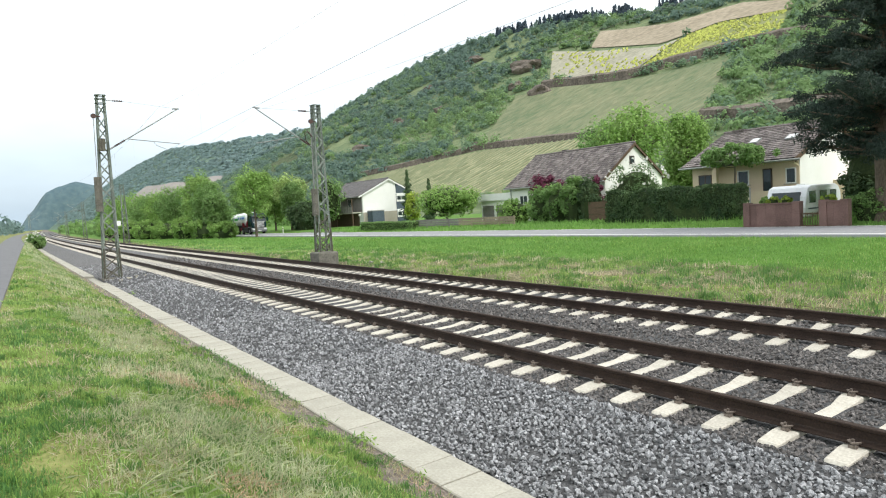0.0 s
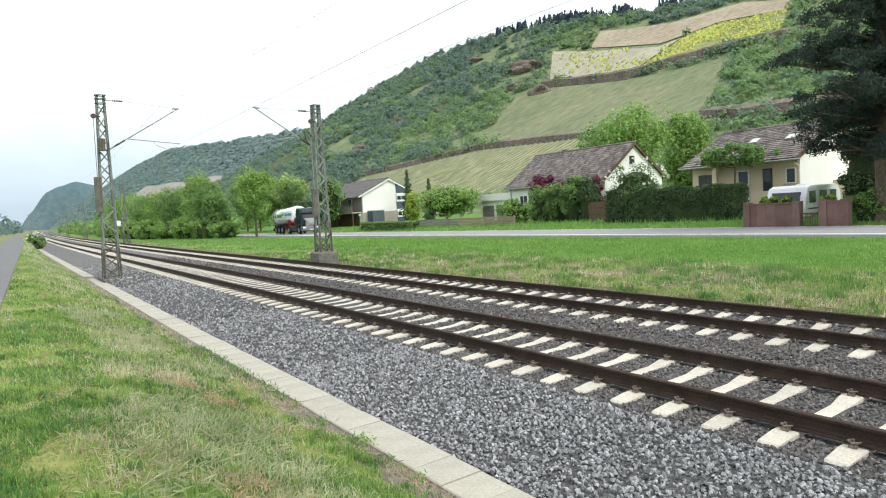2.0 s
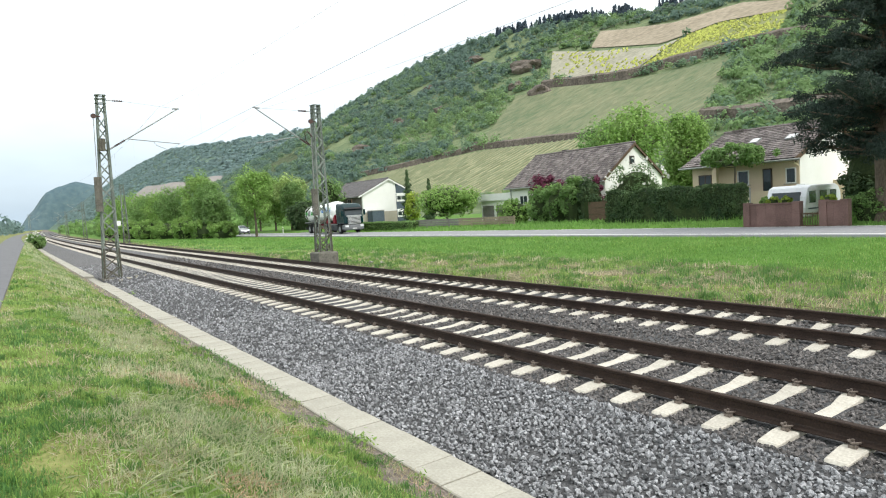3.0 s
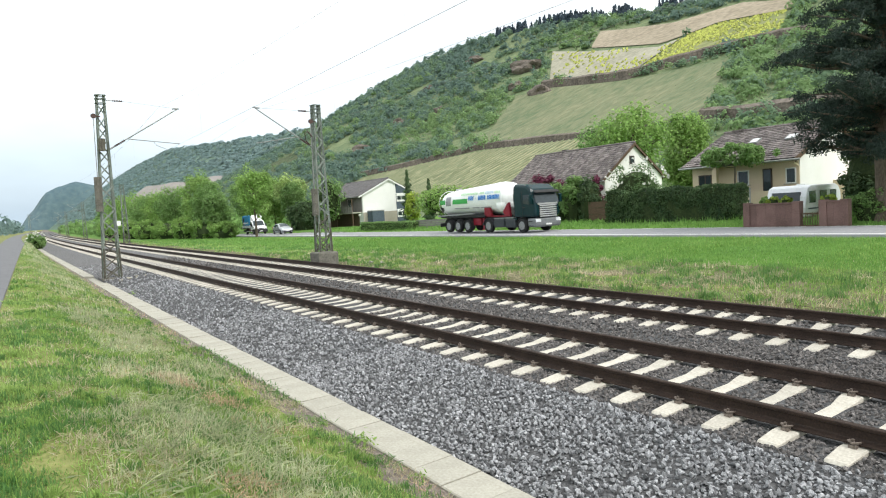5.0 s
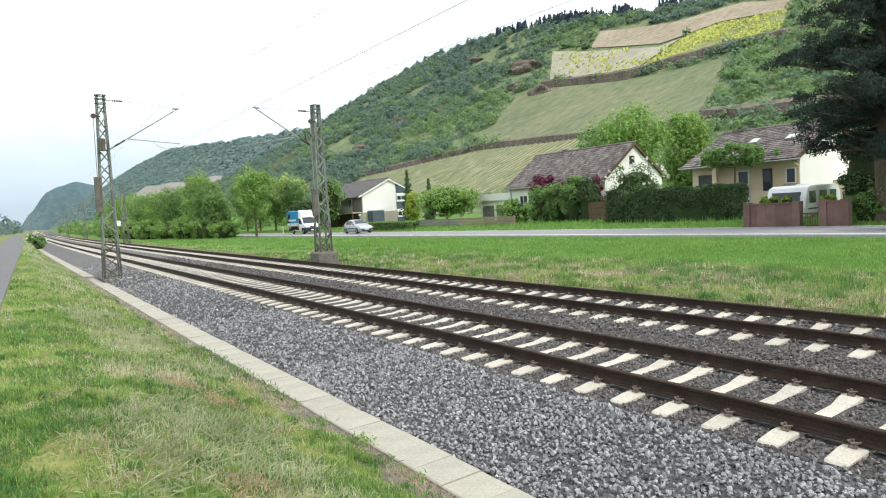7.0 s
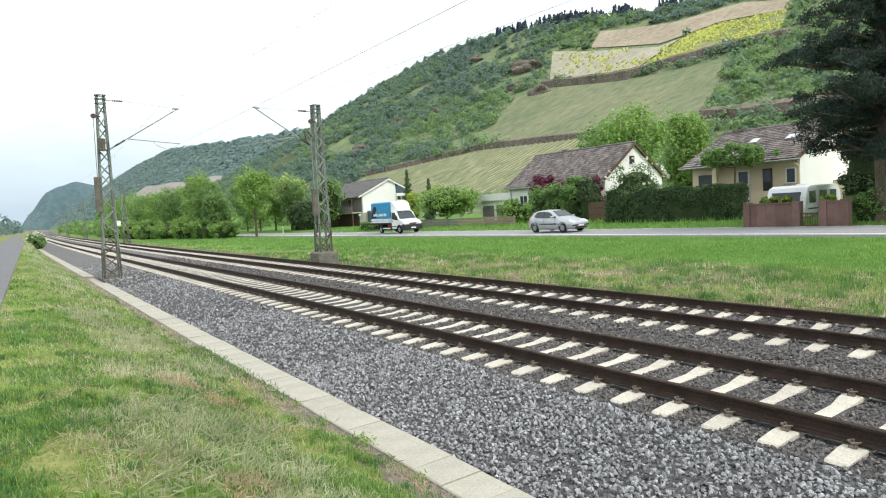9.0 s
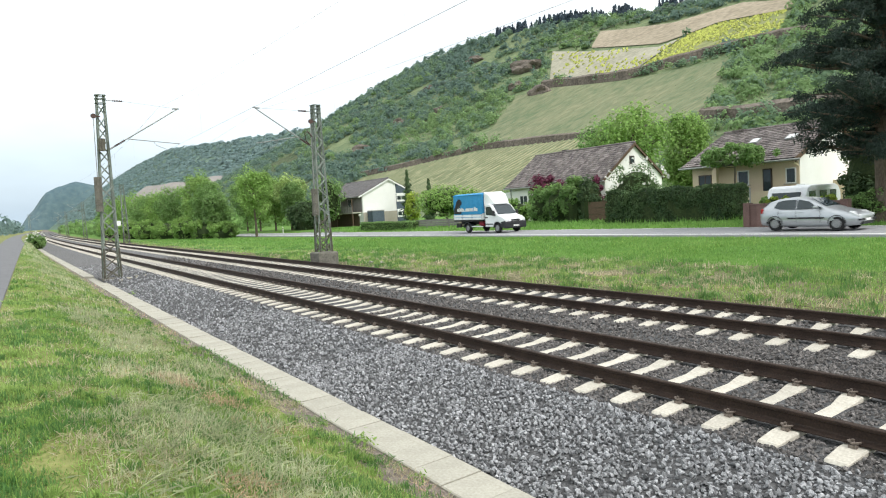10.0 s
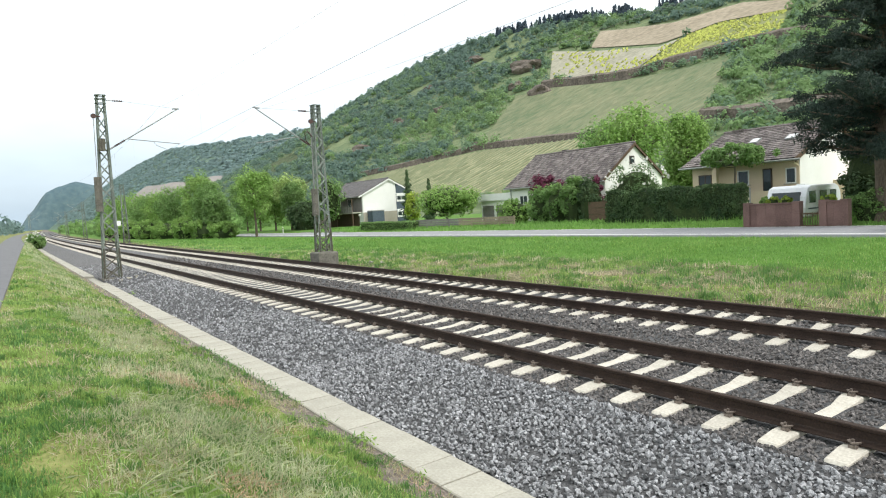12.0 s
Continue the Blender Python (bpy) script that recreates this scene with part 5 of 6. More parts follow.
def crown_points(rx, ry, rz, clusters, per, rc, shell=0.45, flat=1.0):
    d = directions(clusters)
    k = RNG.uniform(shell, 1.0, (clusters, 1)) ** 0.7
    c = d * k * np.array([rx - rc * 0.6, ry - rc * 0.6, rz - rc * 0.6])
    rr = rc * RNG.uniform(0.65, 1.25, clusters)
    dd = directions(clusters * per)
    rad = RNG.uniform(0.35, 1.0, (clusters * per, 1)) ** 0.5
    ci = np.repeat(np.arange(clusters), per)
    p = c[ci] + dd * rad * rr[ci][:, None] * np.array([1, 1, flat])
    n = dd + 0.45 * RNG.normal(size=dd.shape) + np.array([0, 0, 0.8])
    return c, p, n


def tree(x, y, z, h, rx, rz, leaf, label, n=60, per=70, size=0.16, trunk=0.16, ry=None, rc=None, lean=0.0, name="tree", category="tree", group="", core=False):
    root = empty(name, pose(x, y, z), label, category, group)
    ry = ry or rx
    cz = h - rz
    rc = rc or 0.36 * min(rx, rz)
    c, p, nn = crown_points(rx, ry, rz, n, per, rc)
    off = np.array([lean, 0, cz])
    v, f = leaves(p + off, nn, size)
    obj("crown", leaf_data("crown", v, f, leaf), parent=root)
    tm = Mesh()
    tm.tube([(0, 0, -0.15), (0.03, 0, h * 0.12), (lean * 0.3, 0.04, cz * 0.6), (lean * 0.7, -0.03, cz), (lean, 0, cz + rz * 0.6)], [trunk * 1.3, trunk, trunk * 0.85, trunk * 0.6, trunk * 0.15], 9)
    part("trunk", tm, BARK, root)
    for i in range(0, min(n, 12)):
        e = c[i] + off
        s = Vector((lean * 0.5, 0, max(0.3, min(cz + rz * 0.3, e[2] - rz * 0.35))))
        mid = s.lerp(Vector(e), 0.5) + Vector((0, 0, -0.1))
        part("limb", Mesh().tube([s, mid, e], [trunk * 0.4, trunk * 0.25, trunk * 0.08], 6), BARK, root)
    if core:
        # Dark solid added within the crown to stop light passing through.
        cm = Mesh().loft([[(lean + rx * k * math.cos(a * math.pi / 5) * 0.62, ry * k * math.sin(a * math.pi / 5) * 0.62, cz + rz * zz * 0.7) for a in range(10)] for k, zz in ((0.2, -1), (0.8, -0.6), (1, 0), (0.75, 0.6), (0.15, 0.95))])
        part("shade_core", cm, CORE, root)
    return root


def bush(x, y, z, h, rx, ry, leaf, label, n=50, per=70, size=0.10, category="bush", name="bush", petals=0, group=""):
    root = empty(name, pose(x, y, z), label, category, group)
    c, p, nn = crown_points(rx, ry, h * 0.56, n, per, 0.34 * min(rx, h * 0.5), 0.6)
    p[:, 2] += h * 0.46
    keep = p[:, 2] > 0
    v, f = leaves(p[keep], nn[keep], size)
    obj("foliage", leaf_data("foliage", v, f, leaf), parent=root)
    # Added dark filler, so the bush's inside reads as shade.
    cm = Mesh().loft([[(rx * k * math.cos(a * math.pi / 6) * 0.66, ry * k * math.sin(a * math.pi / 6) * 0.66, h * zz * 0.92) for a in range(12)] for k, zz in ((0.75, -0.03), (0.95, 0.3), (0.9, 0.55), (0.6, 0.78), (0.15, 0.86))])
    part("shade_core", cm, CORE, root)
    part("stem", Mesh().tube([(0, 0, -0.1), (0, 0, h * 0.6)], [0.08, 0.03], 7), BARK, root)
    if petals:
        d = directions(petals)
        d[:, 2] = np.abs(d[:, 2])
        q = np.repeat(d * np.array([rx, ry, h * 0.56]) * 1.05 + np.array([0, 0, h * 0.45]), 5, 0)
        v, f = leaves(q + RNG.normal(size=q.shape) * 0.05, RNG.normal(size=q.shape), 0.10, 0.9)
        obj("blossom", leaf_data("blossom", v, f, PETAL), parent=root, label="white blossom clusters")
    return root


def hedge(x0, x1, y0, y1, z0, h, leaf, label, dens=160, size=0.07, wave=0.08, top_leaf=None):
    """A clipped hedge: leafy skin over an added dark core that blocks light."""
    root = empty("hedge", pose((x0 + x1) / 2, (y0 + y1) / 2, z0), label, "hedge")
    a, b = (x1 - x0) / 2, (y1 - y0) / 2
    faces = [((-1, 0, 0), 2 * b * h), ((0, -1, 0), 2 * a * h), ((0, 1, 0), 2 * a * h), ((0, 0, 1), 4 * a * b)]
    ps, ns = [], []
    for nrm, area in faces:
        k = int(area * dens)
        u, w, g = RNG.uniform(-1, 1, k), RNG.uniform(0, 1, k), np.abs(RNG.normal(size=k)) * 0.06
        if nrm[0]:
            p = np.stack([np.full(k, -a) - 0.03 + g, u * b, w * h], 1)
        elif nrm[1]:
            p = np.stack([u * a, np.full(k, nrm[1] * b) - nrm[1] * g, w * h], 1)
        else:
            p = np.stack([u * a, (w * 2 - 1) * b, np.full(k, h) - g + 0.02], 1)
        ps.append(p)
        ns.append(np.array(nrm) + 0.8 * RNG.normal(size=(k, 3)))
    p, nn = np.concatenate(ps), np.concatenate(ns)
    w = np.array([noise.noise((q[0] * 0.9, q[1] * 0.9, q[2] * 0.9)) for q in p])
    p += np.stack([w * wave, w * wave * 0.3, w * wave * (p[:, 2] / h)], 1)
    v, f = leaves(p, nn, size)
    obj("foliage", leaf_data("foliage", v, f, leaf), parent=root)
    # Added dark box that blocks light behind the leaf skin.
    part("shade_core", Mesh().box(-a + 0.1, -b + 0.1, -0.1, a - 0.1, b - 0.1, h - 0.12), CORE, root)
    return root


# ---------------------------------------------------------------- vineyards and woods on the hill
def inside(poly, x, y):
    c = False
    for (xa, ya), (xb, yb) in zip(poly, poly[1:] + poly[:1]):
        if (ya > y) != (yb > y) and x < (xb - xa) * (y - ya) / (yb - ya) + xa:
            c = not c
    return c


def cuts(poly, y):
    xs = []
    for (xa, ya), (xb, yb) in zip(poly, poly[1:] + poly[:1]):
        if (ya > y) != (yb > y):
            xs.append(xa + (xb - xa) * (y - ya) / (yb - ya))
    return sorted(xs)


def vineyard(poly, soil, vine, label, pitch=2.2, fz=hill_z, lift=0.5, hgt=1.0, step=3.0, fill=1.0, unbroken=False):
    """A planted slope: draped soil with rows of vines up the hill."""
    root = empty("vineyard", Matrix.Identity(4), label, "vineyard", "vineyards")
    y0, y1 = min(p[1] for p in poly), max(p[1] for p in poly)
    m = Mesh()
    n = max(4, int((y1 - y0) / step))
    prev = None
    for i in range(n + 1):
        y = min(max(y0 + (y1 - y0) * i / n, y0 + 0.01), y1 - 0.01)
        c = cuts(poly, y)
        if len(c) < 2:
            prev = None
            continue
        xs = [c[0] + (c[-1] - c[0]) * k / 14 for k in range(15)]
        row = len(m.v)
        m.v += [(x, y, fz(x, y) + lift) for x in xs]
        if prev is not None:
            m.f += [(prev + k, prev + k + 1, row + k + 1, row + k) for k in range(14)]
            m.s += [0] * 14
        prev = row
    part("soil", m, soil, root)
    if vine:
        r = Mesh()
        y = y0 + pitch
        while y < y1:
            c = cuts(poly, y)
            if len(c) >= 2:
                k = max(2, int((c[-1] - c[0]) / (1.3 if fill < 1 else 3)))
                for j in range(k):
                    if random.random() > fill:
                        continue
                    if fill < 1 and noise.noise((0.045 * (c[0] + (c[-1] - c[0]) * j / k), 0.045 * y, 21)) < random.uniform(-0.35, 0.1):
                        continue
                    xa, xb = c[0] + (c[-1] - c[0]) * j / k, c[0] + (c[-1] - c[0]) * (j + (1.0 if unbroken else 0.93)) / k
                    w, g = random.uniform(0.15, 0.32) * (1.6 if fill < 1 else 1.0), hgt * random.uniform(0.5, 1.1)
                    za, zb = fz(xa, y) + lift, fz(xb, y) + lift
                    r.add([(xa, y - w, za), (xa, y + w, za), (xa, y, za + g), (xb, y - w, zb), (xb, y + w, zb), (xb, y, zb + g)], [(0, 3, 5, 2), (1, 2, 5, 4), (0, 2, 1), (3, 4, 5)])
            y += pitch
        part("vine_row_mass", r, vine, root, "rows of young vines")["kind"] = "stuff"
    return root


SOIL_TAN = mat("tan vineyard soil", (0.105, 0.145, 0.07), (0.245, 0.24, 0.14), rough=1.0, scale=0.035, fine=0.35, stretch=(0.35, 1, 1), bump=0.6, depth=0.3)
SOIL_GREY = mat("grey slate soil", (0.25, 0.24, 0.18), (0.38, 0.36, 0.28), rough=1.0, scale=0.05, fine=0.5, bump=0.6, depth=0.3)
SOIL_BROWN = mat("bare brown soil", (0.225, 0.19, 0.135), (0.37, 0.315, 0.235), rough=1.0, scale=0.05, fine=0.4, bump=0.6, depth=0.3)
# Soil greyed in its own colour to stand in for haze.
SOIL_HAZED = mat("haze-tinted bare soil", (0.235, 0.215, 0.195), (0.295, 0.27, 0.25), rough=1.0, scale=0.02, fine=0.2, bump=0.3, depth=0.5)
SOIL_GREEN = mat("green vineyard floor", (0.14, 0.17, 0.06), (0.27, 0.27, 0.13), rough=1.0, scale=0.03, fine=0.3, bump=0.6, depth=0.3)
SOIL_LOW = mat("straw-covered vineyard floor", (0.235, 0.235, 0.125), (0.35, 0.33, 0.195), rough=1.0, scale=0.04, fine=0.4, bump=0.6, depth=0.3)
VINE_ROW = leafy("young vine rows", (0.205, 0.245, 0.10), (0.275, 0.30, 0.135), 0.3, 0.03)
VINE = leafy("vine leaves", (0.13, 0.175, 0.075), (0.215, 0.25, 0.12), 0.4, 0.15)
VINE_YELLOW = leafy("flowering weeds", (0.29, 0.34, 0.05), (0.43, 0.44, 0.075), 0.2)
LOW = [(112, 262), (138, 259), (144, 236), (154, 190), (154, 137), (150, 122), (109, 122)]
MID = [(165, 203), (222, 241), (226, 220), (218, 168), (226, 129), (161, 99), (158, 140)]
UP_1 = [(234, 229), (284, 274), (276, 237), (263, 184), (273, 177), (227, 175)]
UP_2 = [(227, 174), (273, 176), (285, 166), (289, 137), (251, 121), (243, 149)]
TOP = [(282, 242), (308, 256), (302, 201), (317, 172), (306, 141), (291, 136), (288, 168), (276, 178), (268, 186)]
vineyard(LOW, SOIL_LOW, VINE_ROW, "sloping vineyard with green rows above the houses", 2.6, hgt=0.55, unbroken=True)
vineyard(MID, SOIL_TAN, VINE, "large tan and green vineyard terrace on the hillside", 2.2, hgt=0.13, unbroken=True)
vineyard(UP_1, SOIL_GREY, VINE_YELLOW, "pale grey vineyard terrace with yellow weeds", 2.6, fill=0.3)
vineyard(UP_2, SOIL_GREEN, VINE_YELLOW, "bright yellow flowering terrace high on the hillside", 1.1, fill=0.9, hgt=0.8)
vineyard(TOP, SOIL_BROWN, None, "bare brown terrace below the hilltop")
vineyard([(150, 560), (196, 470), (188, 395), (140, 420)], SOIL_GREEN, VINE, "small green vineyard on the far slope", 3.0)
vineyard([(160, 1240), (218, 1250), (216, 720), (166, 640)], SOIL_HAZED, None, "bare brown vineyard slope far down the valley, greyed for haze", fz=far_z, lift=4.0, step=25)


def terrace(pts, h, name="terrace_wall", label="dark dry-stone terrace wall along the vineyard"):
    m = Mesh()
    fine = []
    for (xa, ya), (xb, yb) in zip(pts, pts[1:]):
        for k in range(14):
            fine.append((xa + (xb - xa) * k / 14, ya + (yb - ya) * k / 14))
    for x, y in fine:
        z = hill_z(x, y)
        g = h * (1 + 0.12 * noise.noise((x * 0.1, y * 0.1, 0)))
        m.v += [(x - 1.2, y, z - 0.6), (x - 0.8, y, z + g * 0.75), (x + 0.9, y, z + g), (x + 1.6, y, z)]
    for i in range(len(fine) - 1):
        for k in range(3):
            m.f.append((4 * i + k, 4 * i + k + 1, 4 * i + 5 + k, 4 * i + 4 + k))
            m.s.append(0)
    obj(name, m, ROCK, label=label, category="wall")


terrace([(142, 266), (146, 239), (158, 194), (156, 138), (152, 110)], 2.4)
terrace([(229, 229), (222, 171), (236, 145), (244, 118), (238, 104)], 4.2)
terrace([(164, 206), (157, 140), (160, 99)], 1.2)
terrace([(156, 97), (150, 80), (148, 60), (150, 20)], 4.0)

FIELDS = [LOW, MID, UP_1, UP_2, TOP]


def woods():
    """Mixed broadleaf woodland in stands of three tones, bluer far off as painted haze, thin on the rocky strips."""
    tone = [([], [], []) for _ in range(3)]
    count = 0
    while count < 9400:
        x, y = random.uniform(103, 345), random.uniform(40, 770) if random.random() < 0.6 else random.uniform(60, 420)
        if any(inside(f, x, y) or inside(f, x - 3, y) or inside(f, x + 3, y) for f in FIELDS):
            continue
        stand = noise.noise((x * 0.03, y * 0.03, 9))
        if stand < -0.38 or (noise.noise((x * 0.06, y * 0.02, 31)) < -0.42 and random.random() < 0.8):
            continue
        count += 1
        r = random.uniform(0.7, 1.6) if random.random() < 0.45 else random.uniform(1.5, 3.2)
        r *= (1.15 if y > 350 else 1.0) * (0.75 if x < 135 else 1)
        k = int((38 if x < 240 else 25) * (0.7 + 0.3 * r))
        d = directions(k)
        d[:, 2] = np.abs(d[:, 2]) - 0.25
        tall = random.uniform(0.8, 1.7)
        c = np.array([x, y, hill_z(x, y) + r * 0.45 * tall])
        # Farther stands lean to the bluer tone, haze carried by leaf colour.
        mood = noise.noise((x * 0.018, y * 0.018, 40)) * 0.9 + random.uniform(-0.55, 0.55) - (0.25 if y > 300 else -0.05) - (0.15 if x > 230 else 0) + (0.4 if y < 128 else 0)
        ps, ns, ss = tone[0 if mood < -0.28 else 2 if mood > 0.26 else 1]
        ps.append(c + d * np.array([r, r, r * tall]) * RNG.uniform(0.6, 1.05, (k, 1)))
        ns.append(d + 0.4 * RNG.normal(size=d.shape) + np.array([-0.1, -0.2, 0.5]))
        ss.append(np.full(k, r * (0.22 if x < 240 else 0.30)))
    for (ps, ns, ss), lf, what in zip(tone, (HILL_HAZED, HILL_LEAF, HILL_FRESH), ("deep haze-blued", "mid green", "fresh light green")):
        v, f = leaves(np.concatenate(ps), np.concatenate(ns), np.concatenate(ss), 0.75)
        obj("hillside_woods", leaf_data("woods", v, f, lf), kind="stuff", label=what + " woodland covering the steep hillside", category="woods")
    dps, dns = [], []
    # dark firs along the crest
    for _ in range(330):
        y = random.choice((random.uniform(217, 231), random.uniform(255, 268), random.uniform(278, 306), random.uniform(290, 335), random.uniform(300, 325), random.uniform(346, 392), random.uniform(352, 380)))
        x = 335 + random.uniform(-4, 10)
        h = random.uniform(5, 8.5)
        z = hill_z(x, y)
        k = 44
        t = RNG.uniform(0, 1, k)
        a = RNG.uniform(0, 2 * math.pi, k)
        rr = (1 - t) * h * 0.22 + 0.15
        d = np.stack([np.cos(a), np.sin(a), np.full(k, 0.3)], 1)
        dps.append(np.stack([x + rr * np.cos(a), y + rr * np.sin(a), z + t * h], 1))
        dns.append(d)
    v, f = leaves(np.concatenate(dps), np.concatenate(dns), 0.75, 0.9)
    obj("crest_firs", leaf_data("firs", v, f, HILL_DARK), kind="stuff", label="dark fir trees lined along the hilltop", category="woods")
    for x, y, s in ((290, 358, 9), (260, 273, 12), (254, 366, 7), (172, 320, 9), (222, 224, 8), (205, 330, 7), (215, 300, 6), (235, 255, 7)):
        rm = bmesh.new()
        bmesh.ops.create_icosphere(rm, subdivisions=3, radius=1)
        for vv in rm.verts:
            k = 1 + 0.45 * noise.noise(vv.co * 1.7 + Vector((x, y, 0)))
            vv.co = Vector((vv.co.x * s * 0.5 * k, vv.co.y * s * k, vv.co.z * s * 0.42 * k))
        me = bpy.data.meshes.new("rock")
        rm.to_mesh(me)
        rm.free()
        me.materials.append(ROCK)
        tagged(new("rock_outcrop", me), "dark weathered rock outcrop on the wooded slope", "rock").matrix_basis = pose(x, y, hill_z(x, y), 0, 28, 0)


woods()

# Leaf colour paled and blued as painted distance haze.
FAR_HAZE_LEAF = leafy("hazed far foliage", (0.185, 0.275, 0.205), (0.25, 0.34, 0.245), 0.5, 0.2)


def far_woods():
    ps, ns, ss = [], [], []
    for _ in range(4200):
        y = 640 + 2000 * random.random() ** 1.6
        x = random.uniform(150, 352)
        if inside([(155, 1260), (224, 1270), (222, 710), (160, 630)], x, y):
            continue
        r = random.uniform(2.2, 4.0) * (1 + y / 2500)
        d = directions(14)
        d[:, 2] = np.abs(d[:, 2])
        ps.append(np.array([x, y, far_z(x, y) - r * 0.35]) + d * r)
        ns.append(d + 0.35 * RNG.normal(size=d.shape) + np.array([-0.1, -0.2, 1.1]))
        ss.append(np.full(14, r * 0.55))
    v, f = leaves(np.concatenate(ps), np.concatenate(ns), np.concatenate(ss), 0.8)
    obj("far_hill_woods", leaf_data("far_woods", v, f, FAR_HAZE_LEAF), kind="stuff", label="woodland covering the far hill, tinted blue-green for haze", category="woods")


far_woods()

# far woods along the valley floor
def far_belt():
    ps, ns = [], []
    for _ in range(900):
        y = random.uniform(150, 700)
        x = bend(y) + random.uniform(20, 95)
        if x > 100:
            continue
        h, r = random.uniform(3, 8.5), random.uniform(1.5, 3.5)
        d = directions(45)
        c = np.array([x, y, road_z(y) - 0.3 + h * 0.5])
        ps.append(c + d * np.array([r, r, h * 0.5]) * RNG.uniform(0.6, 1.0, (45, 1)))
        ns.append(d + 0.5 * RNG.normal(size=d.shape) + np.array([0, 0, 0.4]))
    v, f = leaves(np.concatenate(ps), np.concatenate(ns), 0.75, 0.7)
    obj("valley_woods", leaf_data("valley_woods", v, f, LEAF_MID), kind="stuff", label="green trees and scrub along the valley floor", category="woods")
    ps, ns = [], []
    for _ in range(70):
        y = random.uniform(330, 900)
        x = bend(y) - random.uniform(8, 60)
        h, r = random.uniform(6, 11), random.uniform(3, 5)
        d = directions(40)
        ps.append(np.array([x, y, h * 0.5]) + d * np.array([r, r, h * 0.5]))
        ns.append(d + 0.4 * RNG.normal(size=d.shape))
    v, f = leaves(np.concatenate(ps), np.concatenate(ns), 1.2, 0.7)
    obj("riverside_woods", leaf_data("riverside_woods", v, f, FAR_HAZE_LEAF), kind="stuff", label="distant row of trees beyond the cycle path", category="woods")


far_belt()

# ---------------------------------------------------------------- trees and shrubs near the road
def gz(x, y):
    return ground_z(x, y) - 0.02


tree(28.0, 84.0, gz(28, 84), 10.4, 2.9, 4.1, LEAF_FRESH, "young green tree on the grass beside the road", 90, 60, 0.16, 0.17, rc=0.75)
tree(39.5, 100.0, gz(39.5, 100), 9.6, 3.4, 2.9, LEAF_LIME, "lime green tree in full spring leaf", 60, 70, 0.22, 0.2)
bush(38.3, 91.5, gz(38.3, 91.5), 4.9, 2.6, 4.2, LEAF_DARK, "large dark green shrub by the side road", 60, 60, 0.2)
tree(41.5, 89.5, gz(41.5, 89.5), 9.0, 2.8, 4.2, LEAF_MID, "leafy green tree beside the white house", 60, 60, 0.2, 0.18, core=True)
BELT = "trees along the embankment"
for x, y, h, r, lf in ((27.5, 110, 9.2, 3.6, LEAF_FRESH), (26.5, 101, 7.0, 2.8, LEAF_MID), (26.0, 96, 6.0, 2.2, LEAF_MID), (25.5, 120, 7.6, 3.6, LEAF_MID), (25, 131, 7.4, 3.8, LEAF_FRESH), (24.5, 143, 7.6, 4.0, LEAF_MID), (24.5, 157, 8.2, 4.2, LEAF_FRESH), (25, 173, 8.6, 4.5, LEAF_MID), (26, 192, 9.0, 4.5, LEAF_FRESH), (27, 215, 9.0, 5, LEAF_MID), (38.5, 113, 8.5, 3.0, LEAF_FRESH), (38.5, 105, 7.5, 2.6, LEAF_FRESH), (38.8, 97, 6.5, 2.2, LEAF_MID), (39.0, 122, 9.0, 3.2, LEAF_MID)):
    tree(x, y, gz(x, y), h * 1.3, r * 1.05, h * 0.58, lf, "bushy green tree in the belt along the line", 95, 85, 0.17, 0.16, rc=0.24 * r + 0.2, group=BELT)
for x, y, h, r in ((26.0, 92, 2.6, 2.0), (24.5, 97, 3.2, 2.4), (23.5, 104, 3.6, 2.6), (22.5, 113, 3.4, 2.8), (21.5, 124, 3.8, 3.0), (21, 137, 3.8, 3.2), (21, 150, 4.2, 3.4), (21, 166, 4.4, 3.8)):
    bush(x, y, gz(x, y), h, r, r * 1.5, LEAF_FRESH, "wild green bush at the foot of the tree belt", 55, 80, 0.16)
bush(3.0 + bend(98), 97.5, 0.0, 2.1, 1.25, 1.5, LEAF_MID, "rounded flowering shrub beside the cycle path", 40, 60, 0.13, petals=22)

tree(42.0, 58.5, gz(42, 58.5), 4.9, 3.9, 2.1, LEAF_FRESH, "broad low green tree behind the garden fence", 90, 70, 0.15, 0.12, ry=4.6, core=True)
tree(42.5, 66.5, gz(42.5, 66.5), 4.7, 1.2, 2.2, LEAF_YELLOW, "yellow-green garden tree beside the white house", 35, 50, 0.15, 0.08)
for x, y, h in ((51, 81.0, 8.2), (51, 75.2, 6.3)):
    root = empty("fir_tree", pose(x, y, gz(x, y)), "slim dark fir tree behind the garden", "tree")
    k = 1500
    t = RNG.uniform(0.05, 1, k)
    a = RNG.uniform(0, 2 * math.pi, k)
    rr = ((1 - t) * h * 0.23 + 0.1) * RNG.uniform(0.3, 1.1, k) * (0.75 + 0.25 * np.sin(t * 55))
    v, f = leaves(np.stack([rr * np.cos(a), rr * np.sin(a), t * h], 1), np.stack([np.cos(a), np.sin(a), np.full(k, 0.6)], 1), 0.2)
    obj("crown", leaf_data("fir", v, f, LEAF_DARK), parent=root)
    part("trunk", Mesh().tube([(0, 0, -0.1), (0, 0, h * 0.95)], [0.14, 0.02], 8), BARK, root)
bush(40.0, 44.6, gz(40, 44.6), 2.5, 1.6, 2.5, LEAF_FRESH, "fresh green bush at the garden corner", 45, 70, 0.1)
bush(43.0, 43.0, gz(43, 43), 4.95, 1.6, 2.7, LEAF_PURPLE, "purple-leaved shrub in front of the house", 45, 70, 0.12)
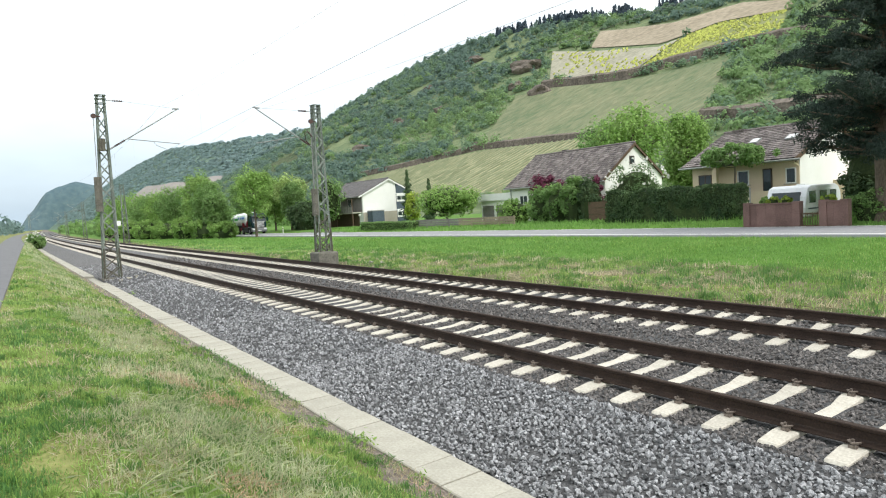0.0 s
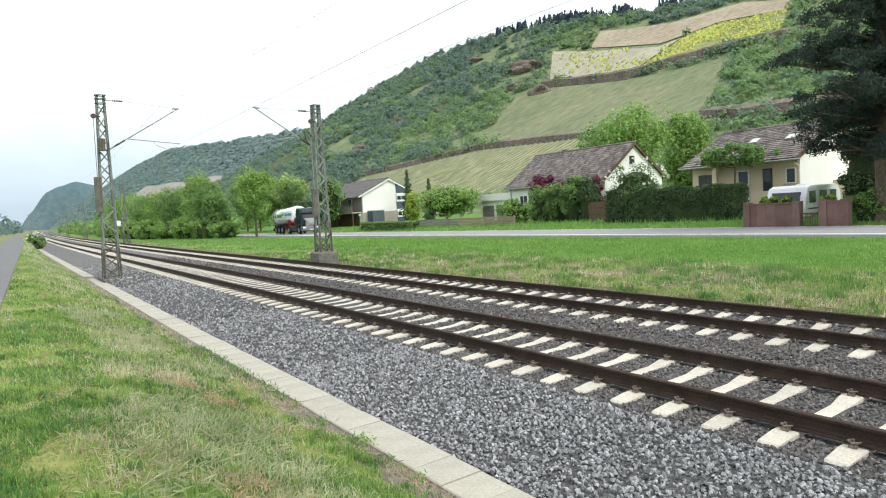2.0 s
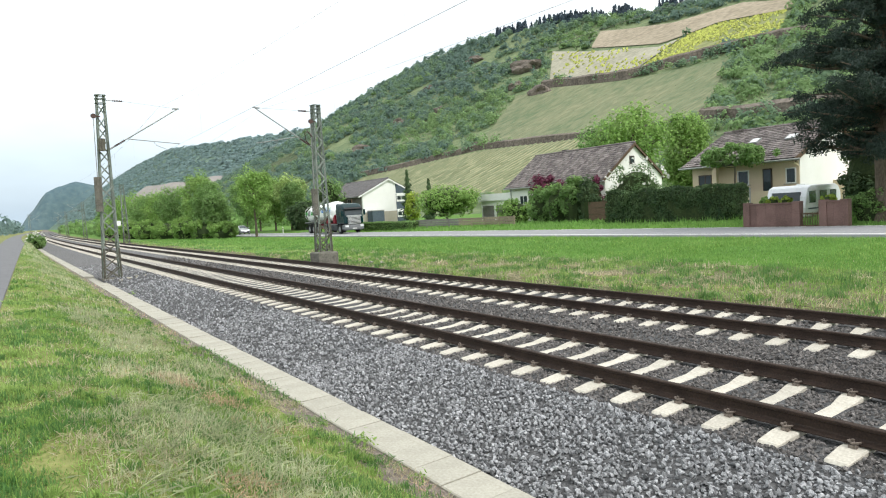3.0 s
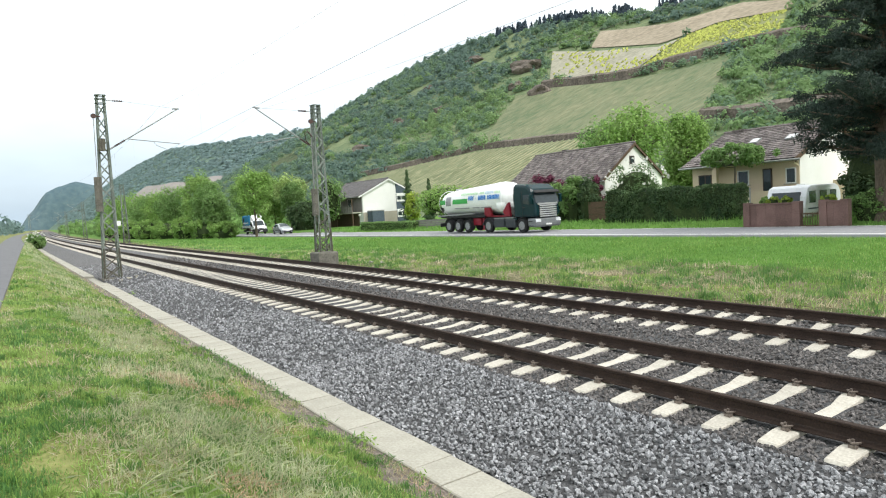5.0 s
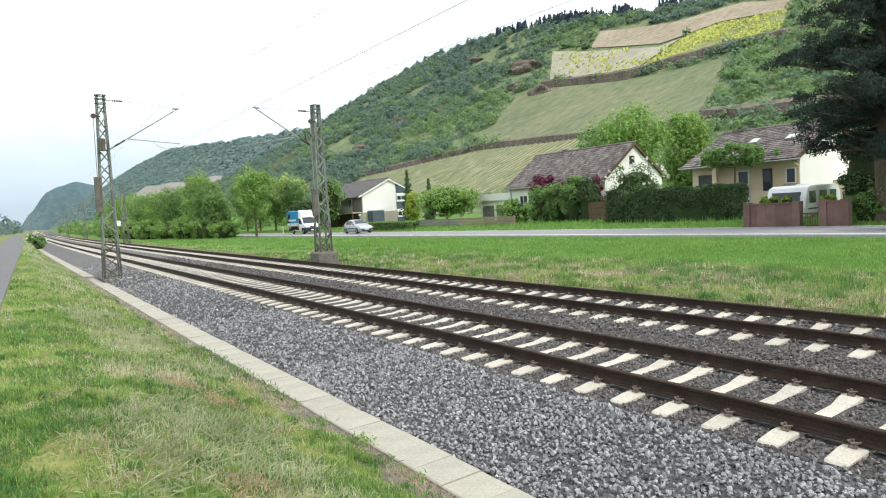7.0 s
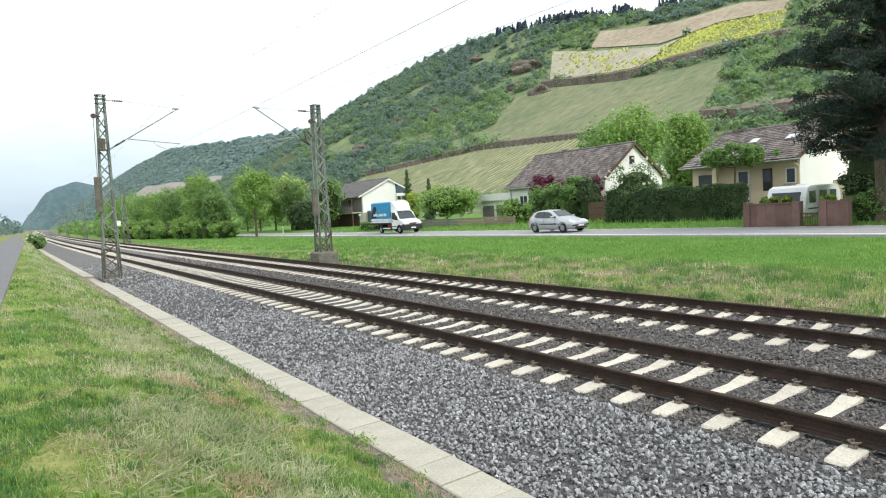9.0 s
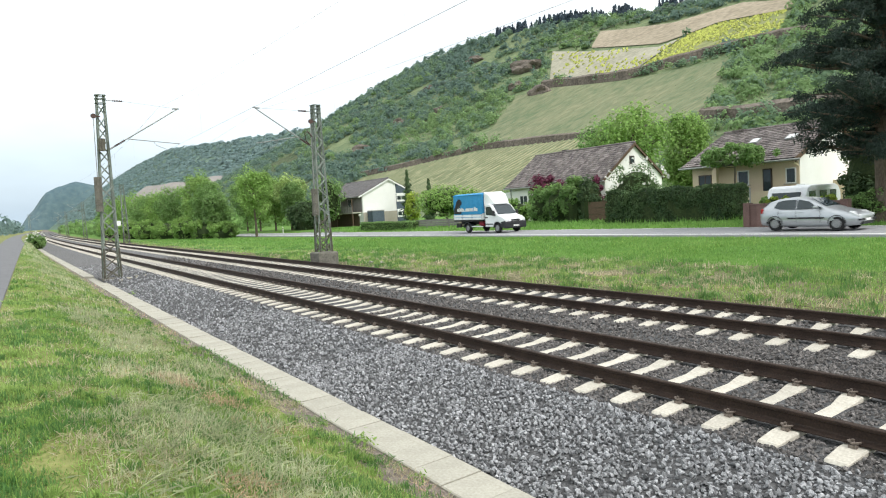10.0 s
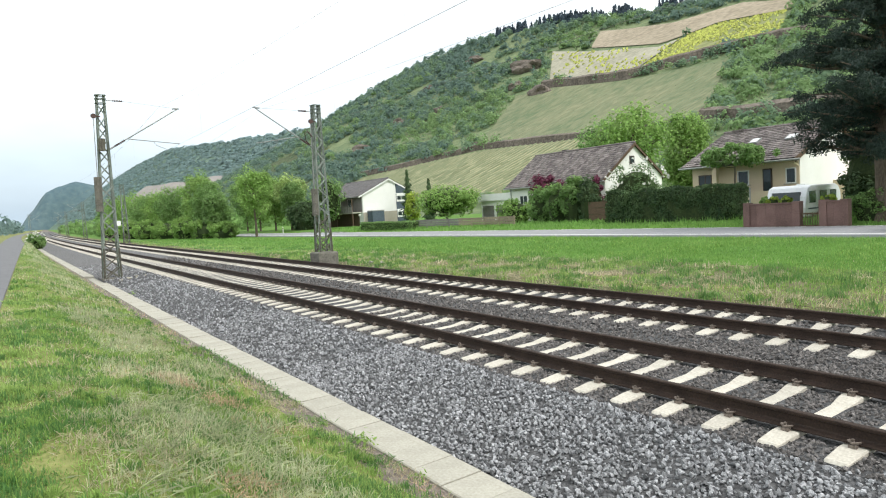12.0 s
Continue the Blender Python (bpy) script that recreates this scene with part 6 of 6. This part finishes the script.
bush(43.5, 37.6, gz(43.5, 37.6), 4.2, 0.9, 1.0, LEAF_PURPLE, "purple-leaved shrub in front of the house", 25, 60, 0.12)
for y, h, lf in ((40.0, 3.3, LEAF_MID), (37.9, 3.7, LEAF_MID), (36.0, 4.0, LEAF_MID), (34.2, 3.7, LEAF_MID)):
    bush(39.0, y, gz(39, y), h, 1.3, 1.35, LEAF_MID if y > 35 else LEAF_DARK, "tall evergreen hedge shrub with pale shoot tips", 40, 90, 0.11, group="evergreen shrubs by the house")
bush(42.0, 32.0, gz(42, 32), 4.8, 1.9, 2.9, LEAF_BLOSSOM, "green shrub sprinkled with white blossom clusters", 70, 90, 0.10, petals=48)
hedge(35.3, 36.9, 19.9, 29.6, gz(36, 24), 2.15, LEAF_DARK, "long clipped dark green hedge along the road", dens=230, size=0.085, wave=0.32)
hedge(35.0, 36.2, 55.4, 67.0, gz(35.5, 61), 0.85, LEAF_MID, "low clipped green hedge in front of the white house")
tree(46.5, 30.2, gz(46.5, 30.2), 8.8, 2.2, 4.0, LEAF_FRESH, "tall fresh green tree between the two houses", 150, 100, 0.12, 0.15)
tree(62.0, 47.5, gz(62, 47.5), 13.0, 5.0, 4.5, LEAF_FRESH, "large pale green willow behind the houses", 70, 60, 0.24, 0.3)
tree(64.0, 53.5, gz(64, 53.5), 12.6, 4.2, 4.2, LEAF_MID, "large green tree behind the houses", 60, 60, 0.24, 0.3)
tree(38.6, 21.7, gz(38.6, 21.7), 4.9, 1.2, 0.85, LEAF_MID, "flat-topped small tree trained in front of the house", 70, 90, 0.09, 0.07, ry=2.9)
for yy, zz, s in ((16.6, 1.72, 0.32), (15.9, 1.70, 0.25), (13.9, 1.66, 0.30), (17.0, 1.70, 0.22)):
    bush(33.05, yy, zz - 0.50, 0.55 + s * 0.4, s, s * 1.5, LEAF_YELLOW if s > 0.24 else LEAF_FRESH, "yellow flowering cushion plant on the brick wall", 20, 60, 0.05, category="plant", name="cushion_plant", group="wall-top plants")
bush(34.2, 12.3, gz(34.2, 12.3), 1.7, 0.9, 1.5, LEAF_MID, "leafy green bush beside the brick wall", 40, 70, 0.08)
bush(38.0, 14.0, gz(38, 14), 4.3, 1.5, 1.7, LEAF_DARK, "tall dark garden shrub beside the pine", 45, 80, 0.12)
bush(35.5, 10.6, gz(35.5, 10.6), 2.6, 1.1, 1.2, LEAF_MID, "leafy green bush under the pine", 40, 70, 0.1)


def pine(x, y, z, h):
    """Old black pine: bare dark trunk, long level limbs and flat needle clumps."""
    root = empty("pine_tree", pose(x, y, z), "large dark pine with spreading level branches", "tree")
    part("trunk", Mesh().tube([(0, 0, -0.2), (0.1, 0, 3), (0, 0.1, 7), (0.1, 0, 11), (0, 0, h)], [0.42, 0.36, 0.3, 0.2, 0.05], 12), BARK, root)
    ps, ns = [], []
    for i in range(120):
        zz = 3.3 + (h - 3.9) * (i / 119) ** 1.15
        a = RNG.uniform(0, 2 * math.pi)
        reach = float(np.interp(zz, [3.8, 4.6, 6, 8, 10, 12, 15.5], [3.4, 4.5, 5.0, 4.5, 3.1, 2.1, 0.5])) * RNG.uniform(0.6, 1.08)
        e = Vector((reach * math.cos(a), reach * math.sin(a), zz + RNG.uniform(-0.2, 0.6)))
        part("limb", Mesh().tube([(0, 0, zz - 0.3), (e.x * 0.5, e.y * 0.5, zz - 0.1), e], [0.09, 0.06, 0.02], 6), BARK, root)
        for q in range(7):
            c = np.array(Vector((0, 0, zz)).lerp(e, 0.22 + 0.78 * q / 6)) + RNG.normal(size=3) * np.array([0.30, 0.30, 0.20])
            k = 125
            d = directions(k)
            ps.append(c + d * np.array([0.50, 0.50, 0.34]) * RNG.uniform(0.3, 1, (k, 1)))
            ns.append(d + 0.8 * RNG.normal(size=d.shape))
    v, f = leaves(np.concatenate(ps), np.concatenate(ns), 0.11, 0.23)
    obj("crown", leaf_data("needles", v, f, NEEDLE), parent=root, label="dense dark needle clumps")


pine(34.0, 11.9, gz(34.0, 11.9), 15.5)
# ---------------------------------------------------------------- ballast stones
def stone_shapes(n, seed):
    rs = np.random.default_rng(seed)
    out = []
    for _ in range(n):
        bm = bmesh.new()
        for p in rs.normal(size=(11, 3)):
            p = p / np.linalg.norm(p) * rs.uniform(0.75, 1.1) * np.array([1.0, rs.uniform(0.65, 0.95), rs.uniform(0.55, 0.8)])
            bm.verts.new(p)
        r = bmesh.ops.convex_hull(bm, input=bm.verts)
        bmesh.ops.delete(bm, geom=list({g for g in r["geom_interior"] + r["geom_unused"] if isinstance(g, bmesh.types.BMVert)}), context="VERTS")
        me = bpy.data.meshes.new("stone")
        bm.to_mesh(me)
        bm.free()
        out.append(me)
    return out


SHAPES = stone_shapes(10, 3)
for me_ in SHAPES:
    me_.materials.append(BALLAST)


def on_sleeper(u, y, extra=0.0):
    for c, y0 in ((TRACK_1, 2.403), (TRACK_2, 2.55)):
        if abs(u - c) < 1.26:
            k = (y - y0) / 0.6
            if abs(k - round(k)) * 0.6 < 0.118 + extra or abs(abs(u - c) - 0.7535) < 0.09:
                return True
    return False


def ballast():
    bed = bpy.data.objects["ballast_bed"]
    arr = []
    for me in SHAPES:
        v = np.empty(len(me.vertices) * 3)
        me.vertices.foreach_get("co", v)
        arr.append((v.reshape(-1, 3), [tuple(p.vertices) for p in me.polygons]))
    vs, fs, base = {0: [], 1: []}, {0: [], 1: []}, {0: 0, 1: 0}
    singles = 0
    for r0, r1, dens, size in ((4.5, 7.5, 640, 0.029), (7.5, 11, 540, 0.030), (11, 17, 215, 0.037), (17, 30, 85, 0.042), (30, 48, 24, 0.052)):
        n = int(dens * math.pi * (r1 * r1 - r0 * r0) * 0.19)
        for _ in range(n):
            r, az = math.sqrt(random.uniform(r0 * r0, r1 * r1)), radians(random.uniform(4, 73))
            x, y = r * math.sin(az), r * math.cos(az)
            u = x - bend(y)
            if not 3.68 < u < 13.9 or on_sleeper(u, y, max(0.0, size - 0.031) * 2.5):
                continue
            if r > 15 and any(abs(u - c) < 1.3 for c in (TRACK_1, TRACK_2)):
                continue
            k = random.randrange(len(arr))
            s = size * random.uniform(0.55, 1.35)
            m = Euler((random.uniform(0, 6.3), random.uniform(0, 6.3), random.uniform(0, 6.3))).to_matrix()
            z = bed_z(u) + s * random.uniform(0.05, 0.85) * (0.5 if any(abs(u - c) < 1.4 for c in (TRACK_1, TRACK_2)) else 1.0)
            if singles < 300 and r < 6.2:
                singles += 1
                ob = obj("stone", SHAPES[k], parent=bed)
                ob.matrix_basis = Matrix.LocRotScale((x, y, z), m.to_quaternion(), (s, s, s))
                continue
            g = 1 if u > TRACK_1 - 1.35 else 0
            v, f = arr[k]
            w = v @ (np.array(m).T * s) + np.array([x, y, z])
            vs[g].append(w)
            b = base[g]
            fs[g].extend(tuple(i + b for i in q) for q in f)
            base[g] += len(w)
    for g, mt in ((0, BALLAST), (1, STONE_RUST)):
        me = bpy.data.meshes.new("ballast_stones")
        me.from_pydata(np.concatenate(vs[g]).tolist(), [], fs[g])
        me.materials.append(mt)
        obj("stone_mass", me, parent=bed, kind="stuff", label="loose angular grey crushed stones" if g == 0 else "rust-dusted crushed stones between the rails")


ballast()

# ---------------------------------------------------------------- grass
BLADE_FRESH = leafy("fresh grass blades", (0.20, 0.34, 0.055), (0.40, 0.52, 0.13), 0.5, 0.25)
BLADE_DARK = leafy("deep green grass blades", (0.10, 0.22, 0.045), (0.20, 0.34, 0.08), 0.5, 0.25)
BLADE_CUT = leafy("wilted grass clippings", (0.34, 0.39, 0.16), (0.60, 0.62, 0.32), 0.4, 0.25)
BLADE_RUST = leafy("orange dead grass", (0.48, 0.35, 0.17), (0.74, 0.56, 0.31), 0.4, 0.25)
BLADE_DRY = leafy("dry straw blades", (0.44, 0.40, 0.20), (0.68, 0.62, 0.34), 0.4, 0.25)
BLADE_MEADOW = leafy("meadow blades", (0.135, 0.28, 0.04), (0.235, 0.41, 0.08), 0.5, 0.2)


def blades(pts, h, w, tilt, material, name, label, plain=False):
    """Thin tapered blades, each bending over its own way."""
    n = len(pts)
    a = RNG.uniform(0, 2 * math.pi, n)
    t = np.clip(np.abs(RNG.normal(size=n)) * tilt, 0, 1.45)
    hh = h * RNG.uniform(0.5, 1.4, n)
    d = np.stack([np.cos(a) * np.sin(t), np.sin(a) * np.sin(t), np.cos(t)], 1) * hh[:, None]
    sd = np.stack([-np.sin(a), np.cos(a), np.zeros(n)], 1) * (w * RNG.uniform(0.6, 1.3, n))[:, None]
    mid = pts + d * 0.55 + np.array([0, 0, 1]) * (hh * 0.08)[:, None]
    tip = pts + d
    if plain:
        v, f = np.stack([pts - sd, pts + sd, tip], 1).reshape(-1, 3), np.arange(n * 3).reshape(-1, 3)
    else:
        v = np.stack([pts - sd, pts + sd, mid + sd * 0.8, tip, mid - sd * 0.8], 1).reshape(-1, 3)
        f = np.arange(n * 5).reshape(-1, 5)
    obj(name, leaf_data(name, v, f, material), kind="stuff", label=label, category="grass")


def scatter(n, x0, x1, y0, y1, keep, on_bank=True):
    pts = []
    for _ in range(n):
        y = y0 + (y1 - y0) * random.random()
        lo = path_edge(y) + 0.02 if on_bank else x0
        u = random.uniform(lo, x1)
        if keep(u, y):
            x = u + bend(y) if on_bank else u
            pts.append((x, y, ground_z(x, y) - 0.005))
    return np.array(pts)


def patch(u, y):
    return noise.noise((u * 0.75, y * 0.55, 11)) + 0.6 * noise.noise((u * 2.3, y * 2.0, 4))


def edge_thin(u):
    return random.random() < (1.0 if u < 2.5 else max(0.0, (3.12 - u) / 0.62) * 0.8)


def worn(u, y):
    """Where the mown cuttings lie: a ragged band along the middle of the bank."""
    return 0.95 - 0.8 * abs(u - 1.7 - 0.25 * math.sin(y * 0.7)) + 0.9 * noise.noise((u * 1.3, y * 0.8, 17)) + 0.5 * noise.noise((u * 3.5, y * 3.0, 23))


for y0, y1, n, h, w in ((1.5, 8.5, 90000, 0.06, 0.0045), (8.5, 18, 60000, 0.065, 0.0075), (18, 55, 40000, 0.075, 0.014), (55, 130, 9000, 0.14, 0.03)):
    far = y0 > 8.6
    blades(scatter(int(n * 0.55), 0, 3.1, y0, y1, lambda u, y: (patch(u, y) > -0.1 or random.random() < 0.6) and (worn(u, y) < 0.7 or random.random() < 0.4) and edge_thin(u)), h * 0.85, w, 1.1, BLADE_FRESH, "bank_grass", "short fresh green grass on the mown bank", far)
    blades(scatter(int(n * 0.45), 0, 3.1, y0, y1, lambda u, y: patch(u + 7, y) > 0.0 and edge_thin(u)), h * 0.95, w * 1.1, 1.0, BLADE_DARK, "bank_grass", "deeper green grass tufts on the bank", far)
    blades(scatter(int(n * 0.40), 0, 3.1, y0, y1, lambda u, y: patch(u, y) < 0.05 - 0.75 * random.random() + 0.08 * (u - 1.2)), h * 1.5, w * 0.6, 1.5, BLADE_DRY, "cut_grass", "dry straw-coloured cut grass lying on the bank", far)
    blades(scatter(int(n * 0.5), 0, 3.0, y0, y1, lambda u, y: worn(u, y) > 0.35 + 0.6 * random.random()), h * 1.9, w * 0.75, 1.9, BLADE_CUT, "cut_grass", "wilted grey-green clippings lying in swathes", far)
    blades(scatter(int(n * 0.16), 0, 3.1, y0, y1, lambda u, y: noise.noise((u * 1.1, y * 0.8, 52)) > 0.18 + 0.3 * random.random() and u > 0.9), h * 1.3, w * 0.8, 1.4, BLADE_RUST, "dead_grass", "orange-brown patches of dead grass", far)


def tufts(count, y0, y1, per, h, w, material, label):
    """Clumps of longer blades that the mower left standing."""
    pts = []
    for _ in range(count):
        y = random.uniform(y0, y1)
        u = random.uniform(path_edge(y) + 0.05, 2.9)
        if patch(u + 3, y) < -0.1:
            continue
        r = random.uniform(0.03, 0.13)
        for _ in range(per):
            a, q = random.uniform(0, 6.283), r * random.random()
            x, yy = u + bend(y) + q * math.cos(a), y + q * math.sin(a)
            pts.append((x, yy, ground_z(x, yy) - 0.005))
    blades(np.array(pts), h, w, 0.75, material, "grass_tuft", label)


tufts(240, 2.0, 9.0, 60, 0.085, 0.005, BLADE_FRESH, "longer fresh green tufts on the bank")
tufts(300, 2.0, 9.0, 60, 0.07, 0.006, BLADE_DARK, "longer deep green tufts on the bank")
tufts(260, 9.0, 26.0, 34, 0.09, 0.010, BLADE_FRESH, "longer fresh green tufts on the bank")
tufts(160, 9.0, 26.0, 34, 0.085, 0.011, BLADE_DARK, "longer deep green tufts on the bank")


def heap(spots, count, spread, h, w, material, name, label):
    """Loose stalks heaped flat round a few spots on the bank."""
    pts = []
    for cx, cy in spots:
        for _ in range(count):
            x, y = random.gauss(cx, spread), random.gauss(cy, spread * 1.3)
            pts.append((x, y, ground_z(x, y) + random.uniform(0.0, 0.03)))
    blades(np.array(pts), h, w, 2.2, material, name, label)


heap([(1.66, 9.1), (1.80, 8.7), (2.0, 7.9), (1.35, 4.7)], 520, 0.14, 0.075, 0.004, BLADE_RUST, "dead_grass", "orange-brown clump of dead grass on the bank")
heap([(1.66, 9.1)], 420, 0.12, 0.12, 0.006, BLADE_DRY, "dead_grass", "bleached heart of a dead grass clump")
heap([(1.14, 5.03), (1.2, 7.39), (1.9, 6.2), (0.9, 5.6), (0.75, 4.6)], 170, 0.22, 0.15, 0.003, BLADE_CUT, "cut_grass", "heaped pale stalks left by the mower")


heap([(3.10 + random.uniform(-0.05, 0.08), 8.6 + 0.42 * i) for i in range(12)] + [(3.0, 5.6), (3.04, 6.4), (2.98, 7.3)], 60, 0.09, 0.09, 0.006, BLADE_DARK, "edge_grass", "grass creeping over the edge of the trough covers")


def meadow_start(y):
    return 17.6 + 1.6 * noise.noise((y * 0.22, 3.0, 0)) + 0.9 * noise.noise((y * 0.9, 8.0, 0))


for y0, y1, n, h, w, dry in ((2.5, 20, 70000, 0.095, 0.011, 1.0), (20, 45, 40000, 0.12, 0.019, 0.6), (45, 110, 16000, 0.16, 0.04, 0.15)):
    blades(scatter(n, 15.0, 27.0, y0, y1, lambda u, y: u < road_x(y) - 2.9 and random.random() < min(1, max(0.0, 0.35 + (u - meadow_start(y)) / 1.6)), False), h, w, 0.75, BLADE_MEADOW, "meadow_grass", "lush green meadow grass between track and road", True)
    blades(scatter(int(n * 0.2), 15.5, 27.0, y0, y1, lambda u, y: u < road_x(y) - 2.9 and noise.noise((u * 0.35, y * 0.22, 66)) > -0.05, False), h * 1.25, w, 0.6, BLADE_FRESH, "meadow_grass", "paler yellow-green drifts in the meadow", True)
    blades(scatter(int(n * 0.22 * dry), 14.0, 21.0, y0, y1, lambda u, y: random.random() < 1.1 - (u - 14.0) / 7.0 and noise.noise((u * 0.45, y * 0.3, 2)) > -0.15, False), h * 1.1, w * 0.7, 1.6, BLADE_DRY, "verge_straw", "dry tangled straw along the edge of the meadow", True)
    blades(scatter(int(n * 0.14 * dry), 14.0, 18.0, y0, y1, lambda u, y: noise.noise((u * 0.6, y * 0.3, 77)) > 0.05, False), h * 1.1, w * 0.7, 1.5, BLADE_RUST, "verge_straw", "brown withered stalks beside the ballast", True)
    blades(scatter(int(n * 0.5), 14.0, 19.5, y0, y1, lambda u, y: noise.noise((u * 0.5, y * 0.35, 8)) > 0.0, False), h * 0.7, w, 0.9, BLADE_FRESH, "verge_grass", "green grass tufts along the edge of the meadow", True)
    blades(scatter(int(n * 0.45), 14.2, 20.0, y0, y1, lambda u, y: noise.noise((u * 0.7, y * 0.5, 91)) > 0.2, False), h * 1.3, w * 1.1, 0.7, BLADE_DARK, "verge_grass", "taller deep green weeds along the edge of the meadow", True)
clump = {0: [], 1: [], 2: []}
for _ in range(520):
    cy_ = random.uniform(2.5, 42)
    cx_ = 14.1 + 5.2 * random.random() ** 1.3
    r_ = random.uniform(0.10, 0.38)
    g_ = random.choice((0, 0, 1, 1, 2))
    for _ in range(int(120 * r_) + 14):
        a_, q_ = random.uniform(0, 6.283), r_ * random.random()
        x_, y_ = cx_ + q_ * math.cos(a_), cy_ + q_ * 1.5 * math.sin(a_)
        clump[g_].append((x_, y_, ground_z(x_, y_) - 0.01))
blades(np.array(clump[0]), 0.17, 0.012, 0.7, BLADE_DARK, "verge_weeds", "dense deep green weed clumps beside the ballast")
blades(np.array(clump[1]), 0.15, 0.012, 0.8, BLADE_FRESH, "verge_weeds", "fresh green weed clumps beside the ballast")
blades(np.array(clump[2]), 0.20, 0.009, 1.3, BLADE_DRY, "verge_straw", "pale heaps of withered stalks beside the ballast")
blades(scatter(14000, 31.9, 40.0, 8, 80, lambda u, y: u > road_x(y) + 3.05, False), 0.3, 0.03, 0.5, BLADE_MEADOW, "roadside_grass", "uncut green grass along the far side of the road", True)


def weed(x, y, z, s, n=60):
    d = directions(n)
    d[:, 2] = np.abs(d[:, 2]) * 1.3
    p = d * s * RNG.uniform(0.3, 1, (n, 1))
    v, f = leaves(p, d + RNG.normal(size=d.shape) * 0.6, s * 0.16, 0.5)
    root = empty("weed", pose(x, y, z), "small leafy green weed beside the trough covers", "plant", "weeds along the trough")
    obj("foliage", leaf_data("weed", v, f, BLADE_FRESH), parent=root)
    part("stem", Mesh().tube([(0, 0, -0.02), (0, 0, s * 0.7)], 0.004, 5), BLADE_FRESH, root)


weed(3.08, 6.15, -0.2, 0.17)
for x, y, s in ((3.06, 5.0, 0.12), (3.1, 8.2, 0.10), (3.72, 26.0, 0.15), (3.05, 10.5, 0.12), (3.04, 7.1, 0.09), (3.0, 12.4, 0.14)):
    weed(x, y, -0.22, s, 40)
for i, (x, y, s) in enumerate(((4.6, 32.6, 0.16), (5.0, 33.0, 0.13), (4.2, 32.3, 0.14), (4.85, 32.2, 0.10), (5.3, 32.5, 0.10), (14.9, 27.6, 0.2), (15.3, 27.2, 0.15))):
    ob = obj("rubble_stone", SHAPES[i % 10], label="pale lump of broken concrete near the mast foot", category="stone", group="rubble lumps")
    ob.matrix_basis = Matrix.LocRotScale((x, y, (bed_z(x) if x < 14 else -0.28) + s * 0.3), Euler((0.3 * i, 0.5 * i, i)).to_quaternion(), (s, s, s * 0.7))
    ob.data = ob.data.copy()
    ob.data.materials[0] = CONCRETE
# ---------------------------------------------------------------- movement
def on_route(y):
    near = min(1.0, max(0.0, (65 - y) / 45))
    return pose(road_x(y) - 0.9 * near, y - 0.32 * near, road_z(y), 0, 0, -90 - 1.55)


TANKER, CAR, VAN = tanker_lorry(), hatchback(), box_van()
# time and place of the front of each vehicle along the road
TANKER_RUN = [(0.0, 97.5), (1.0, 87.0), (1.5, 81.6), (2.0, 75.7), (2.5, 69.6), (2.9, 64.3), (3.2, 60.0), (4.0, 47.2), (4.8, 34.3), (5.5, 22.6), (6.0, 14.4), (6.5, 6.2), (7.0, -2.0)]
CAR_RUN = [(4.0, 94.0), (4.8, 86.0), (5.5, 78.0), (6.5, 65.6), (7.2, 56.4), (9.0, 27.6), (9.5, 19.25), (9.9, 12.8)]
VAN_RUN = [(4.0, 106.0), (4.8, 98.0), (5.5, 91.0), (6.0, 85.8), (6.5, 80.5), (7.2, 72.3), (9.0, 49.5), (9.9, 36.0), (10.5, 26.0), (11.3, 13.3)]


def run_at(run, t):
    (t0, a0), (t1, a1) = run[0], run[1]
    if t <= t0:
        return a0 + (t - t0) * (a1 - a0) / (t1 - t0)
    (p0, b0), (p1, b1) = run[-2], run[-1]
    if t >= p1:
        return b1 + (t - p1) * (b1 - b0) / (p1 - p0)
    return float(np.interp(t, [r[0] for r in run], [r[1] for r in run]))


def smooth_run(run, t):
    """The run, evened over a second."""
    return sum(run_at(run, t + d) for d in (-0.5, -0.3, -0.1, 0.1, 0.3, 0.5)) / 6


def motions():
    for (thing, wheels, radius), run in ((TANKER, TANKER_RUN), (CAR, CAR_RUN), (VAN, VAN_RUN)):
        walk(thing, [(i * 0.25, on_route(smooth_run(run, i * 0.25))) for i in range(49)])
        start = smooth_run(run, 0)
        for w in wheels:
            at = w.location.copy()
            rows = []
            for i in range(361):
                turn = math.degrees((start - smooth_run(run, i / 30)) / radius)
                rows.append((i / 30, pose(*at, 0, min(turn, 84.0 * i), 0)))
            walk(w, rows)


motions()
